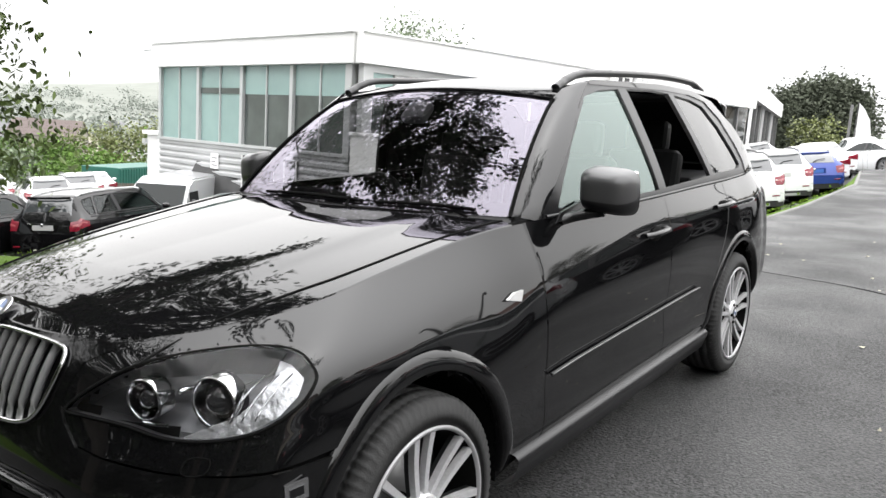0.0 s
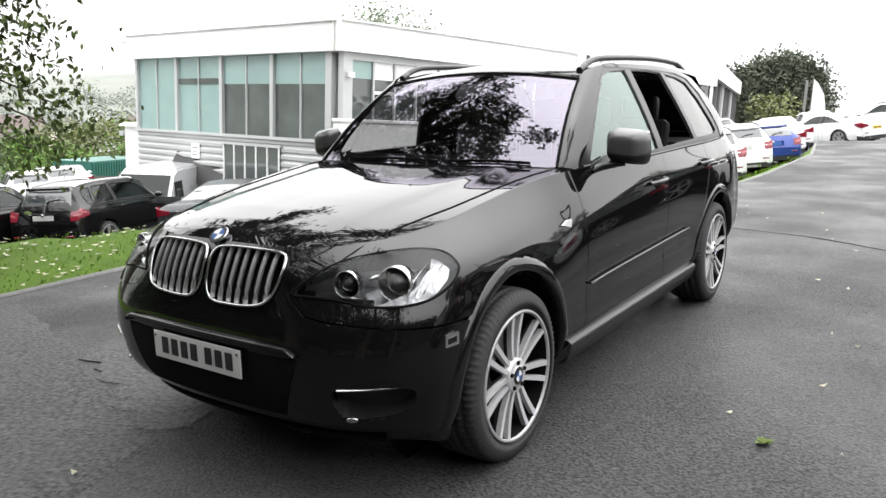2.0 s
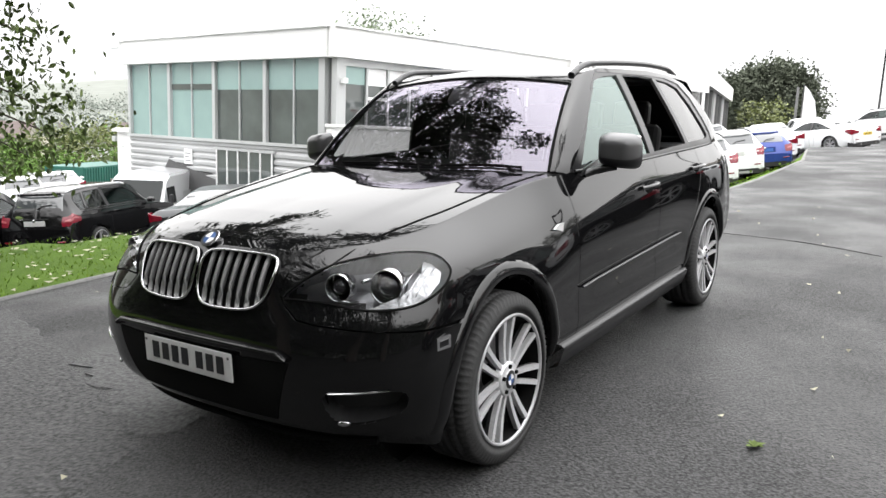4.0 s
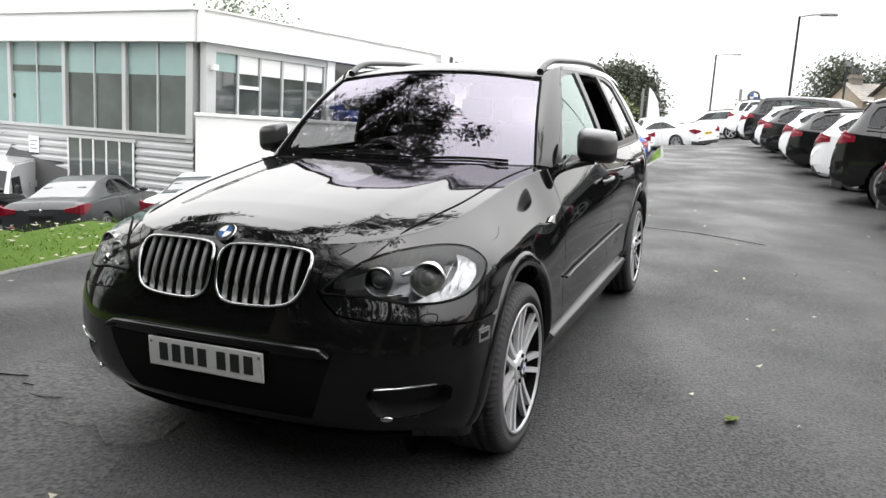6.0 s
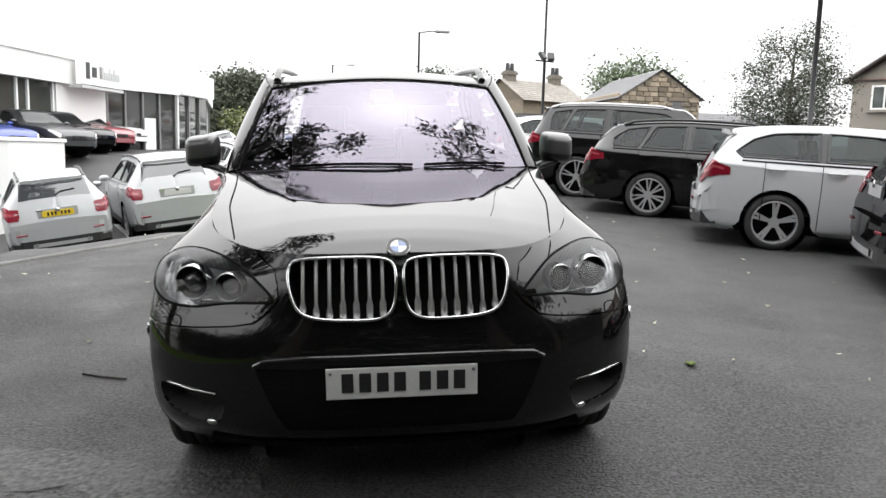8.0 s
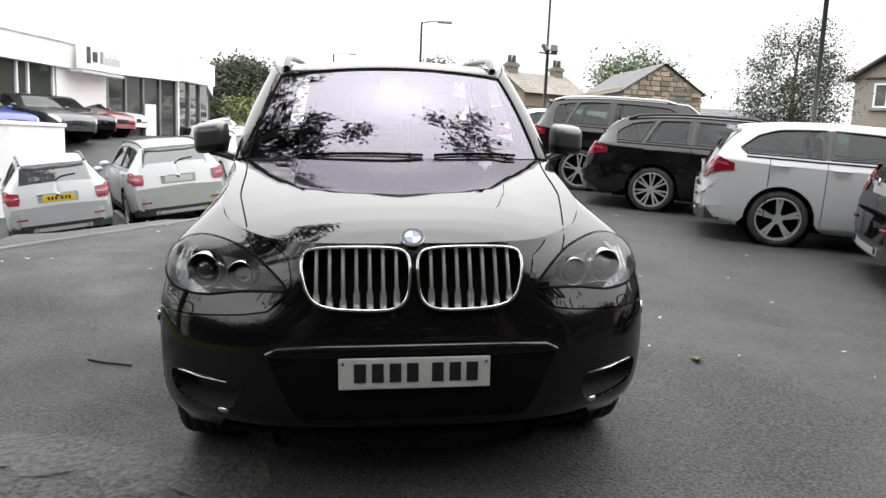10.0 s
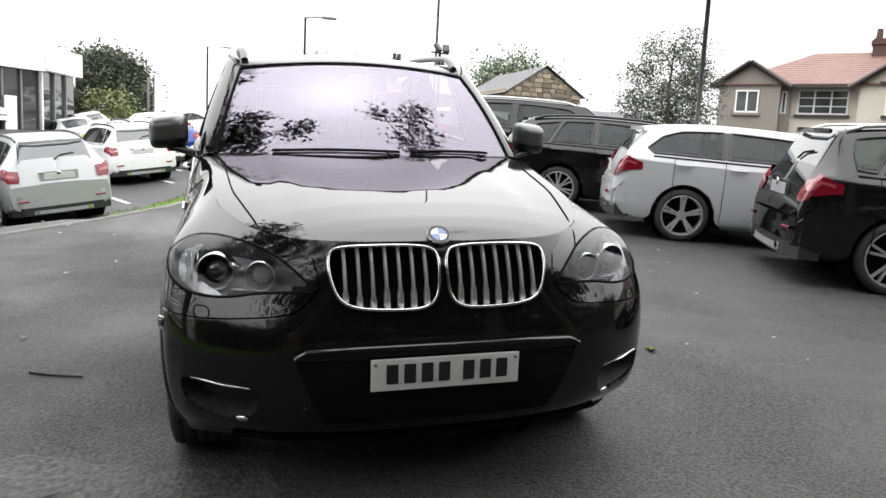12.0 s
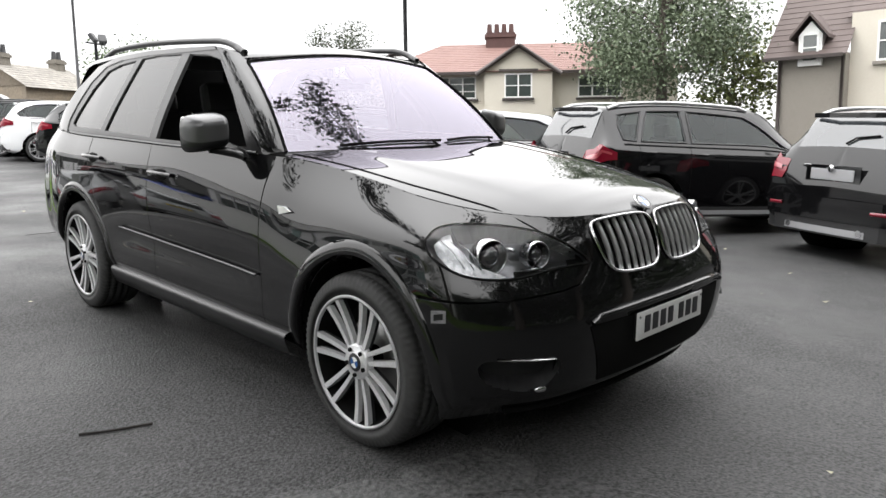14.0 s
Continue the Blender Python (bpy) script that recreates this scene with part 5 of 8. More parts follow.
# tailgate glass and headlining close the cabin
v, f = [], []
for a in np.linspace(-1, 1, 13):
    top_ = roof(np.array([[a, 1.0]]))[0]
    lo_ = np.array([.72 * a, 3.80 - .10 * a**2, 1.19])
    for k in np.linspace(0, 1, 5):
        v.append(tuple(top_ + (lo_ - top_) * k + np.array([0, .03, .02]) * 4 * k * (1 - k)))
for i in range(12):
    for j in range(4):
        f.append((i * 5 + j, i * 5 + j + 1, i * 5 + j + 6, i * 5 + j + 5))
link("tailgate_glass", mesh_of("tailgate_glass", v, f), CAR_DARK_GLASS, CAR, "dark tinted rear screen")
part("headlining", box_bm((1.20, 1.95, .03), (0, 2.35, 1.632), .01), CABIN, CAR)
part("load_cover", box_bm((1.30, .75, .03), (0, 3.30, 1.14), .01), CABIN, CAR)


# ---- parked cars: one builder for all kinds ----
# Own axes: rear axle at the origin, nose towards -y, x to the car's left, z up from the ground.
def pchip(xs, ys, x):
    xs, ys = np.asarray(xs, float), np.asarray(ys, float)
    h, d = np.diff(xs), np.diff(ys) / np.diff(xs)
    m = np.zeros(len(xs))
    for i in range(1, len(xs) - 1):
        if d[i - 1] * d[i] > 0:
            w1, w2 = 2 * h[i] + h[i - 1], h[i] + 2 * h[i - 1]
            m[i] = (w1 + w2) / (w1 / d[i - 1] + w2 / d[i])
    m[0], m[-1] = d[0], d[-1]
    i = np.clip(np.searchsorted(xs, x) - 1, 0, len(xs) - 2)
    t = (x - xs[i]) / h[i]
    return (2 * t**3 - 3 * t**2 + 1) * ys[i] + (t**3 - 2 * t**2 + t) * h[i] * m[i] + (-2 * t**3 + 3 * t**2) * ys[i + 1] + (t**3 - t**2) * h[i] * m[i + 1]


KINDS = {
    # length, width, height, wheelbase, front overhang, belt, bonnet height, roof rear from tail, boot length, wheel radius, ground clearance
    "suv": dict(L=4.48, W=1.80, H=1.55, B=2.76, F=0.84, belt=1.00, hood=1.0, tail=0.34, boot=0.0, R=0.345, low=0.24),
    "big_suv": dict(L=4.65, W=1.88, H=1.66, B=2.81, F=0.86, belt=1.08, hood=1.06, tail=0.36, boot=0.0, R=0.365, low=0.26),
    "estate": dict(L=4.62, W=1.81, H=1.43, B=2.81, F=0.80, belt=0.93, hood=0.92, tail=0.52, boot=0.0, R=0.325, low=0.19),
    "hatch": dict(L=4.33, W=1.77, H=1.43, B=2.69, F=0.78, belt=0.95, hood=0.93, tail=0.40, boot=0.0, R=0.32, low=0.19),
    "saloon": dict(L=4.75, W=1.84, H=1.44, B=2.88, F=0.82, belt=0.95, hood=0.93, tail=1.05, boot=0.50, R=0.33, low=0.18),
    "coupe": dict(L=4.67, W=1.85, H=1.38, B=2.81, F=0.80, belt=0.92, hood=0.90, tail=1.10, boot=0.42, R=0.34, low=0.16),
}
CAR_GLASS = mat("dark_side_glass", (0.012, 0.015, 0.015), 0.03, spec=0.5, ior=1.36)
LIGHT_GLASS = mat("pale_rear_glass", (0.05, 0.055, 0.06), 0.03, spec=0.5, ior=2.1)


def simple_wheel(parent, k, at, flip, face):
    r = k["R"]
    rim = r - .075
    w = thing("wheel", pose(*at, 0, 0, 180 if flip else 0))
    w.parent = parent
    key = ("wheel", r, face)
    if key not in SHARED:
        v, f = spin([(-.21, rim), (-.215, r - .04), (-.19, r - .004), (-.16, r), (-.05, r), (-.022, r - .006), (-.004, r - .04), (-.004, rim + .01), (-.012, rim)], 40)
        tyre = mesh_of("tyre", v, f)
        v, f = spin([(-.008, rim + .003), (-.004, rim - .008), (-.02, rim - .016), (-.16, rim - .02)], 40)
        n = {"five": 5, "many": 7, "star": 7, "vee": 5}[face]
        for q in range(n):
            g = 2 * math.pi * q / n
            for sg in ((-1, 1) if face in ("star", "vee", "five", "many") else (0,)):
                wd, sp = (.012, .15) if face != "five" else (.016, .11)
                m = Matrix.Rotation(g + sg * sp, 4, "X")
                m0 = Matrix.Rotation(g + sg * sp * (.35 if face != "vee" else .1), 4, "X")
                b = len(v)
                v += [tuple(m0 @ Vector((-.03, -wd, .03))), tuple(m0 @ Vector((-.03, wd, .03))), tuple(m @ Vector((-.012, wd, rim - .012))), tuple(m @ Vector((-.012, -wd, rim - .012))),
                      tuple(m0 @ Vector((-.06, -wd, .03))), tuple(m0 @ Vector((-.06, wd, .03))), tuple(m @ Vector((-.04, wd, rim - .012))), tuple(m @ Vector((-.04, -wd, rim - .012)))]
                f += [(b, b + 1, b + 2, b + 3), (b, b + 3, b + 7, b + 4), (b + 1, b + 5, b + 6, b + 2)]
        b = len(v)
        hv, hf = spin([(-.05, .062), (-.026, .058), (-.022, .0)], 20)
        v += hv
        f += [tuple(i + b for i in q) for q in hf]
        rim_me = mesh_of("rim", v, f, False)
        v, f = spin([(-.13, rim - .012), (-.12, 0)], 28)
        SHARED[key] = (tyre, rim_me, mesh_of("wheel_back", v, f))
    a, b, c = SHARED[key]
    for nm, me, mm in (("tyre", a, RUBBER), ("rim", b, PARK_ALLOY), ("wheel_back", c, GAP)):
        if not me.materials:
            me.materials.append(mm)
        new(nm, me).parent = w


SHARED = {}


def plan_band(name, plan, lo, hi, material, parent, thick=.02, label=""):
    """An upright band that follows a plan line of (x, y), with its own lower and upper edge at each point."""
    v, f = [], []
    n = len(plan)
    for i, (x, y) in enumerate(plan):
        a, b = plan[max(i - 1, 0)], plan[min(i + 1, n - 1)]
        d = Vector((b[0] - a[0], b[1] - a[1], 0)).normalized()
        o = Vector((d.y, -d.x, 0)) * thick
        v += [(x, y, lo[i]), (x + o.x, y + o.y, lo[i] + .012), (x + o.x, y + o.y, hi[i] - .012), (x, y, hi[i])]
    for i in range(n - 1):
        for j in range(3):
            f.append((i * 4 + j, i * 4 + j + 1, i * 4 + 5 + j, i * 4 + 4 + j))
        f.append((i * 4 + 3, i * 4, i * 4 + 4, i * 4 + 7))
    f += [(0, 1, 2, 3), (4 * n - 1, 4 * n - 2, 4 * n - 3, 4 * n - 4)]
    bm = bmesh.new()
    vs = [bm.verts.new(p) for p in v]
    for q in f:
        bm.faces.new([vs[i] for i in q])
    return part(name, bm, material, parent, label)


def parked_car(kind, paint, label, face="many", plate=PLATE_YELLOW, rails=False, skirt=False, group="parked cars"):
    k = KINDS[kind]
    L, W, H, hw = k["L"], k["W"], k["H"], k["W"] / 2
    nose = -(k["B"] + k["F"])
    end = nose + L
    car = thing("parked_car", None, label, "car", group)
    bt, hd = k["belt"], k["hood"]
    cowl_y, top_y = nose + 1.28, nose + 2.02
    rt = end - k["tail"] - (k["boot"] if k["boot"] else 0)
    deck = end - k["boot"] - .06 if k["boot"] else end - .13
    deck_z = bt + .12 if k["boot"] else bt + .06
    ys = [nose, nose + .10, nose + .35, cowl_y, top_y, (top_y + rt) / 2, rt, deck, end - .05, end]
    top = [.62, hd - .20, hd - .09, hd + .03, H - .03, H, H - .07, deck_z, (bt + .08) if k["boot"] else bt - .10, bt - .06 if k["boot"] else bt - .27]
    edge = [.56, hd - .24, hd - .14, bt - .02, bt, bt + .01, bt + .03, bt + .04, bt - .03, bt - .10]
    wid = [.66, .84, .95, .985, 1.0, 1.0, .99, .965, .93, .90]
    wtop = [.55, .70, .76, .80, .66, .66, .63, .70, .74, .74]
    low = [.30, .24, k["low"], k["low"], k["low"], k["low"], k["low"], k["low"] + .04, .32, .36]

    def body(ps):
        y, s = ps[:, 0], np.clip(ps[:, 1], 0, 8)
        yy = np.clip(y, nose, end)
        T, E, w, wt, lo = (pchip(ys, q, yy) for q in (top, edge, wid, wtop, low))
        w, wt = w * hw, wt * hw
        E = np.minimum(E, T - .03)
        rows_x = np.stack([w * .86, w * .965, w * .995, w, w * .985, w * .955, np.minimum(wt, w * .95), wt - .10, 0 * w])
        rows_z = np.stack([lo, lo + .06, lo + .22, lo + (E - lo) * .62, E - .07, E, T - .075 * np.clip((T - E) / .3, .3, 1), T - .018, T])
        i = np.clip(s.astype(int), 0, 7)
        f = s - i
        n = np.arange(len(y))
        out = []
        for rows in (rows_x, rows_z):
            g = lambda q: rows[np.clip(i + q, 0, 8), n]
            a, b, c, d = g(-1), g(0), g(1), g(2)
            a = np.where(i == 0, 2 * b - c, a)
            if rows is rows_x:
                d = np.where(i == 7, -g(0), d)
            else:
                d = np.where(i == 7, g(0), d)
            ten = .7
            m1, m2 = ten * .5 * (c - a), ten * .5 * (d - b)
            out.append((2 * f**3 - 3 * f**2 + 1) * b + (f**3 - 2 * f**2 + f) * m1 + (-2 * f**3 + 3 * f**2) * c + (f**3 - f**2) * m2)
        return np.c_[out[0], yy, out[1]]

    def s_at(y, z):
        q = np.linspace(0, 6, 121)
        p = body(np.c_[np.full(121, y), q])
        return float(np.interp(z, p[:, 2], q))

    def arch(yc):
        r = k["R"] + .055
        return [(yc + r * math.cos(g), s_at(yc + r * math.cos(g), k["R"] + r * math.sin(g))) for g in np.linspace(math.pi + .02, -.02, 22) if k["R"] + r * math.sin(g) > k["low"] + .02]

    # side windows, cut through the body
    A0, A1 = cowl_y + .22, top_y + .06
    mid_y = (A1 + rt) / 2 + .02
    rear_y = rt + .02 if k["boot"] else rt - .02
    back_low = (deck - .32) if not k["boot"] else deck - .42
    wins = [[(A0 + .12, 5.25), (A1 + .16, 5.86), (mid_y - .05, 5.92), (mid_y - .02, 5.22)],
            [(mid_y + .05, 5.22), (mid_y + .03, 5.92), (rt - .52, 5.90), (rt - .34, 5.22)],
            [(rt - .27, 5.22), (rt - .44, 5.90), (rear_y - .10, 5.84), (back_low + .02, 5.55), (back_low, 5.25)]]
    if kind in ("saloon", "hatch"):
        wins = [wins[0], [(mid_y + .05, 5.22), (mid_y + .03, 5.92), (rt - .38, 5.90), (rt - .16, 5.74), (rt + .02, 5.42), (rt - .06, 5.24)]]
    if kind == "coupe":
        wins = [wins[0], [(mid_y + .05, 5.22), (mid_y + .03, 5.92), (rt - .2, 5.85), (back_low - .1, 5.3)]]
    bottom = [(nose, 0)] + [(y, 0) for y in np.linspace(nose + .1, -k["B"] - .45, 3)] + arch(-k["B"]) + [(-k["B"] + .5, 0), (-.5, 0)] + arch(0) + [(end - .3, 0), (end, 0)]
    outline = bottom + [(end, 8), (nose, 8)]
    a = surface_mesh("body", body, outline, wins, .13, flip=False, lip=0)
    b = surface_mesh("body", body, outline, wins, .13, mirror=True, lip=0)
    nv = [np.array([v.co[:] for v in m.vertices]) for m in (a, b)]
    va = [*map(tuple, nv[0]), *map(tuple, nv[1])]
    fa = [tuple(p.vertices) for p in a.polygons] + [tuple(i + len(nv[0]) for i in p.vertices) for p in b.polygons]
    # tail and nose panels
    for yy in (end, nose):
        prof = body(np.c_[np.full(17, yy), np.linspace(0, 8, 17)])
        base = len(va)
        va += [tuple(p) for p in prof] + [(-p[0], p[1], p[2]) for p in prof[::-1][1:]]
        fa.append(tuple(range(base, len(va))))
    me = mesh_of("body", va, fa)
    for m in (a, b):
        bpy.data.meshes.remove(m)
    link("body", me, paint, car)
    bm = box_bm((W - .25, L - .9, .10), (0, (nose + end) / 2, k["low"] + .05))
    part("underside", bm, GAP, car)
    for yc in (0, -k["B"]):
        for sg in (1, -1):
            v, f = spin([(hw * .93, k["R"] + .05), (.45, k["R"] + .05), (.45, .02)], 24)
            link("wheel_well", mesh_of("wheel_well", [(x * sg, y + yc, z + k["R"]) for x, y, z in v], f), GAP, car)
            simple_wheel(car, k, (sg * (hw - .012), yc, k["R"]), sg < 0, face)

    def lifted(d):
        return offset(body, d)

    for s in (False, True):
        for w in wins:
            g = link("side_window", surface_mesh("side_window", lifted(-.006), w, [], .12, mirror=s, lip=0), SIDE_GLASS, car)
            g.visible_shadow = False
            dense = [(p[0] + (q[0] - p[0]) * j / 6, p[1] + (q[1] - p[1]) * j / 6) for p, q in zip(w, w[1:] + w[:1]) for j in range(6)]
            ring = offset(body, .002)(np.array(dense))
            tube_part("window_seal", [(p[0] * (-1 if s else 1), p[1], p[2]) for p in ring], .011, SATIN, car, sides=5, closed=True)
        pil = [(mid_y - .045, 5.2), (mid_y - .075, 5.93), (mid_y + .055, 5.93), (mid_y + .075, 5.2)]
        link("door_pillar", surface_mesh("door_pillar", lifted(.003), pil, [], .12, mirror=s, lip=0), SATIN, car)
        sg = -1 if s else 1
        edge_pts = [(p[0] * sg, p[1], p[2]) for p in offset(body, .005)(np.array([(y, 5.12) for y in np.linspace(A0 + .05, back_low, 16)]))]
        tube_part("window_trim", edge_pts, .010, SATIN, car, sides=5)
        for hy in (mid_y - .14, rt - .42):
            q = body(np.array([(hy, 4.35)]))[0]
            tube_part("door_handle", [((q[0] + o) * sg, hy + dy, q[2]) for dy, o in ((-.09, .002), (-.07, .03), (.07, .03), (.09, .002))], .014, paint, car, sides=6)
        for seam in (mid_y + .01, A0 + .05, rt - .30):
            pts = [(p[0] * sg, p[1], p[2]) for p in offset(body, -.001)(np.array([(seam, t) for t in np.linspace(.9, 5.1, 12)]))]
            tube_part("door_seam", pts, .005, GAP, car, sides=4)
        q = body(np.array([(A0 + .12, 5.1)]))[0]
        bm = bmesh.new()
        bmesh.ops.create_uvsphere(bm, u_segments=14, v_segments=8, radius=1, matrix=pose((q[0] + .12) * sg, q[1] + .02, q[2] + .07) @ Matrix.Diagonal((.11, .075, .065, 1)))
        part("door_mirror", bm, paint, car, smooth=True)
        if rails:
            rp = offset(body, .03)(np.array([(y, 6.55) for y in np.linspace(top_y + .12, rt - .04, 14)]))
            rp[0, 2] -= .03
            rp[-1, 2] -= .03
            tube_part("roof_rail", [(p[0] * sg, p[1], p[2]) for p in rp], .024, ALLOY if rails == "bright" else SATIN, car, sides=6)
        if skirt:
            pts = [((hw * .99) * sg, y) for y in np.linspace(-k["B"] + .45, -.45, 6)]
            plan_band("side_skirt", pts[::-sg], [k["low"] - .01] * 6, [k["low"] + .11] * 6, TRIM, car, .02)
            if rails == "bright":
                plan_band("skirt_trim", [(x * 1.02, y) for x, y in pts[::-sg]], [k["low"] + .02] * 6, [k["low"] + .07] * 6, PARK_ALLOY, car, .012)
    # screens, one across each end of the roof
    for nm, y0, y1, g in (("windscreen", cowl_y + .03, top_y - .03, CAR_GLASS), ("rear_screen", rt + .03, deck - .03, LIGHT_GLASS)):
        v, f = [], []
        n = 13
        for i in range(n):
            y = y0 + (y1 - y0) * i / (n - 1)
            p = offset(body, .005)(np.array([(y, t) for t in np.linspace(6.25, 8, 8)]))
            row = [tuple(q) for q in p] + [(-q[0], q[1], q[2]) for q in p[::-1][1:]]
            v += row
        m = 15
        for i in range(n - 1):
            for j in range(m - 1):
                f.append((i * m + j, i * m + j + 1, i * m + m + j + 1, i * m + m + j))
        link(nm, mesh_of(nm, v, f), g, car)
    # seats and dash inside
    for sg in (1, -1):
        for sy in (mid_y - .22, mid_y + .62):
            bm = box_bm((.46, .46, .20), (.36 * sg, sy - .1, bt - .42), .06, seg=2)
            box(bm, (.44, .13, .58), (.36 * sg, sy + .2, bt - .12), .05, (-14, 0, 0), 2)
            box(bm, (.25, .09, .17), (.36 * sg, sy + .30, bt + .22), .04, (-10, 0, 0), 2)
            part("seat", bm, LEATHER, car)
    part("dashboard", box_bm((W - .4, .4, .2), (0, A0 + .05, bt - .12), .05, seg=2), CABIN, car)
    part("cabin_floor", box_bm((W - .3, rt - A0 + .3, .04), (0, (A0 + rt) / 2, .42)), CABIN, car)
    # tail: lamps, plate, bumper, badge, wiper
    tw = .90 * hw
    zl = bt - .19 if not k["boot"] else bt - .16
    for sg in (1, -1):
        dy = 0 if k["boot"] else -.016
        plan = [(sg * .56 * hw, end + .006 + dy), (sg * .80 * hw, end + .004 + dy), (sg * (tw - .01), end - .012), (sg * (.945 * hw), end - .06), (sg * .972 * hw, end - .20), (sg * .985 * hw, end - .32)]
        if kind == "hatch":
            plan = plan[:4] + [(sg * .962 * hw, end - .13), (sg * .972 * hw, end - .21)]
        lo = [zl + .015, zl - .01, zl - .035, zl - .035, zl + .02, zl + .09]
        hi = [zl + .115, zl + .15, zl + .185, zl + .20, zl + .195, zl + .165]
        if k["boot"]:
            turn_ = -1 if sg > 0 else 1
            plan_band("tail_lamp", plan[::turn_], lo[::turn_], hi[::turn_], LAMP_RED, car, .016, "red rear lamp cluster")
        else:
            shape = [(end - .33, 4.05), (end - .33, 3.6), (end - .12, 3.5), (end - .05, 4.0), (end - .022, 4.8), (end - .018, 6.4), (end - .04, 6.72), (end - .09, 6.55), (end - .105, 5.4), (end - .20, 4.55)]
            link("tail_lamp", surface_mesh("tail_lamp", offset(body, .007), shape, [], .06, mirror=sg < 0, lip=0), LAMP_RED, car, "red rear lamp cluster")
            strip = [(end - .26, 3.95), (end - .26, 3.8), (end - .10, 3.95), (end - .06, 4.6), (end - .045, 5.8), (end - .06, 5.8), (end - .085, 4.7), (end - .14, 4.15)]
            link("lamp_strip", surface_mesh("lamp_strip", offset(body, .010), strip, [], .06, mirror=sg < 0, lip=0), LAMP_STRIP, car)
        # front: lamp, grille and intake on the nose
        front = [(nose + .05, 3.6), (nose + .34, 4.3), (nose + .36, 4.7), (nose + .14, 5.15), (nose + .05, 5.5), (nose + .03, 4.6)]
        link("front_lamp", surface_mesh("front_lamp", offset(body, .007), front, [], .06, mirror=sg < 0, lip=0), CLEAR_LAMP, car, "clear front lamp")
        part("front_grille", box_bm((.24, .03, .13), (sg * .14, nose - .004, .56), .02), SATIN, car)
        plan_band("bumper_reflector", [(sg * .60 * hw, end + .05), (sg * .80 * hw, end + .036)][::-sg], [.50, .505], [.535, .54], LAMP_RED, car, .01)
        bm = bmesh.new()
        cyl(bm, .035, .035, .10, (sg * .48 * hw if kind != "saloon" else sg * .55 * hw, end + .0, .315), (90, 0, 0), 14)
        part("exhaust", bm, CHROME, car)
    pb = [(-.985 * hw, end - .42), (-.98 * hw, end - .22), (-.93 * hw, end - .05), (-.72 * hw, end + .035), (-.3 * hw, end + .055), (.3 * hw, end + .055), (.72 * hw, end + .035), (.93 * hw, end - .05), (.98 * hw, end - .22), (.985 * hw, end - .42)]
    plan_band("rear_bumper", pb, [.47, .42] + [.40] * 6 + [.42, .47], [.50, .58] + [.62] * 6 + [.58, .50], paint, car, .008)
    plan_band("bumper_valance", [(x * .97, y - .01) for x, y in pb[1:-1]], [.25] * 8, [.415] * 8, TRIM, car, .016)
    if skirt:
        plan_band("bumper_guard", [(x * .75, y + .004) for x, y in pb[3:-3]], [.27] * 4, [.335] * 4, PARK_ALLOY, car, .022, "brushed silver bumper guard")
    if kind in ("suv", "big_suv", "hatch", "estate"):
        plan_band("roof_spoiler", [(-wtop[6] * hw + .05, rt + .10), (-.3 * hw, rt + .16), (.3 * hw, rt + .16), (wtop[6] * hw - .05, rt + .10)], [H - .135] * 4, [H - .085] * 4, paint, car, .03)
        p = offset(body, .02)(np.array([(deck - .04, 8.0), (deck - .08, 8.0)]))
        tube_part("rear_wiper", [(.0, p[0][1], p[0][2] + .0), (-.10, p[0][1] - .02, p[0][2] + .06), (-.34, p[0][1] - .035, p[0][2] + .085)], .011, GAP, car, sides=5)
    pz = bt - .15 if not k["boot"] else .72
    pl = thing("number_plate", pose(0, 0, 0))
    pl.parent = car
    if not k["boot"]:
        pl.matrix_basis = pose(0, -.022, 0)
    part("plate_panel", box_bm((.52, .010, .111), (0, end + .012, pz), .003), plate, pl)
    if plate in (PLATE_YELLOW,):
        for x in (-.18, -.12, -.06, .04, .10, .16):
            part("plate_bar", box_bm((.036, .003, .062), (x, end + .0185, pz), .0), INK, pl)
    part("plate_recess", box_bm((.66, .006, .17), (0, end + (.003 if k["boot"] else -.020), pz + .01), .002), paint, car)
    v, f = spin([(0, 0), (0, .038), (-.006, .036), (-.008, .0)], 20)
    m = pose(0, end + .006, bt - .09, 0, 0, -90)
    part("model_mark", box_bm((.10, .006, .030), (.30, end + .006, bt - .075), .002), CHROME, car)
    link("tail_badge", mesh_of("tail_badge", [m @ Vector(q) for q in v], f), CHROME, car)
    return car


COMPACT_BLACK = parked_car("suv", PAINT_CAR_BLACK, "black compact sport utility car with silver roof rails", "vee", GREY_PLATE, "bright", True)
COMPACT_BLACK.matrix_basis = on_road(5.42, 2.85, 65)
copy_thing(COMPACT_BLACK, on_road(6.02, -.12, 65))
HATCH_WHITE = parked_car("hatch", PAINT_WHITE, "white five-door hatchback parked nose out of the road", "star", PLATE_WHITE)
HATCH_WHITE.matrix_basis = on_road(3.72, 12.75, 65)
HATCH_PALE = parked_car("hatch", PAINT_PALE, "pale silver five-door hatchback with dark wheels", "five", PLATE_WHITE)
HATCH_PALE.matrix_basis = on_road(4.86, 5.42, 66)
TOURER = parked_car("estate", PAINT_CAR_BLACK, "black estate car with multi-spoke alloy wheels", "many", PLATE_WHITE, True)
TOURER.matrix_basis = on_road(4.38, 7.98, 65)
SUV_BLACK = parked_car("big_suv", PAINT_CAR_BLACK, "large black sport utility car in a parking row", "vee", PLATE_WHITE, "bright", True)
SUV_BLACK.matrix_basis = on_road(4.01, 10.45, 65)
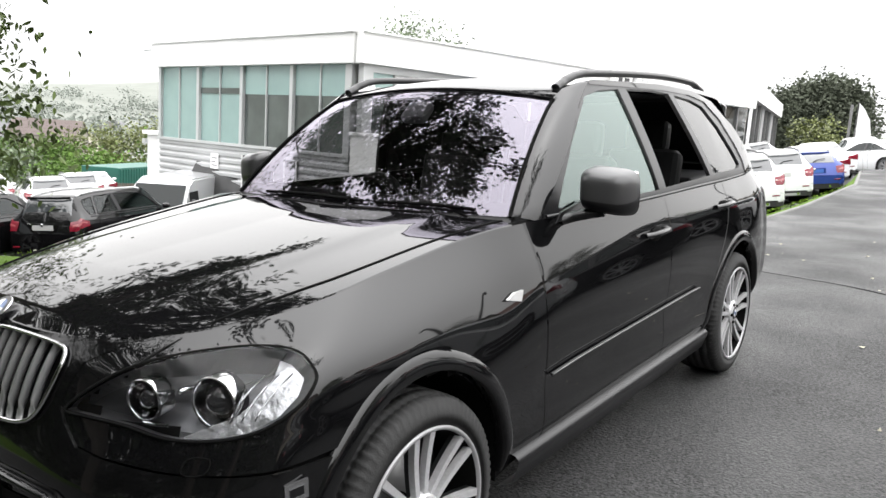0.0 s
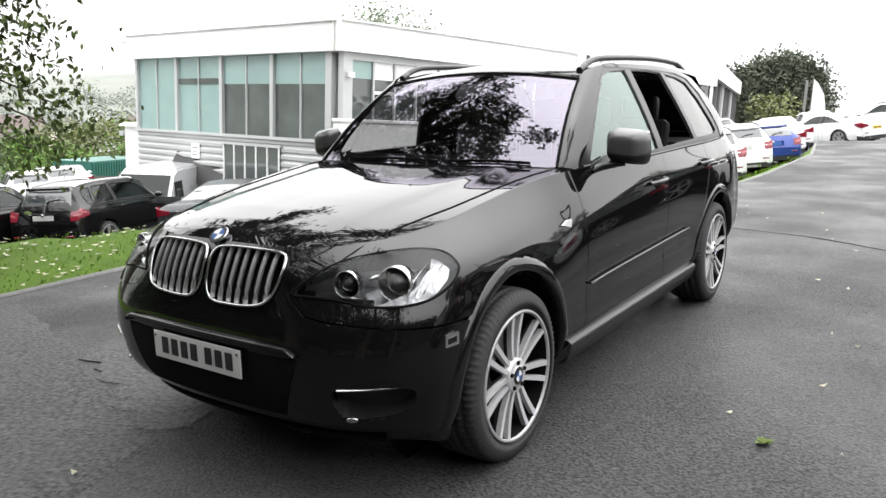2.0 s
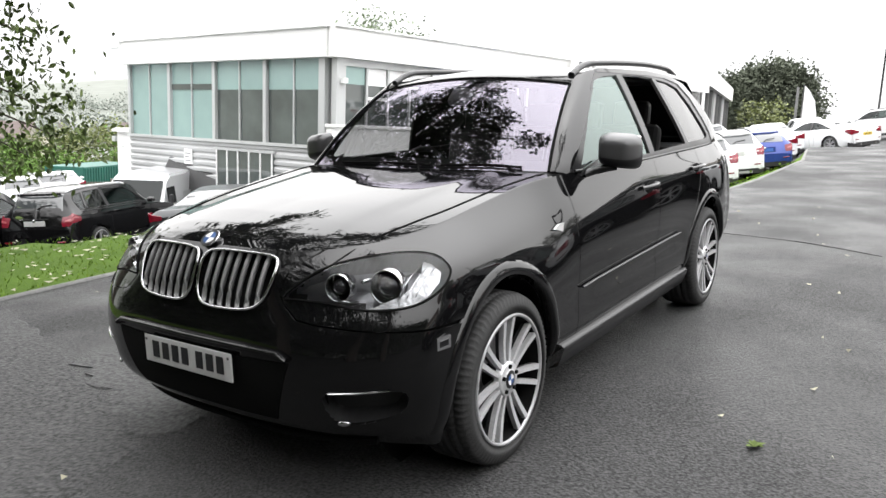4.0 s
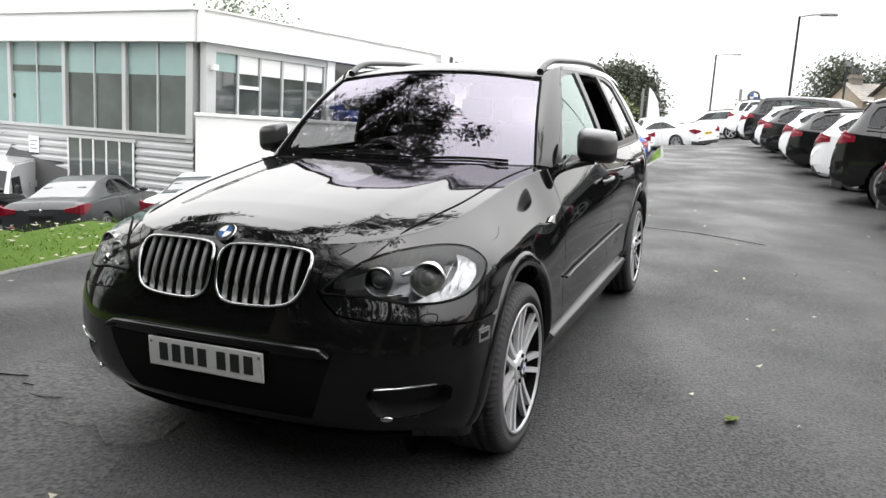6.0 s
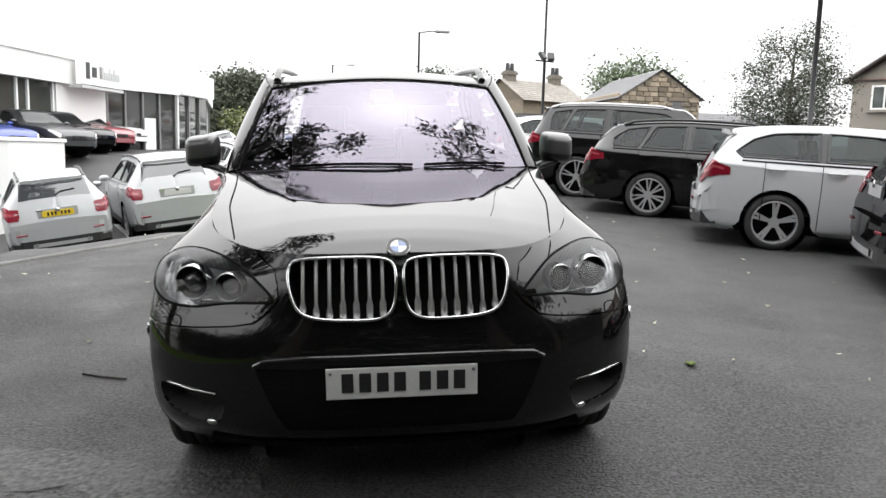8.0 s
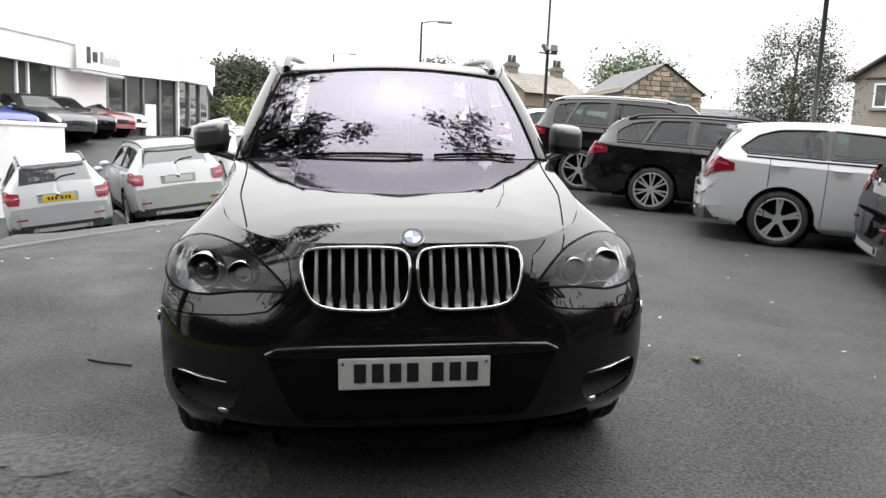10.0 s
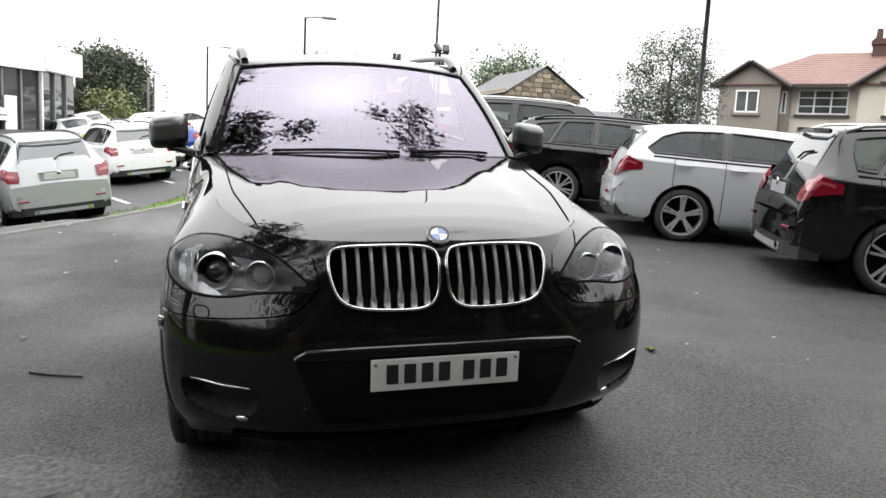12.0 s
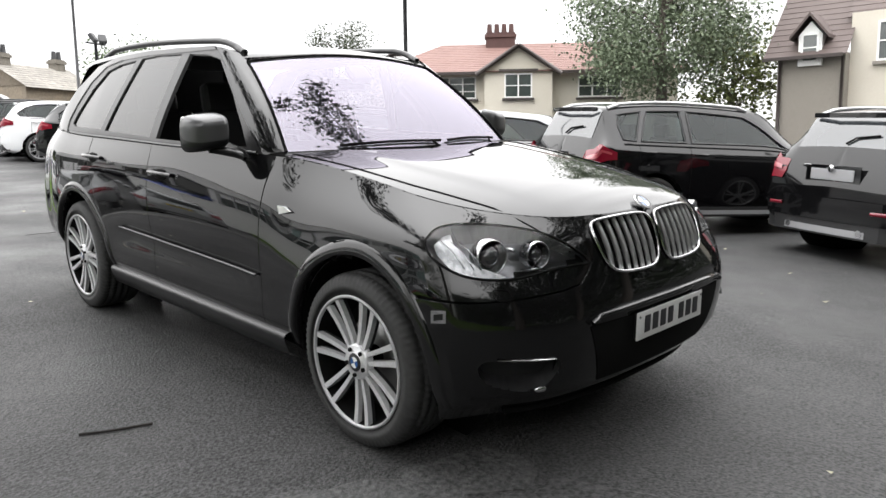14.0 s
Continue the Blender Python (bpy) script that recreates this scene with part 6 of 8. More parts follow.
for ob, x, y in ((TOURER, 3.5, 15.0), (HATCH_WHITE, 3.25, 17.3), (TOURER, 2.95, 19.6), (HATCH_WHITE, 2.65, 21.9), (SUV_BLACK, 2.4, 24.3), (HATCH_WHITE, 2.0, 27.0)):
    copy_thing(ob, on_road(x, y, 65))
SUV_WHITE = parked_car("suv", PAINT_WHITE, "white compact sport utility car in the lower car park", "vee", PLATE_WHITE, True, True)
SUV_WHITE.matrix_basis = on_lot(-3.2, 21.6, 204)
copy_thing(SUV_WHITE, on_road(1.5, 30.0, 65))
COMPACT_SILVER = parked_car("suv", PAINT_SILVER, "silver compact sport utility car with a yellow plate", "vee", PLATE_YELLOW, True, True)
COMPACT_SILVER.matrix_basis = on_lot(-5.9, 11.6, 204)
LARGE_SILVER = parked_car("big_suv", PAINT_SILVER, "silver sport utility car with chrome tailpipes in the lower car park", "vee", PLATE_WHITE, True, True)
LARGE_SILVER.matrix_basis = on_lot(-4.10, 12.85, 204)
copy_thing(SUV_WHITE, on_lot(-3.25, 18.6, 204))
ESTATE_BLUE = parked_car("estate", PAINT_BLUE, "bright blue estate car beside the grass bank", "star", mat("blue_plate_cover", (0.05, 0.13, 0.42), 0.4))
ESTATE_BLUE.matrix_basis = on_lot(-2.9, 24.2, 204)
SALOON_WHITE = parked_car("saloon", PAINT_WHITE, "white saloon car with a yellow rear plate", "star", PLATE_YELLOW)
SALOON_WHITE.matrix_basis = on_lot(-10.05, 10.6, 204)
copy_thing(SALOON_WHITE, on_lot(-3.3, 27.5, 204))
copy_thing(SALOON_WHITE, on_lot(-3.6, 31.0, 204))
COUPE = parked_car("coupe", PAINT_WHITE, "white two-door coupe standing across the car park", "star", PLATE_YELLOW)
COUPE.matrix_basis = on_lot(-1.3, 33.2, 238)
SUV_DARK = parked_car("big_suv", PAINT_CAR_BLACK, "black sport utility car with bright roof rails", "vee", PLATE_WHITE, "bright", True)
SUV_DARK.matrix_basis = on_lot(-14.4, 6.7, 204)
SALOON_DARK = parked_car("saloon", PAINT_GREY, "dark grey saloon car with a dark plate", "star", SATIN)
SALOON_DARK.matrix_basis = on_lot(-12.3, 9.0, 204)
SUV_GREY = parked_car("suv", PAINT_GREY, "grey compact sport utility car before the showroom entrance", "vee", PLATE_WHITE)
SALOON_RED = parked_car("saloon", PAINT_RED, "dark red saloon car before the showroom", "star", PLATE_WHITE)
for i, (ob, x, y, t) in enumerate(((SUV_WHITE, -26.3, 11.7, 250), (SALOON_WHITE, -24.0, 8.6, 255), (SUV_WHITE, -29.0, 14.2, 250), (SALOON_WHITE, -31.5, 16.2, 245), (SUV_WHITE, -31, 11.5, 250), (SUV_DARK, -15.5, 4.2, 204), (SUV_DARK, -14.5, 1.5, 204),
                                    (SALOON_WHITE, -6.5, 30, 204), (SUV_WHITE, -6.8, 33.5, 204), (SALOON_DARK, -7.2, 37, 204), (SALOON_WHITE, -3.0, 37, 204), (SUV_WHITE, 0.5, 41, 250), (SALOON_WHITE, 3.0, 44, 250))):
    copy_thing(ob, on_lot(x, y, t))


# ---- the dealership building ----
RENDER_WHITE = mat("white_render", (0.80, 0.80, 0.79), 0.7, grain=0.06, scale=30, patch=0.10, patch_scale=0.4, second=(0.62, 0.62, 0.60))
CLAD = mat("grey_metal_cladding", (0.46, 0.465, 0.47), 0.45, metal=0.3, grain=0.1, scale=15, patch=0.15, patch_scale=0.6)
FRAME_GREY = mat("grey_window_frame", (0.48, 0.49, 0.49), 0.45, metal=0.2)
TEAL = mat("teal_blind_glass", (0.27, 0.39, 0.37), 0.08, spec=0.6, patch=0.4, patch_scale=0.7, second=(0.19, 0.28, 0.265))
OFFICE = mat("dark_office_glass", (0.045, 0.055, 0.052), 0.04, spec=0.8, ior=1.6, patch=0.6, patch_scale=0.6, second=(0.11, 0.13, 0.125))
SHOW = mat("showroom_glass", (0.035, 0.038, 0.036), 0.04, spec=0.7, ior=1.5, patch=0.5, patch_scale=0.5, second=(0.08, 0.08, 0.075))
GREY_POST = mat("galvanised_post", (0.22, 0.22, 0.22), 0.5, metal=0.6)
DARK_POST = mat("dark_lamp_post", (0.03, 0.03, 0.032), 0.5)
C0 = Vector((-13.15, 14.4))
ZR, ZF, ZG, ZB = 4.24, 3.38, 0.70, -2.4
SHOWROOM = thing("car_showroom", None, "white flat-roofed car showroom with long glazed walls", "building")


def face_m(origin, along):
    """Own axes of a wall: x along it, y into the building, z up."""
    a = Vector((along[0], along[1], 0)).normalized()
    into = Vector((-a.y, a.x, 0))
    m = Matrix((a, into, Vector((0, 0, 1)))).transposed().to_4x4()
    m.translation = (origin[0], origin[1], 0)
    return m


def wbox(name, m, x0, x1, y0, y1, z0, z1, material, parent, bevel=0.0, label=""):
    bm = box_bm((x1 - x0, y1 - y0, z1 - z0), ((x0 + x1) / 2, (y0 + y1) / 2, (z0 + z1) / 2), bevel)
    bmesh.ops.transform(bm, matrix=m, verts=bm.verts)
    return part(name, bm, material, parent, label)


# the wall that looks over the lower car park: from its far end (x = 0) to the corner (x = 10.7)
far_end = C0 + Vector((math.cos(radians(176)), math.sin(radians(176)))) * 11.6
LW = face_m(far_end, C0 - far_end)
wbox("fascia", LW, -.25, 11.45, -.25, .1, ZF, ZR, RENDER_WHITE, SHOWROOM)
wbox("roof_edge", LW, -.32, 11.52, -.32, .05, ZR, ZR + .05, RENDER_WHITE, SHOWROOM)
wbox("inner_wall", LW, 0, 11.2, .22, .3, ZB, ZF, FRAME_GREY, SHOWROOM)
# stacked cladding boards
n = 13
for i in range(n):
    h = (ZG - ZB) / n
    v, f = [], []
    for x in (0, 11.2):
        for y, z in ((.02, 0), (-.035, .03), (-.035, h * .55), (.01, h * .80), (.015, h)):
            v.append(LW @ Vector((x, y, ZB + i * h + z)))
    f = [(j, j + 5, j + 6, j + 1) for j in range(4)]
    link("cladding_board", mesh_of("cladding_board", v, f, False), CLAD, SHOWROOM)
wbox("window_sill", LW, -.05, 11.25, -.10, .1, ZG - .08, ZG + .02, FRAME_GREY, SHOWROOM)
bays = 4
for i in range(bays):
    x0, x1 = .12 + i * 2.77, .12 + i * 2.77 + 2.57
    for j in range(2):
        a, b = x0 + j * 1.30, x0 + j * 1.30 + 1.26
        wbox("pane", LW, a, b, .06, .075, ZG, ZF, OFFICE if i >= 2 else TEAL, SHOWROOM)
        if i >= 2:
            wbox("blind", LW, a + .02, b - .02, .045, .055, ZF - .95, ZF, TEAL, SHOWROOM, label="half-drawn pale teal blind")
        elif i == 1:
            wbox("transom", LW, a, b, .03, .05, ZF - .95, ZF - .75, OFFICE, SHOWROOM)
        wbox("mullion", LW, b, b + .05, .0, .08, ZG, ZF, FRAME_GREY, SHOWROOM)
    wbox("pier", LW, x0 - .16, x0, -.06, .1, ZG, ZF, FRAME_GREY, SHOWROOM)
wbox("corner_pier", LW, 10.95, 11.22, -.08, .25, ZG - .2, ZF, FRAME_GREY, SHOWROOM)
# workshop windows below
wbox("lower_window", LW, 5.75, 8.8, -.055, .0, ZB + .9, ZG - .34, OFFICE, SHOWROOM)
for i in range(6):
    wbox("lower_mullion", LW, 5.72 + i * .602, 5.78 + i * .602, -.085, -.02, ZB + .9, ZG - .34, WHITE, SHOWROOM)
wbox("lower_head", LW, 5.62, 8.88, -.1, .02, ZG - .34, ZG - .25, FRAME_GREY, SHOWROOM)
wbox("lower_window", LW, 4.2, 5.1, -.05, .0, ZB + .8, ZB + 1.45, OFFICE, SHOWROOM)
wbox("wall_notice", LW, 3.75, 4.25, -.06, -.04, ZG - .95, ZG - .40, WHITE, SHOWROOM, label="white wall notice with grey bars")
for i in range(3):
    wbox("notice_bar", LW, 3.82, 4.17 - .1 * (i % 2), -.068, -.06, ZG - .58 - i * .13, ZG - .54 - i * .13, GREY_POST, SHOWROOM)
# lean-to at the far end with a flood lamp
wbox("lean_to", LW, -1.6, -.02, .3, 4, ZB - .4, ZG + .05, RENDER_WHITE, SHOWROOM)
wbox("lean_to_cap", LW, -1.75, .0, .15, 4.1, ZG + .05, ZG + .2, RENDER_WHITE, SHOWROOM)
wbox("wall_lamp", LW, -1.85, -1.6, .2, .4, ZG - .35, ZG - .15, FRAME_GREY, SHOWROOM)
wbox("roof_box", LW, 5.6, 5.95, 2.5, 2.9, ZR, ZR + .55, DARK_POST, SHOWROOM)
wbox("camera_arm", LW, -.95, -.25, -.2, -.14, ZR - .25, ZR - .19, FRAME_GREY, SHOWROOM)
wbox("roof_slab", LW, -.2, 11.4, 0, 12, ZR - .3, ZR - .05, RENDER_WHITE, SHOWROOM)
wbox("end_wall", LW, -.02, .2, .3, 12, ZB, ZR - .1, RENDER_WHITE, SHOWROOM)

# the wall that looks on the terrace, from the corner along the front
ang = radians(77)
RF = face_m(C0 + Vector((0, 0)), (math.cos(ang), math.sin(ang)))
wbox("fascia", RF, -.2, 13.3, -.25, .1, ZF, ZR, RENDER_WHITE, SHOWROOM)
wbox("roof_edge", RF, -.2, 13.35, -.32, .05, ZR, ZR + .05, RENDER_WHITE, SHOWROOM)
wbox("roof_slab", RF, .1, 13.2, 0, 12, ZR - .32, ZR - .07, RENDER_WHITE, SHOWROOM)
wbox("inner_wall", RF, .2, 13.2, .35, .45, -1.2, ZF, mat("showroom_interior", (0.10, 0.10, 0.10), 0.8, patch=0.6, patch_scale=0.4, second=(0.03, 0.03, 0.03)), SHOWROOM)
wbox("frame_head", RF, .25, 5.1, -.04, .1, ZF - .22, ZF, FRAME_GREY, SHOWROOM)
for i, (a, b) in enumerate(((.35, 1.15), (1.22, 2.0), (2.08, 2.9), (2.98, 3.9), (3.97, 4.75))):
    wbox("pane", RF, a, b, .06, .075, -.1, ZF - .22, OFFICE, SHOWROOM)
    wbox("blind", RF, a + .02, b - .02, .045, .055, ZF - .75, ZF - .22, WHITE if i else TEAL, SHOWROOM)
    wbox("mullion", RF, b, b + .07, -.02, .08, -.1, ZF - .22, FRAME_GREY, SHOWROOM)
wbox("door_transom", RF, 1.22, 2.0, .0, .05, ZF - 1.2, ZF - 1.1, WHITE, SHOWROOM)
wbox("pier", RF, 4.85, 5.2, -.08, .2, -.3, ZF, RENDER_WHITE, SHOWROOM)
for a, b in ((5.25, 7.0), (7.1, 8.2), (8.3, 8.75), (8.85, 10.05)):
    wbox("pane", RF, a, b, .06, .075, -.3, ZF, SHOW, SHOWROOM)
    wbox("mullion", RF, b, b + .08, -.02, .10, -.3, ZF, WHITE, SHOWROOM)
    wbox("window_lettering", RF, a + .25, min(a + 1.1, b - .1), .045, .055, 1.72, 1.80, FRAME_GREY, SHOWROOM)
    wbox("window_lettering", RF, a + .25, min(a + .9, b - .1), .045, .055, 1.50, 1.56, FRAME_GREY, SHOWROOM)
wbox("white_panel", RF, 10.2, 13.25, -.05, .2, -.2, ZF, RENDER_WHITE, SHOWROOM)
wbox("corner_pier", RF, .0, .34, -.07, .2, -.1, ZF, FRAME_GREY, SHOWROOM)
wbox("wall_lamp", RF, .12, .26, -.3, -.1, ZF - .75, ZF - .6, WHITE, SHOWROOM)
# roof sign: drawn as plain shapes
SIGN = thing("roof_sign", None, "white showroom sign box with dark plain shapes", "sign")
wbox("sign_box", RF, 10.75, 13.2, -.75, -.45, ZF + .02, ZF + 1.0, RENDER_WHITE, SIGN)
wbox("sign_rail", RF, 10.6, 13.3, -.78, -.28, ZF - .12, ZF - .02, FRAME_GREY, SIGN)
for a, b, z0, z1 in ((10.9, 11.12, .22, .8), (11.27, 11.55, .3, .66)):
    wbox("sign_mark", RF, a, b, -.77, -.75, ZF + z0, ZF + z1, DARK_POST, SIGN)
for i in range(9):
    wbox("sign_bar", RF, 11.75 + i * .15, 11.86 + i * .15, -.77, -.75, ZF + .28, ZF + (.72 if i in (0, 1, 4, 6) else .55), mat("sign_grey", (.2, .2, .2), .5) if i == 0 else FRAME_GREY, SIGN)

# second block of the showroom, beyond the entrance
P2 = C0 + Vector((math.cos(ang), math.sin(ang))) * 13.2
ZT = 4.45
W2 = face_m((P2.x + .1, P2.y), (.62, .78))
wbox("entrance_fascia", W2, 0, 3.4, -.1, .4, ZT - 1.0, ZT + .1, RENDER_WHITE, SHOWROOM)
wbox("entrance_glass", W2, .1, 3.4, .25, .3, .4, ZT - 1.0, SHOW, SHOWROOM)
for x in (.1, .9, 1.7, 2.5, 3.3):
    wbox("mullion", W2, x, x + .08, .15, .3, .4, ZT - 1.0, GREY_POST, SHOWROOM)
wbox("entrance_banner", W2, 1.75, 2.25, .05, .12, .5, 2.4, WHITE, SHOWROOM)
Q2 = Vector((P2.x + .1 + 3.4 * .62, P2.y + 3.4 * .78))
W3 = face_m(Q2, (.20, .98))
wbox("fascia", W3, 0, 3.3, -.2, .4, ZT - .95, ZT, RENDER_WHITE, SHOWROOM)
wbox("entrance_glass", W3, .1, 3.3, .2, .25, .3, ZT - .9, SHOW, SHOWROOM)
for i in range(3):
    wbox("mullion", W3, .1 + i * 1.1, .2 + i * 1.1, .1, .25, .3, ZT - .9, GREY_POST if i % 3 else WHITE, SHOWROOM)
wbox("block_body", W3, 0, 3.3, .3, 8, -.5, ZT - .05, RENDER_WHITE, SHOWROOM)

# rear block of the showroom, set back further along the terrace
W4 = face_m((-9.6, 42.0), (-3.1, 19.0))
wbox("fascia", W4, 0, 19.2, -.15, .4, 4.45, 5.45, RENDER_WHITE, SHOWROOM)
wbox("block_body", W4, .1, 19.1, .35, 8, .5, 5.40, RENDER_WHITE, SHOWROOM)
wbox("block_glass", W4, .2, 19.0, .2, .25, 1.2, 4.45, SHOW, SHOWROOM)
for i in range(9):
    wbox("mullion", W4, .2 + i * 2.33, .34 + i * 2.33, .08, .25, 1.2, 4.45, WHITE if i % 3 == 0 else GREY_POST, SHOWROOM)

# ---- terrace wall ----
TW = thing("terrace_wall", None, "white rendered terrace wall with a coping", "wall")
A, B_, C_ = Vector((-13.0, 13.9)), Vector((-10.6, 15.1)), Vector((-8.78, 16.0))
for p, q in ((A, B_), (B_, C_)):
    m = face_m(p, q - p)
    d = (q - p).length
    wbox("wall_panel", m, -.02, d + .02, 0, .22, -1.2, 1.30, RENDER_WHITE, TW)
    wbox("coping", m, -.05, d + .05, -.05, .27, 1.30, 1.40, RENDER_WHITE, TW, .015)
m = face_m(C_, Vector((.05, 1)))
wbox("wall_panel", m, .02, 3.1, 0, .22, -1.2, 1.30, RENDER_WHITE, TW)
wbox("coping", m, .02, 3.15, -.05, .27, 1.305, 1.405, RENDER_WHITE, TW, .015)
bm = bmesh.new()
cyl(bm, .05, .05, .02, (-11.3, 14.72, .62), (90, 0, 0), 12)
part("wall_vent", bm, DARK_POST, TW)
tagged(TW, kind="structure")

# cars on the terrace, noses towards the road
def on_terrace(x, y, t, along=3.7):
    """The pose of a car whose nose stands at (x, y), turned by t degrees."""
    x, y = x - along * math.sin(radians(t)), y + along * math.cos(radians(t))
    return pose(x, y, float(ground_z(np.array([x]), np.array([y]))[0]), 0, 0, t)


for ob, x, y, t in ((ESTATE_BLUE, -9.9, 19.3, 60), (SALOON_DARK, -8.95, 21.2, 62), (TOURER, -8.95, 23.4, 62), (SALOON_RED, -9.0, 25.6, 63), (SALOON_WHITE, -9.2, 28.0, 64)):
    if ob is SALOON_RED:
        ob.matrix_basis = on_terrace(x, y, t)
    else:
        copy_thing(ob, on_terrace(x, y, t))
copy_thing(SALOON_DARK, on_terrace(-8.4, 32.5, 60))
SUV_GREY.matrix_basis = on_terrace(-9.6, 35.0, 192, 0)


# ---- posts, lamps and signs ----
def street_lamp(x, y, h, arm, turn, z0=None, r=.045):
    z = float(ground_z(np.array([x]), np.array([y]))[0]) if z0 is None else z0
    t = thing("street_lamp", pose(x, y, z, 0, 0, turn), "tall thin grey street lamp with a short arm", "lamp", "street lamps")
    tube_part("pole", [(0, 0, 0), (0, 0, h * .3), (0, 0, h)], r, DARK_POST, t, sides=10, taper=[1.3, 1, .8])
    if arm:
        tube_part("arm", [(0, 0, h - .02), (arm * .5, 0, h + .06), (arm, 0, h + .08)], .04, GREY_POST, t, sides=8)
        part("lantern", box_bm((.75, .26, .13), (arm + .3, 0, h + .07), .05, seg=2), GREY_POST, t)
    return t


def flood_post(x, y, h, turn, heads=2, z0=None, extra=0.0):
    z = float(ground_z(np.array([x]), np.array([y]))[0]) if z0 is None else z0
    t = thing("floodlight_post", pose(x, y, z, 0, 0, turn), "dark post carrying two square floodlights", "lamp", "floodlight posts")
    tube_part("pole", [(0, 0, 0), (0, 0, h)], .042, DARK_POST, t, sides=10)
    if heads > 1:
        tube_part("crossbar", [(-.32, 0, h - .03), (.32, 0, h - .03)], .025, DARK_POST, t, sides=6)
    for k in range(heads):
        xx = (-.25 + .5 * k) if heads > 1 else 0
        part("floodlight", box_bm((.21, .12, .26), (xx * .6, -.10, h + .10), .03, (-35, 0, 25 - 50 * k), 2), DARK_POST, t)
    return t


flood_post(5.3, 19.2, 3.08, 20)
flood_post(4.45, 30.0, 2.95, 0, 1)
flood_post(7.75, 9.25, 4.65, 50)
street_lamp(6.45, 24.0, 13.0, 0, 0)
street_lamp(2.7, 36.0, 7.45 - float(ground_z(np.array([2.7]), np.array([36.0]))[0]), .9, 0, r=.065)
street_lamp(-3.3, 76.2, 7.3, 1.6, 0, r=.10)
PYLON = thing("sign_pylon", pose(.6, 69.2, 2.0, 0, 0, -6), "tall white sign pylon with a round emblem", "sign")
part("pylon_board", box_bm((2.0, .35, 4.7), (.1, 0, 2.4), .05), RENDER_WHITE, PYLON)
part("pylon_frame", box_bm((.18, .40, 4.4), (-1.05, 0, 2.2), .02), GREY_POST, PYLON)
for nm, r0, r1, mm, yy in (("emblem_ring", .0, .52, DARK_POST, -.19), ("emblem_field", 0, .34, WHITE, -.20)):
    v, f = spin([(0, r0 + .001), (0, r1), (.02, r1)], 28)
    mm4 = pose(.1, yy, 3.75, 0, 0, 90)
    link(nm, mesh_of(nm, [mm4 @ Vector(q) for q in v], f), mm, PYLON)
for k in (1, 3):
    pts = [(0, 0)] + [(.33 * math.cos(a), .33 * math.sin(a)) for a in np.linspace(k * math.pi / 2, (k + 1) * math.pi / 2, 8)]
    link("emblem_quarter", mesh_of("emblem_quarter", [(.1 + a, -.21, 3.75 + b) for a, b in pts], [tuple(range(len(pts)))], False), BADGE_BLUE, PYLON)
# flag by the lane
FLAG = thing("banner_flag", pose(-6.0, 52.0, 0.6), "white feather flag on a grey pole", "flag")
tube_part("flag_pole", [(0, 0, 0), (0, 0, 4.6)], .04, GREY_POST, FLAG, sides=8)
v, f = prism([(.05, 1.3), (.75, 1.2), (.95, 2.4), (.75, 3.5), (.35, 4.2), (.05, 4.5)], .015)
link("flag_cloth", mesh_of("flag_cloth", v, f, False), WHITE, FLAG)
part("flag_board", box_bm((.16, .08, 4.4), (-.35, 0, 2.2), .01), GREY_POST, FLAG)

# van, container, fence in the lower yard
VAN = thing("delivery_van", pose(-20.6, 13.4, -2.7, 0, 0, 38), "white high-roofed delivery van with faint side lettering", "van")
bm = bmesh.new()
prof = [(-2.6, .45), (-2.65, 1.0), (-2.3, 1.25), (-1.75, 2.05), (-1.3, 2.22), (2.6, 2.25), (2.68, 2.0), (2.68, .45)]
vs = [[bm.verts.new((sx * .95 if z < 1.3 else sx * .86, y, z)) for y, z in prof] for sx in (1, -1)]
for i in range(len(prof)):
    j = (i + 1) % len(prof)
    bm.faces.new((vs[0][i], vs[0][j], vs[1][j], vs[1][i]))
bm.faces.new(vs[0])
bm.faces.new(vs[1][::-1])
bmesh.ops.bevel(bm, geom=bm.edges[:], offset=.06, segments=2, affect="EDGES")
part("body", bm, PAINT_WHITE, VAN)
part("windscreen", box_bm((1.6, .02, .92), (0, -2.07, 1.66), .0, (-34, 0, 0)), CAR_GLASS, VAN)
for sg in (1, -1):
    part("cab_window", box_bm((.02, .85, .55), (sg * .925, -1.35, 1.55), .0, (0, -8 * sg, 0)), CAR_GLASS, VAN)
    part("side_lettering", box_bm((.012, 1.3, .20), (sg * .965, .6, 1.45), .0, (0, -5 * sg, 0)), FRAME_GREY, VAN)
    part("door_mirror", box_bm((.12, .16, .34), (sg * 1.06, -1.85, 1.45), .03), DARK_POST, VAN)
    for y in (-1.7, 1.7):
        bm = bmesh.new()
        cyl(bm, .33, .33, .2, (sg * .86, y, .33), (0, 90, 0), 24)
        part("wheel", bm, RUBBER, VAN)
CONT = thing("storage_container", pose(-41.0, 23.4, -4.1, 0, 0, 118), "dark green ribbed steel storage container", "container")
GREEN_STEEL = mat("green_steel", (0.01, 0.10, 0.075), 0.5, grain=0.2, scale=8, patch=0.2, patch_scale=1)
part("body", box_bm((6.1, 2.4, 2.5), (0, 0, 1.25), .03), GREEN_STEEL, CONT)
for i in range(22):
    part("rib", box_bm((.12, .06, 2.3), (-2.9 + i * .277, -1.22, 1.25), .01), GREEN_STEEL, CONT)
FENCE = thing("timber_fence", pose(-31.6, 17.8, -3.05, 0, 0, 61), "weathered grey timber fence with close boards", "fence")
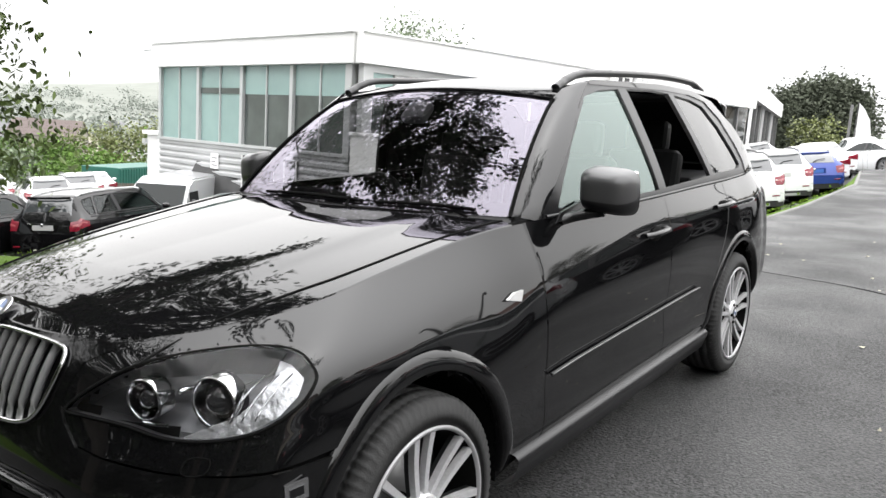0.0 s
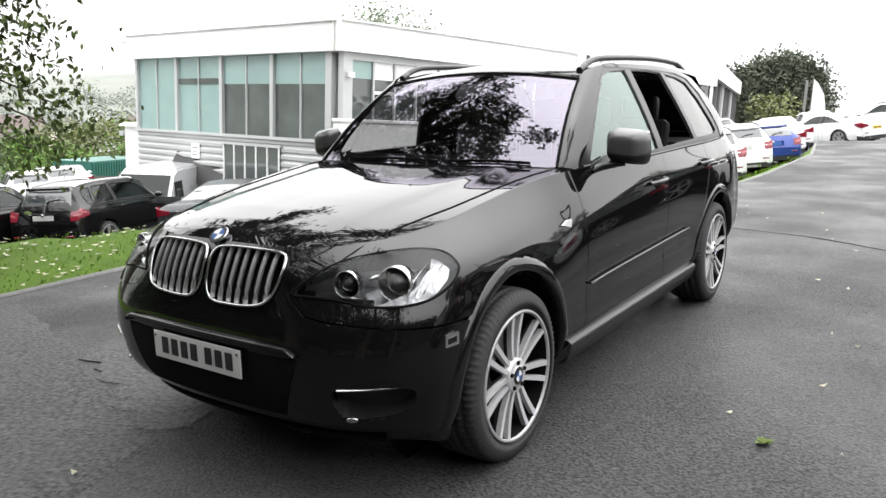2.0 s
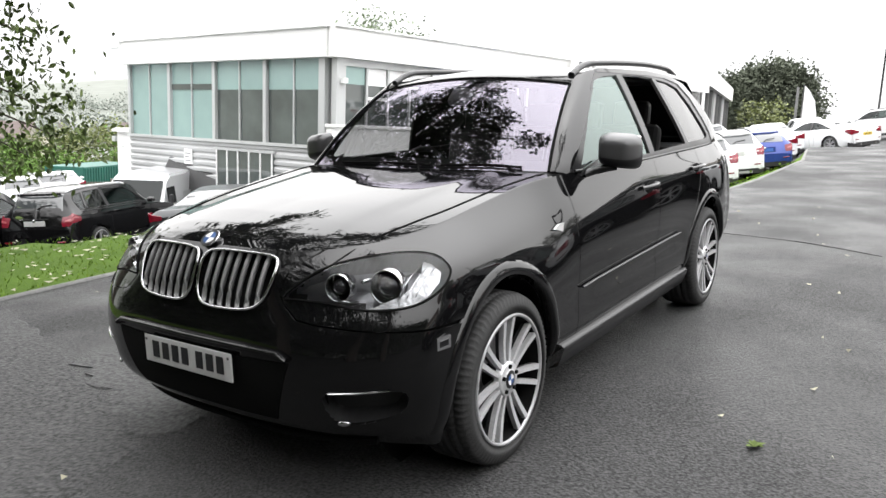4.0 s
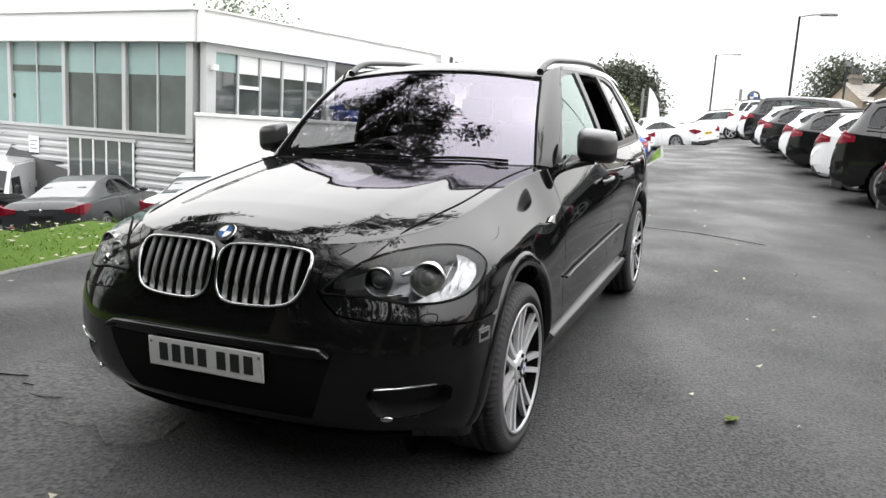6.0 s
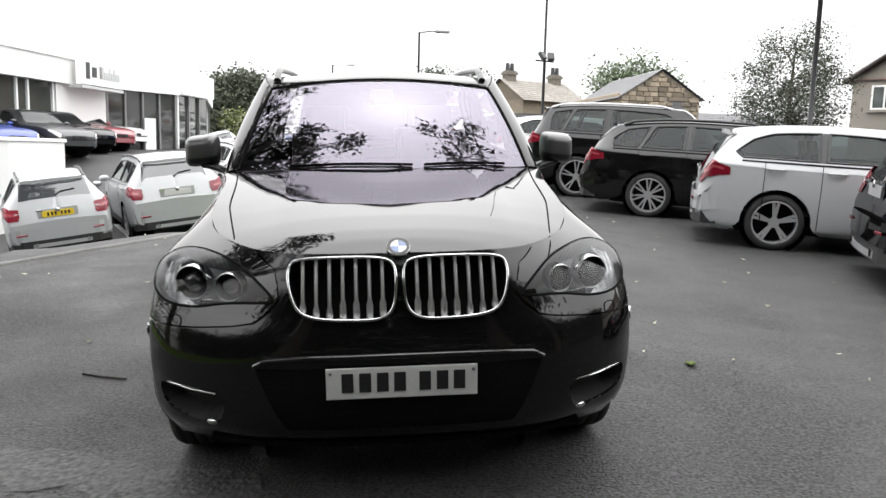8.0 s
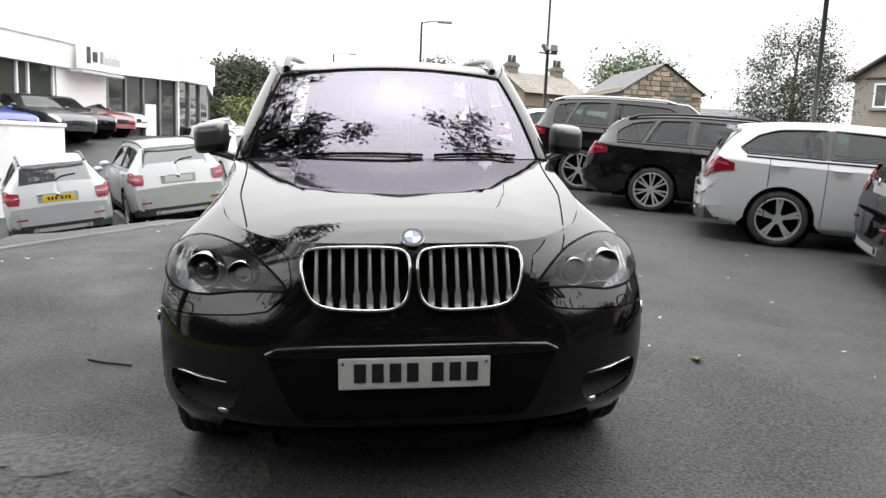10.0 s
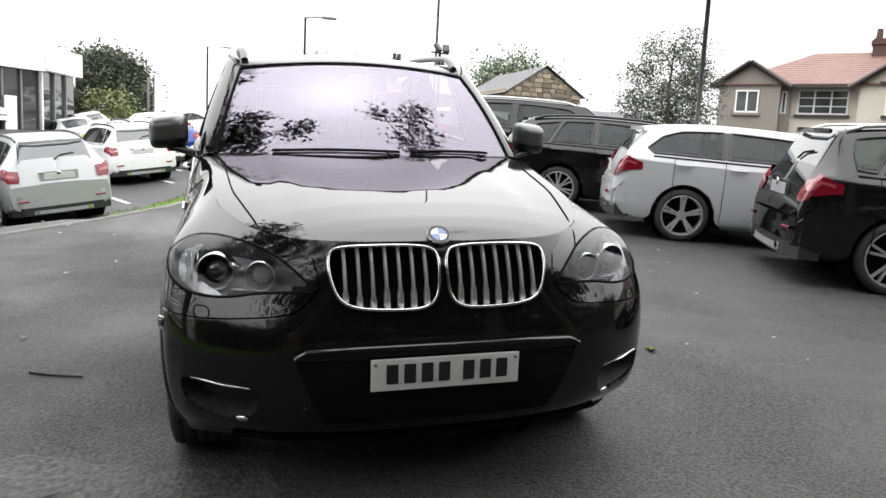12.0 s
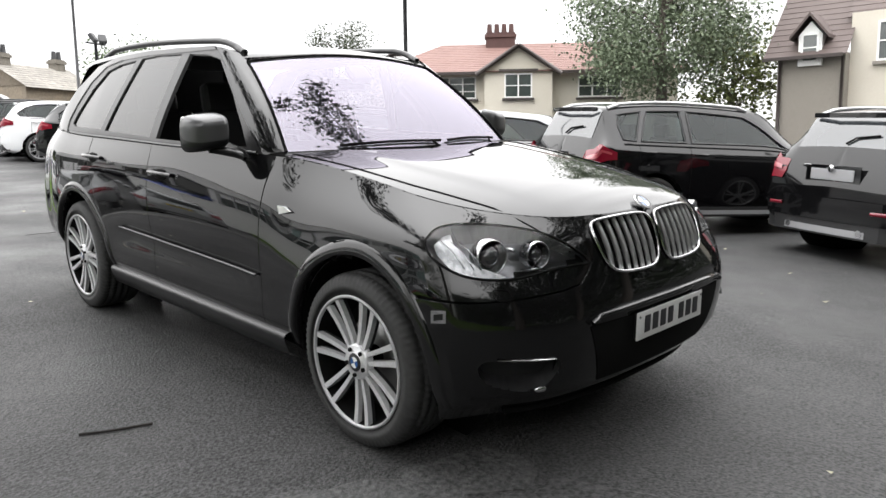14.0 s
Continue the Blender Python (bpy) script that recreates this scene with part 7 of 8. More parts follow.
FWOOD = mat("weathered_fence_wood", (0.13, 0.11, 0.09), 0.8, grain=0.5, scale=12, stretch=(1, 1, .1))
for i in range(26):
    part("board", box_bm((.17, .025, 1.25), (-2.4 + i * .185, 0, .62), .004), FWOOD, FENCE)
for i in range(4):
    part("post", box_bm((.1, .1, 1.4), (-2.4 + i * 1.55, .07, .7), .01), FWOOD, FENCE)


# ---- houses across the lane ----
STONE = mat("yellow_grey_stone", (0.33, 0.275, 0.20), 0.85, each=0.55, grain=0.5, scale=9, second=(0.18, 0.15, 0.12), bump=0.6, bump_scale=25, island=0.0, patch=0.4, patch_scale=1.0)
MORTAR_GREY = mat("sooty_stone", (0.17, 0.155, 0.13), 0.9, grain=0.5, scale=9, second=(0.09, 0.08, 0.07))
MORTAR = mat("lime_mortar", (0.30, 0.27, 0.22), 0.9, grain=0.4, scale=25)
SLATE = mat("grey_slate", (0.12, 0.12, 0.125), 0.6, grain=0.4, scale=6, patch=0.3, patch_scale=0.8, second=(0.07, 0.07, 0.075))
STONE_SLATE = mat("mossy_stone_slate", (0.26, 0.245, 0.215), 0.85, grain=0.6, scale=5, patch=0.5, patch_scale=0.9, second=(0.12, 0.11, 0.10))
REDTILE = mat("red_clay_tile", (0.20, 0.118, 0.102), 0.75, grain=0.4, scale=5, patch=0.4, patch_scale=0.7, second=(0.15, 0.08, 0.068))
BROWNTILE = mat("brown_concrete_tile", (0.10, 0.078, 0.072), 0.75, grain=0.3, scale=6, patch=0.3, patch_scale=1.0, second=(0.085, 0.06, 0.055))
CREAM = mat("cream_render", (0.62, 0.58, 0.50), 0.85, grain=0.15, scale=20, patch=0.2, patch_scale=0.6, second=(0.5, 0.45, 0.36))
PEBBLE = mat("buff_pebbledash", (0.30, 0.275, 0.24), 0.9, grain=0.5, scale=70, bump=0.6, bump_scale=90)
BRICK = mat("red_brick", (0.075, 0.042, 0.038), 0.85, grain=0.5, scale=14, second=(0.10, 0.05, 0.045))
TIMBER = mat("dark_bargeboard", (0.045, 0.035, 0.032), 0.6)
UPVC = mat("white_window_frame", (0.8, 0.8, 0.78), 0.4)


def roof_slope(name, a, b, c, d, rows, material, parent, lap=.016, split=True):
    """A tiled slope: a, b along the eave, c, d along the ridge above b, a; rows of overlapping courses."""
    a, b, c, d = (Vector(p) for p in (a, b, c, d))
    n = (b - a).cross(d - a)
    if n.length < 1e-6:
        n = (b - a).cross(c - a)
    n.normalize()
    if n.z < 0:
        n = -n
    if split:
        slope = thing(name, pose(0, 0, 0))
        slope.parent = parent
    v, f = [], []
    for i in range(rows):
        lo, hi = i / rows, (i + 1) / rows
        p0, p1 = a.lerp(d, lo), b.lerp(c, lo)
        q0, q1 = a.lerp(d, hi), b.lerp(c, hi)
        k = len(v)
        v += [p0, p1, p0 + n * lap, p1 + n * lap, q1 + n * .004, q0 + n * .004]
        f += [(k, k + 1, k + 3, k + 2), (k + 2, k + 3, k + 4, k + 5)]
        if split:
            link("tile_course", mesh_of("tile_course", v, f, False), material, slope)
            v, f = [], []
    if split:
        return slope
    return link(name, mesh_of(name, v, f, False), material, parent)


def window(parent, m, x, z, w, h, bars=(1, 1), frame=.06, sill=True, head=None):
    g = thing("window", pose(0, 0, 0))
    g.parent = parent
    wbox("glass_pane", m, x - w / 2, x + w / 2, -.005, .02, z, z + h, OFFICE, g)
    for a, b, c, d in ((x - w / 2, x + w / 2, z, z + frame), (x - w / 2, x + w / 2, z + h - frame, z + h), (x - w / 2, x - w / 2 + frame, z + frame, z + h - frame), (x + w / 2 - frame, x + w / 2, z + frame, z + h - frame)):
        wbox("frame", m, a, b, -.04, .0, c, d, UPVC, g)
    for i in range(1, bars[0]):
        xx = x - w / 2 + w * i / bars[0]
        wbox("glazing_bar", m, xx - .03, xx + .03, -.035, .0, z + frame, z + h - frame, UPVC, g)
    for i in range(1, bars[1]):
        zz = z + h * i / bars[1]
        wbox("glazing_bar", m, x - w / 2 + frame, x + w / 2 - frame, -.03, .0, zz - .02, zz + .02, UPVC, g)
    if sill:
        wbox("sill", m, x - w / 2 - .08, x + w / 2 + .08, -.12, .02, z - .1, z - .01, TIMBER if head else PEBBLE, g)
    return g


def chimney(parent, m, x, y, z, w, d, h, pots, material=BRICK):
    c = thing("chimney", pose(0, 0, 0))
    c.parent = parent
    wbox("chimney_body", m, x - w / 2, x + w / 2, y - d / 2, y + d / 2, z, z + h, material, c)
    wbox("chimney_cap", m, x - w / 2 - .06, x + w / 2 + .06, y - d / 2 - .06, y + d / 2 + .06, z + h - .22, z + h - .08, material, c)
    for i in range(pots):
        p = m @ Vector((x - w / 2 + w * (i + .5) / pots, y, z + h + .2))
        bm = bmesh.new()
        cyl(bm, .13, .10, .42, p, (0, 0, 0), 10)
        part("chimney_pot", bm, material if material is BRICK else DARK_POST, c)


# stone barn with a gable end
BARN = thing("stone_barn", None, "old coursed-stone barn with a grey slate roof", "building")
GM = face_m((11.22, 29.2), (1, .03))
bw, be, bp, bd = 3.75, 4.02, 5.20, 6.2
b0 = 0.8
bm = bmesh.new()
v, f = prism([(0, b0), (bw, b0), (bw, be), (bw / 2, bp), (0, be)], bd)
link("wall", mesh_of("wall", [GM @ Vector(p) for p in v], f, False), MORTAR, BARN)
bm.free()
rnd = random.Random(3)
z = 2.3
stone_mesh = {}
made = 0
while z < bp - .1:
    h = rnd.uniform(.15, .23)
    top = z + h
    k = 1 if top <= be else max(0, (bp - top) / (bp - be))
    x0, x1 = bw / 2 - bw / 2 * k + .02, bw / 2 + bw / 2 * k - .02
    x = x0
    while x < x1 - .1 and made < 290:
        w = min(rnd.uniform(.24, .55), x1 - x)
        if not (bw * .62 < x + w / 2 < bw * .62 + .75 and 3.08 < z < 3.95):
            ob = wbox("stone", GM, x + .012, x + w - .012, -.05 - rnd.uniform(0, .02), .02, z + .012, top - .012, STONE, BARN, .02)
            made += 1
        x += w
    z = top
wbox("shutter", GM, bw * .62 + .05, bw * .62 + .70, -.03, .0, 3.12, 3.88, SLATE, BARN)
wbox("lintel", GM, bw * .62 - .08, bw * .62 + .85, -.06, .01, 3.88, 4.05, STONE, BARN)
e = .18
roof_slope("roof_slope", GM @ Vector((-e, bd, be - .1)), GM @ Vector((-e, -e, be - .1)), GM @ Vector((bw / 2, -e, bp + .06)), GM @ Vector((bw / 2, bd, bp + .06)), 14, SLATE, BARN)
roof_slope("roof_slope", GM @ Vector((bw + e, -e, be - .1)), GM @ Vector((bw + e, bd, be - .1)), GM @ Vector((bw / 2, bd, bp + .06)), GM @ Vector((bw / 2, -e, bp + .06)), 14, SLATE, BARN)
# long side, built of longer courses
SM = face_m((GM @ Vector((0, bd, 0))).to_2d(), ((GM @ Vector((0, 0, 0))) - (GM @ Vector((0, bd, 0)))).to_2d())
for i in range(9):
    wbox("stone_course", SM, .02, bd - .02, -.04, .01, 2.3 + i * .21 + .01, 2.3 + i * .21 + .20, STONE, BARN, .02)
# lower slate roof beside the barn
LOW = thing("slate_outbuilding", None, "low outbuilding with a long grey slate roof", "building")
LM = face_m((15.5, 29.6), (1, -.05))
v, f = prism([(0, .2), (4.2, .2), (4.2, 2.5), (0, 2.5)], 4)
link("wall", mesh_of("wall", [LM @ Vector(p) for p in v], f, False), MORTAR, LOW)
roof_slope("roof_slope", LM @ Vector((-.2, -.3, 2.4)), LM @ Vector((4.5, -.3, 2.4)), LM @ Vector((4.5, 2.2, 3.55)), LM @ Vector((-.2, 2.2, 3.55)), 12, SLATE, LOW)
# old stone houses further off
for (hx, hy, hw, hd, he, hp, turn) in ((8.3, 36, 4.2, 4.0, 4.3, 5.4, 25), (6.6, 44, 5, 4.5, 4.3, 5.3, 20)):
    HO = thing("stone_house", None, "weathered stone cottage with chimneys", "building", "stone cottages")
    HM = face_m((hx, hy), (math.cos(radians(turn)), math.sin(radians(turn))))
    v, f = prism([(0, 0), (hw, 0), (hw, he), (hw, he), (0, he)], hd)
    link("wall", mesh_of("wall", [HM @ Vector(p) for p in v], [q for q in f], False), STONE, HO)
    for x in (0, hw):
        v, f = [HM @ Vector((x, 0, he - .05)), HM @ Vector((x, hd, he - .05)), HM @ Vector((x, hd / 2, hp))], [(0, 1, 2)]
        link("gable", mesh_of("gable", v, f, False), STONE, HO)
    roof_slope("roof_slope", HM @ Vector((-.2, -.3, he - .12)), HM @ Vector((hw + .2, -.3, he - .12)), HM @ Vector((hw + .2, hd / 2, hp + .05)), HM @ Vector((-.2, hd / 2, hp + .05)), 10, STONE_SLATE, HO)
    roof_slope("roof_slope", HM @ Vector((hw + .2, hd + .3, he - .12)), HM @ Vector((-.2, hd + .3, he - .12)), HM @ Vector((-.2, hd / 2, hp + .05)), HM @ Vector((hw + .2, hd / 2, hp + .05)), 10, STONE_SLATE, HO)
    chimney(HO, HM, .5, hd / 2, hp - .6, .6, .5, 1.1, 2, MORTAR_GREY)
    chimney(HO, HM, hw - .5, hd / 2, hp - .6, .6, .5, 1.1, 2, MORTAR_GREY)

# small pale house far down the lane
FAR = thing("lane_house", None, "small pale rendered house with a grey roof", "house")
HM = face_m((7.3, 80), (1, -.05))
v, f = prism([(0, 1.8), (4.4, 1.8), (4.4, 4.3), (0, 4.3)], 4)
link("wall", mesh_of("wall", [HM @ Vector(p) for p in v], f, False), CREAM, FAR)
roof_slope("roof_slope", HM @ Vector((-.3, -.3, 4.2)), HM @ Vector((4.7, -.3, 4.2)), HM @ Vector((4.2, 2, 5.5)), HM @ Vector((.2, 2, 5.5)), 8, SLATE, FAR)
window(FAR, HM, 1.1, 3.0, .8, .9, (2, 1))
window(FAR, HM, 3.2, 3.0, .8, .9, (2, 1))

# bungalow with a red tiled hipped roof
BUNG = thing("red_roofed_bungalow", None, "cream rendered bungalow with a red tiled hipped roof", "house")
BM = face_m((17.5, 21.9), (.66, -.75))
zg, ze, zr = 0.9, 4.30, 5.8
wbox("wall", BM, 0, 2.2, .6, 6, zg, ze, PEBBLE, BUNG)
wbox("wall", BM, 2.2, 12.5, .8, 6, zg, ze, CREAM, BUNG)
v, f = prism([(4.5, zg), (7.3, zg), (7.3, ze), (5.9, ze + .95), (4.5, ze)], 2)
link("gable_bay", mesh_of("gable_bay", [BM @ Vector((a, b + .25, c)) for a, b, c in v], f, False), CREAM, BUNG)
roof_slope("roof_slope", BM @ Vector((-.4, .1, ze - .05)), BM @ Vector((12.9, .1, ze - .05)), BM @ Vector((10.2, 3.4, zr)), BM @ Vector((2.6, 3.4, zr)), 16, REDTILE, BUNG)
roof_slope("roof_slope", BM @ Vector((-.4, 6.5, ze - .05)), BM @ Vector((-.4, .1, ze - .05)), BM @ Vector((2.6, 3.4, zr)), BM @ Vector((2.6, 3.4, zr)), 16, REDTILE, BUNG)
roof_slope("roof_slope", BM @ Vector((12.9, .1, ze - .05)), BM @ Vector((12.9, 6.5, ze - .05)), BM @ Vector((10.2, 3.4, zr)), BM @ Vector((10.2, 3.4, zr)), 16, REDTILE, BUNG)
roof_slope("porch_slope", BM @ Vector((4.2, .0, ze - .12)), BM @ Vector((5.9, .0, ze + 1.0)), BM @ Vector((5.9, 2.6, ze + 1.0)), BM @ Vector((4.2, 1.6, ze - .12)), 4, REDTILE, BUNG)
roof_slope("porch_slope", BM @ Vector((5.9, .0, ze + 1.0)), BM @ Vector((7.6, .0, ze - .12)), BM @ Vector((7.6, 1.6, ze - .12)), BM @ Vector((5.9, 2.6, ze + 1.0)), 4, REDTILE, BUNG)
roof_slope("porch_slope", BM @ Vector((-.6, -.0, ze - .1)), BM @ Vector((.8, -.0, ze + .8)), BM @ Vector((.8, 2.2, ze + .8)), BM @ Vector((-.6, 1.6, ze - .1)), 4, REDTILE, BUNG)
roof_slope("porch_slope", BM @ Vector((.8, -.0, ze + .8)), BM @ Vector((2.3, -.0, ze - .1)), BM @ Vector((2.3, 1.6, ze - .1)), BM @ Vector((.8, 2.2, ze + .8)), 4, REDTILE, BUNG)
v, f = prism([(-.3, zg), (1.9, zg), (1.9, ze), (.8, ze + .72), (-.3, ze)], 1.4)
link("gable_bay", mesh_of("gable_bay", [BM @ Vector((a, b + .2, c)) for a, b, c in v], f, False), PEBBLE, BUNG)
for (x0, z0), (x1, z1) in (((4.15, ze - .16), (5.9, ze + 1.0)), ((5.9, ze + 1.0), (7.65, ze - .16)), ((-.6, ze - .12), (.8, ze + .8)), ((.8, ze + .8), (2.3, ze - .12))):
    tube_part("bargeboard", [BM @ Vector((x0, -.02, z0)), BM @ Vector((x1, -.02, z1))], .09, TIMBER, BUNG, sides=4)
wbox("gutter", BM, 2.2, 4.3, .02, .14, ze - .14, ze - .02, TIMBER, BUNG)
wbox("gutter", BM, 7.5, 12.9, .02, .14, ze - .14, ze - .02, TIMBER, BUNG)
chimney(BUNG, BM, 5.2, 3.3, zr - .75, 1.3, .8, 1.2, 4)
FM = BM @ pose(0, .8, 0)
GB = BM @ pose(0, .25, 0)
PB = BM @ pose(0, .2, 0)
window(BUNG, PB, .75, 3.22, .85, .85, (2, 1))
window(BUNG, BM @ pose(0, .6, 0), 2.0, 3.22, .2, .85, (1, 1), sill=False)
window(BUNG, FM, 3.3, 3.22, 1.7, .92, (3, 3), head=True)
window(BUNG, GB, 5.9, 3.2, 1.15, 1.0, (2, 2), head=True)
wbox("window_hood", GB, 5.1, 6.7, -.16, 0, 4.26, 4.36, TIMBER, BUNG)
window(BUNG, FM, 9.3, 3.22, 1.8, .92, (3, 2), head=True)
# steep brown-tiled house with a dormer
BROWN = thing("brown_roofed_house", None, "buff house with a steep brown tiled roof and white dormer", "house")
DM = face_m((20.9, 7.0), (.07, -.997))
zg, ze, zr = 0.4, 3.85, 7.6
wbox("wall", DM, 0, 1.9, .4, 7, zg, ze, PEBBLE, BROWN)
wbox("wall", DM, 1.9, 12, .9, 7, zg, ze + 1.15, CREAM, BROWN)
roof_slope("roof_slope", DM @ Vector((-.35, .1, ze - .08)), DM @ Vector((2.0, .1, ze - .08)), DM @ Vector((2.0, 4.0, zr)), DM @ Vector((-.35, 4.0, zr)), 20, BROWNTILE, BROWN)
roof_slope("roof_slope", DM @ Vector((1.75, 1.0, ze + 1.05)), DM @ Vector((12, 1.0, ze + 1.05)), DM @ Vector((12, 4.05, zr + .02)), DM @ Vector((1.75, 4.05, zr + .02)), 15, BROWNTILE, BROWN)
v, f = prism([(.62, ze - .35), (1.28, ze - .35), (1.28, ze + .55), (.95, ze + .95), (.62, ze + .55)], 1.2)
link("dormer", mesh_of("dormer", [DM @ Vector((a, b + .25, c)) for a, b, c in v], f, False), UPVC, BROWN)
window(BROWN, DM @ pose(0, .25, 0), .95, ze - .25, .5, .85, (1, 2), sill=False)
for a, b in (((.40, ze + .42), (.95, ze + 1.1)), ((.95, ze + 1.1), (1.5, ze + .42))):
    v = [DM @ Vector((a[0], .05, a[1])), DM @ Vector((b[0], .05, b[1])), DM @ Vector((b[0], 1.6, b[1])), DM @ Vector((a[0], 1.6, a[1])), DM @ Vector((a[0], .05, a[1] + .1)), DM @ Vector((b[0], .05, b[1] + .1)), DM @ Vector((b[0], 1.6, b[1] + .1)), DM @ Vector((a[0], 1.6, a[1] + .1))]
    link("dormer_roof", mesh_of("dormer_roof", v, [(0, 1, 5, 4), (4, 5, 6, 7), (0, 4, 7, 3), (1, 2, 6, 5)], False), BROWNTILE, BROWN)
window(BROWN, DM @ pose(0, .9, 0), 3.2, ze - .3, 1.2, 1.15, (2, 2))
for x in (.1, 1.85):
    tube_part("downpipe", [DM @ Vector((x, .3, ze - .1)), DM @ Vector((x, .3, zg))], .045, TIMBER, BROWN, sides=6)
wbox("gutter", DM, -.35, 1.9, .0, .1, ze - .16, ze - .06, TIMBER, BROWN)


# ---- trees ----
LEAF_GREEN = mat("green_leaves", (0.085, 0.15, 0.030), 0.7, spec=0.2, island=0.35)
LEAF_OLIVE = mat("olive_leaves", (0.075, 0.105, 0.030), 0.6, spec=0.3, island=0.6)
LEAF_DARK = mat("dark_leaves", (0.042, 0.060, 0.030), 0.7, spec=0.2, island=0.35)
LEAF_GREY = mat("grey_green_leaves", (0.125, 0.16, 0.095), 0.6, island=0.3)
LEAF_YELLOW = mat("yellow_green_leaves", (0.125, 0.145, 0.045), 0.6, island=0.3)
LEAF_FAR = mat("far_dark_leaves", (0.075, 0.085, 0.062), 0.8, spec=0.15, island=0.3)
# pale grey-green carries the distance haze in the leaf colour
LEAF_HAZE = mat("haze_paled_leaves", (0.17, 0.19, 0.165), 0.8, island=0.2)
BARK = mat("grey_bark", (0.10, 0.085, 0.07), 0.85, grain=0.5, scale=12, bump=0.5, bump_scale=20)


def leaf_mesh(name, centres, size, rng, droop=0.0, oval=False):
    """Single leaves as folded diamonds at the given places."""
    n = len(centres)
    a = rng.uniform(0, 2 * np.pi, n)
    tilt = rng.normal(0.2 + droop, .5, n)
    d = np.c_[np.cos(a) * np.cos(tilt), np.sin(a) * np.cos(tilt), -np.sin(tilt)]
    side = np.cross(d, rng.normal(0, 1, (n, 3)))
    side /= np.linalg.norm(side, axis=1, keepdims=True)
    s = (size * rng.uniform(.65, 1.3, n))[:, None]
    c = centres
    up = np.cross(side, d)
    v = np.stack([c - d * s * .5, c + side * s * .30 + up * s * .08, c + d * s * .55, c - side * s * .30 + up * s * .08], 1).reshape(-1, 3)
    if oval:
        o = np.stack([c + d * s * a + side * s * b + up * s * .25 * abs(b) for a, b in ((-.5, 0), (-.28, .19), (.05, .25), (.32, .14), (.6, 0), (.32, -.14), (.05, -.25), (-.28, -.19))], 1)
        k = np.arange(n)[:, None] * 8
        return mesh_of(name, o.reshape(-1, 3), np.concatenate([k + (0, 1, 2, 3, 4), k + (0, 4, 5, 6, 7)]).tolist(), False)
    me = bpy.data.meshes.new(name)
    me.vertices.add(4 * n)
    me.vertices.foreach_set("co", v.ravel())
    idx = np.arange(4 * n).reshape(n, 4)
    tri = np.concatenate([idx[:, [0, 1, 2]], idx[:, [0, 2, 3]]], 1).reshape(-1)
    me.loops.add(6 * n)
    me.loops.foreach_set("vertex_index", tri)
    me.polygons.add(2 * n)
    me.polygons.foreach_set("loop_start", np.arange(0, 6 * n, 3))
    me.update(calc_edges=True)
    return me


def tree(x, y, h, r, leaves, size, material, label, seed, base=.25, z=None, limbs=9, droop=0.0, clump=.5, squash=.8, name="tree", group="", boughs=(), tuft=(90, .26), oval=False):
    rng = np.random.default_rng(seed)
    z = float(ground_z(np.array([x]), np.array([y]))[0]) if z is None else z
    t = thing(name, pose(x, y, z), label, "tree", group)
    trunk = [(0, 0, -.1), (.05 * r * .2, .02, h * .25), (-.05 * r * .3, .03, h * .55), (.02, -.03, h * .9)]
    tube_part("trunk", trunk, h * .020, BARK, t, sides=10, taper=[1.5, 1.0, .6, .15])
    ends = []
    for i in range(limbs):
        g = i * 2.4 + rng.uniform(-.3, .3)
        z0 = h * rng.uniform(base, .75)
        reach = r * rng.uniform(.55, 1.0) * math.sqrt(max(.15, 1 - ((z0 / h - .5) / .6) ** 2))
        p0 = np.array([0, 0, z0])
        p2 = np.array([math.cos(g) * reach, math.sin(g) * reach, z0 + h * rng.uniform(.05, .22) - droop * reach * .5])
        p1 = (p0 + p2) / 2 + (0, 0, h * .06)
        tube_part("limb", [p0, (p0 + p1) / 2 + (0, 0, .03 * h), p1, p2], h * .008, BARK, t, sides=6, taper=[1, .8, .55, .15])
        ends += [p1, p2, (p1 + p2) / 2, p2 * (.8, .8, 1) + (0, 0, .08 * h)]
    ends = np.array(ends)
    # clumps round the limbs' ends and over an uneven crown
    k = max(24, leaves // 110)
    zc = h * (base + 1.0) / 2
    dirs = rng.normal(0, 1, (k, 3))
    dirs /= np.linalg.norm(dirs, axis=1, keepdims=True)
    shell = dirs * (r, r, (h * (1 - base) / 2) * squash / .8) * rng.uniform(.45, 1.0, (k, 1)) ** .6 + (0, 0, zc)
    pick = np.concatenate([shell, ends[rng.integers(0, len(ends), k // 2)]])
    which = rng.integers(0, len(pick), leaves)
    c = pick[which] + rng.normal(0, 1, (leaves, 3)) * (clump, clump, clump * .7)
    if droop:
        c[:, 2] -= droop * np.abs(rng.normal(0, .6, leaves))
    c[:, 2] = np.maximum(c[:, 2], h * base * .5)
    for q in boughs:
        p2 = np.array(q) - (x, y, z)
        p0 = np.array([0, 0, max(h * .25, min(h * .8, p2[2] - .12 * np.hypot(p2[0], p2[1]) + .6))])
        p1 = (p0 + p2) / 2 + (0, 0, .45)
        tube_part("limb", [p0, (p0 + p1) / 2 + (0, 0, .2), p1, p2], h * .006, BARK, t, sides=6, taper=[1, .8, .55, .15])
        c = np.concatenate([c, p2 + rng.normal(0, 1, (tuft[0], 3)) * (tuft[1], tuft[1], tuft[1] * .9), (p1 + p2) / 2 + rng.normal(0, 1, (30, 3)) * (.3, .3, .2)])
    link("crown", leaf_mesh("crown", c, size, rng, droop, oval), material, t)
    return t


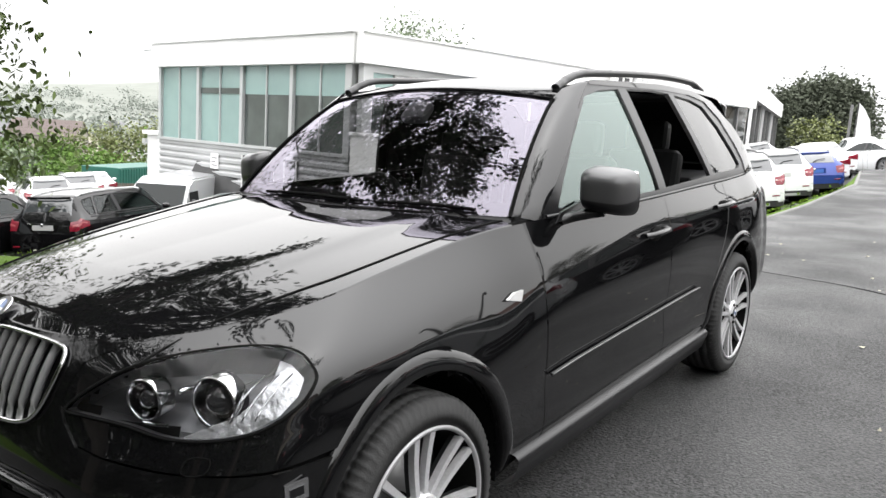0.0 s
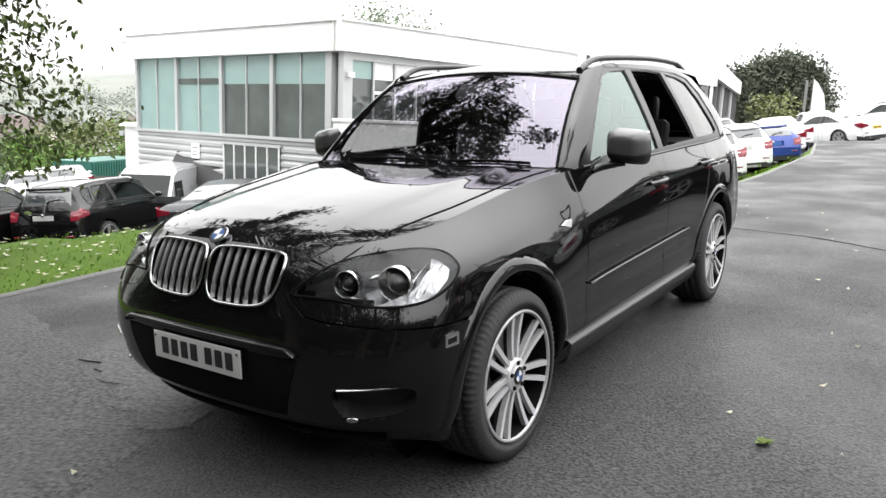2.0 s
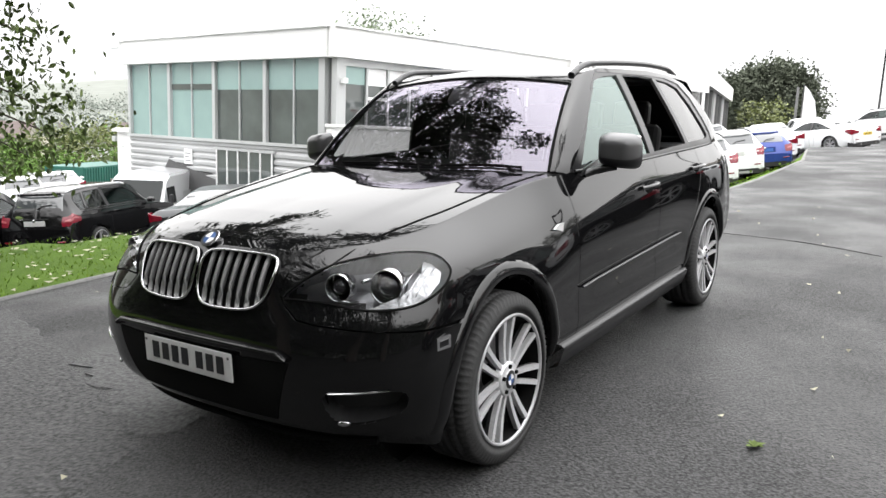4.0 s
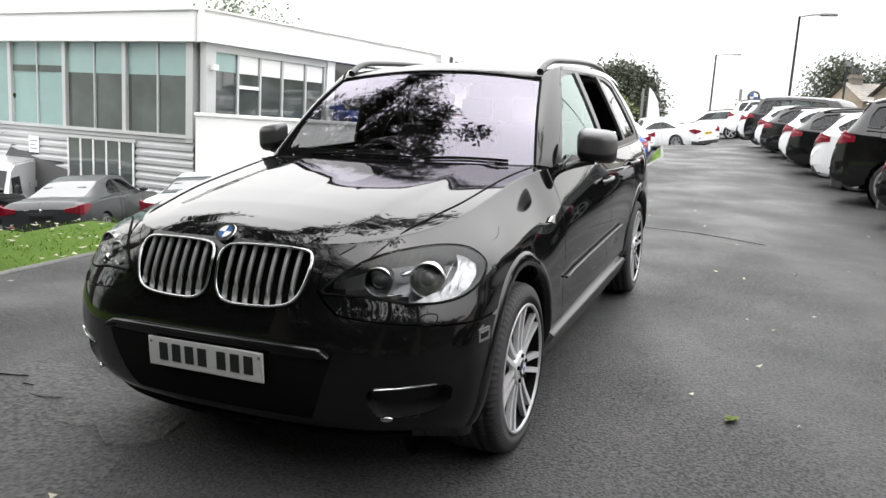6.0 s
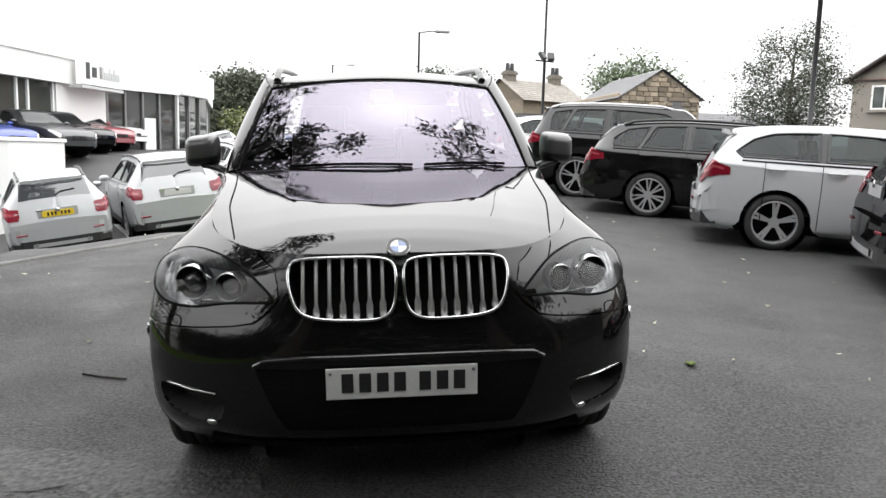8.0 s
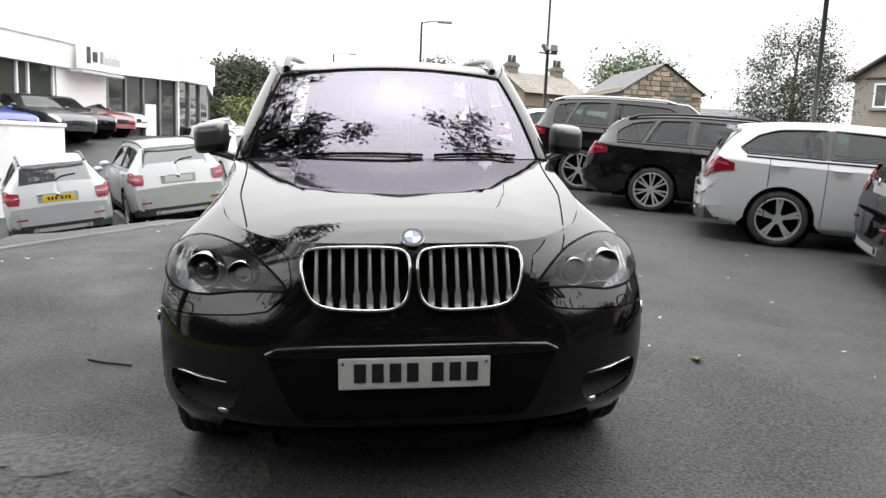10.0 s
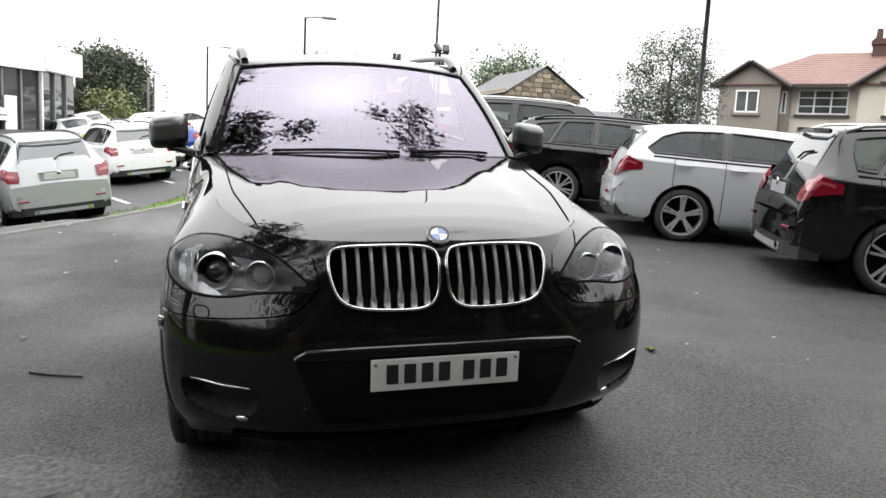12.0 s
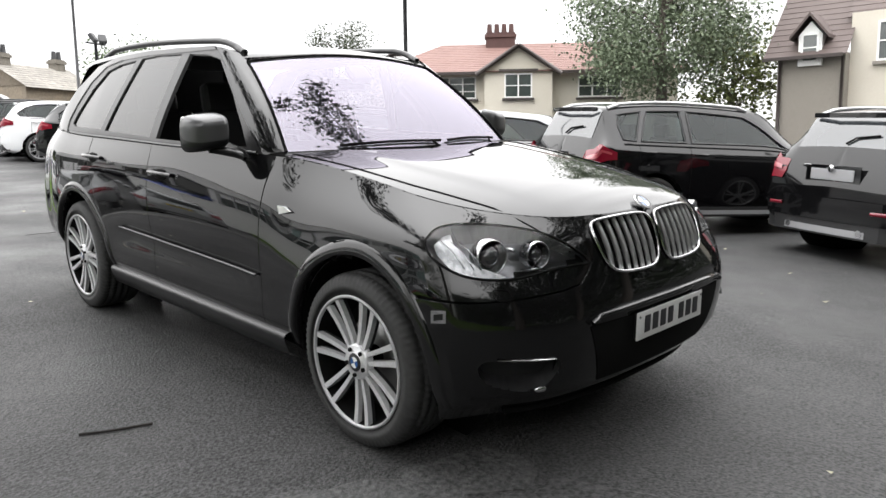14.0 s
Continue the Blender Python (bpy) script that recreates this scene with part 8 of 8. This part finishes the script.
_cr = random.Random(12)
OVERHEAD = [(-5.4 + .58 * i + _cr.uniform(-.28, .28), -1.2 + .78 * j + _cr.uniform(-.3, .3), 8 + _cr.uniform(-.4, .4)) for i in range(6) for j in range(8) if _cr.random() < .66]
OVERHEAD += [(_cr.uniform(-12.0, -6.6), _cr.uniform(1.6, 5.2), _cr.uniform(6.0, 8.4)) for _ in range(30)]
OVERHEAD += [(_cr.uniform(-3.4, -1.9), _cr.uniform(5.3, 7.2), 8 + _cr.uniform(-.4, .4)) for _ in range(9)]
OVERHEAD += [(_cr.uniform(-8.5, -6.0), _cr.uniform(3.4, 5.6), _cr.uniform(4.7, 6.0)) for _ in range(14)]
OVERHEAD += [(-4.2, .8, 4.9), (-4.7, 0, 5.2), (-5.0, 1.8, 5.4), (-4.4, -1.0, 5.0), (-5.2, 2.8, 5.6), (-4.0, 2.0, 5.5), (-5.5, .6, 4.7), (-4.8, -2.0, 5.3), (-3.9, -.4, 5.8), (-5.4, -.8, 4.6), (-1.3, .1, 8.0), (-1.0, .3, 8.1)]
SIDE_BOUGHS = ((2.3, 1.1, 8.0), (2.1, .7, 7.9), (1.25, 1.0, 8.1), (1.9, -.2, 7.9), (2.5, -.9, 8.0), (2.4, 1.7, 8.1), (2.7, .2, 8.0))
BOUGHS = ((-6.35, 1.55, 2.45), (-6.1, 1.75, 2.2), (-6.15, 1.55, 1.7), (-5.85, 1.75, 1.45), (-5.75, 1.8, 1.15), (-5.95, 1.55, .95), (-6.2, 1.4, .95), (-6.45, 1.45, 1.9))
# the tree on the verge, whose branches hang into view and mirror in the bonnet
tree(-7.4, -.4, 7.0, 2.6, 4200, .085, LEAF_OLIVE, "leafy tree with drooping branches on the grass verge", 1, base=.16, limbs=16, droop=.5, clump=.28, boughs=BOUGHS, tuft=(120, .24), oval=True)
tree(-6.9, -.1, 13.0, 4.6, 16000, .17, LEAF_DARK, "tall broad tree whose boughs reach over the parked car", 4, base=.42, limbs=18, clump=.30, boughs=OVERHEAD, tuft=(100, .24))
tree(4.7, -5.4, 11.0, 2.2, 3500, .15, LEAF_DARK, "slender tree with long boughs beside the lane", 5, base=.55, limbs=8, clump=.3, boughs=SIDE_BOUGHS, tuft=(130, .26))
# trees behind the walker, seen in the bonnet and the glass
# crowns enlarged out of view to shade the road before the car
tree(-2.6, -7.2, 14, 4.4, 15000, .17, LEAF_DARK, "tall dark tree standing behind the parked car's nose", 2, base=.3, limbs=12, clump=.45)
tree(3.0, -7.9, 13.5, 4.2, 14000, .17, LEAF_DARK, "tall dark tree beside the lane", 3, base=.3, limbs=12, clump=.45)
for i, (x, y) in enumerate(((-16, -11), (-11, -15), (-5, -16), (0, -17), (6, -17), (11, -15))):
    tree(x, y, 9 + (i % 3), 4.2, 7000, .34, LEAF_DARK, "dense dark tree in a row beyond the lane", 10 + i, base=.05, clump=.7, group="trees beyond the lane")
# hedge added out of view to block low sky and darken reflections
hg = np.random.default_rng(77)
hc = np.c_[hg.uniform(-28, 28, 70000), hg.normal(-13.5, 1.2, 70000), hg.uniform(0, 1, 70000) ** .8 * 10.0]
hc[:, 1] += .010 * hc[:, 0] ** 2
hc[:, 2] += ground_z(hc[:, 0], hc[:, 1])
tagged(link("hedge", leaf_mesh("hedge", hc, .38, hg), LEAF_DARK), "unseen tall dark hedge added behind the lane to darken reflections", "hedge", kind="stuff")
# bare-ish tree by the stone barn, and the one between the houses
tree(12.1, 17.2, 4.2, 1.45, 17000, .072, LEAF_FAR, "thin rowan tree with sparse dark leaves", 20, base=.10, limbs=16, clump=.22)
tree(21.2, 10.9, 8.6, 3.0, 30000, .13, LEAF_GREY, "large grey-green willow between the houses", 21, base=.2, limbs=12, clump=.42, droop=.35)
tree(23.3, 9.3, 4.6, 2.0, 4000, .16, LEAF_YELLOW, "yellowing shrub beside the steep-roofed house", 22, base=.15, clump=.4)
# big dark tree beyond the showroom and others down the lane
tree(-14.6, 86, 10.6, 4.7, 60000, .42, LEAF_FAR, "huge dense dark tree beyond the showroom", 30, base=.08, limbs=14, clump=.9, z=-1.0)
tree(0.5, 88, 6.2, 2.6, 2500, .3, LEAF_YELLOW, "small yellow-green tree down the lane", 32, base=.1, clump=.5, z=0)
tree(-10, 62, 4.5, 2.0, 1800, .3, LEAF_YELLOW, "small yellow-green shrub by the flagpole", 33, base=.1, clump=.5, z=0)
tree(8.6, 92, 11.5, 2.8, 10000, .34, LEAF_FAR, "dark tree behind the far cottages", 34, base=.08, clump=.9, z=0)
tree(13.5, 92, 10.6, 3.4, 11000, .34, LEAF_FAR, "dark tree behind the far cottages", 35, base=.08, clump=.8, z=1)
tree(6.5, 75, 6.0, 3.0, 3000, .36, LEAF_YELLOW, "yellowing tree behind the far cottages", 36, base=.08, clump=.7, z=0)
tree(19.6, 50.5, 8.6, 3.1, 22000, .26, LEAF_GREY, "round green tree behind the stone barn", 37, base=.1, clump=.7, z=0)
tree(17.5, 38, 5.5, 1.4, 1500, .25, LEAF_DARK, "small dark tree behind the slate roof", 38, base=.1, clump=.4, z=0)
tree(-25.5, 31.7, 8.4, 3.4, 7500, .21, LEAF_GREY, "leafy tree rising behind the showroom roof", 40, base=.2, clump=.7, z=-1.0)
# hedges and woods in the valley
for i, (x, y, h, r, mm) in enumerate(((-54, 33, 6.2, 3.6, LEAF_YELLOW), (-50, 33, 5.6, 3.4, LEAF_GREEN), (-58, 31, 5.4, 3.6, LEAF_YELLOW), (-60, 26, 4.6, 4.0, LEAF_GREEN), (-57, 21, 4.2, 4.0, LEAF_GREY), (-48, 36, 5.4, 3.4, LEAF_GREEN), (-66, 24, 4.5, 4.5, LEAF_GREY), (-52, 26, 3.8, 3.0, LEAF_GREEN))):
    tree(x, y, h, r, 4000, .28, mm, "bushy tree beyond the lower yard", 50 + i, base=.05, clump=.7, z=-5.5, group="bushes beyond the yard")
rng = np.random.default_rng(5)
cc = []
for i in range(420):
    g = rng.uniform(radians(100), radians(178))
    d = rng.uniform(180, 950)
    x, y = math.cos(g) * d, math.sin(g) * d
    z = float(ground_z(np.array([x]), np.array([y]))[0])
    cc.append(np.array([x, y, z]) + rng.normal(0, 1, (130, 3)) * (6, 6, 2.2) + (0, 0, 3))
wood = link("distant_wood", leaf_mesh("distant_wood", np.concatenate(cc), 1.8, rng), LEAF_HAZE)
tagged(wood, "distant woods on the valley side, haze in the leaf colour", "woods", kind="stuff")
# hazy roofs in the valley
rng2 = random.Random(8)
for i in range(26):
    g = radians(rng2.uniform(118, 158))
    d = rng2.uniform(110, 380)
    x, y = math.cos(g) * d, math.sin(g) * d
    z = float(ground_z(np.array([x]), np.array([y]))[0])
    h = thing("distant_house", pose(x, y, z, 0, 0, rng2.uniform(0, 180)), "small pale house far down the valley", "house", "valley houses")
    v, f = prism([(-4, 0), (4, 0), (4, 4.5), (0, 7), (-4, 4.5)], 11)
    link("wall", mesh_of("wall", v, f, False), PEBBLE if i % 2 else CREAM, h)
    for s in (-1, 1):
        roof_slope("roof", (s * 4.3, -.3, 4.3), (s * 4.3, 11.3, 4.3), (0, 11.3, 7.1), (0, -.3, 7.1), 5, SLATE if i % 3 else BROWNTILE, h, split=False)
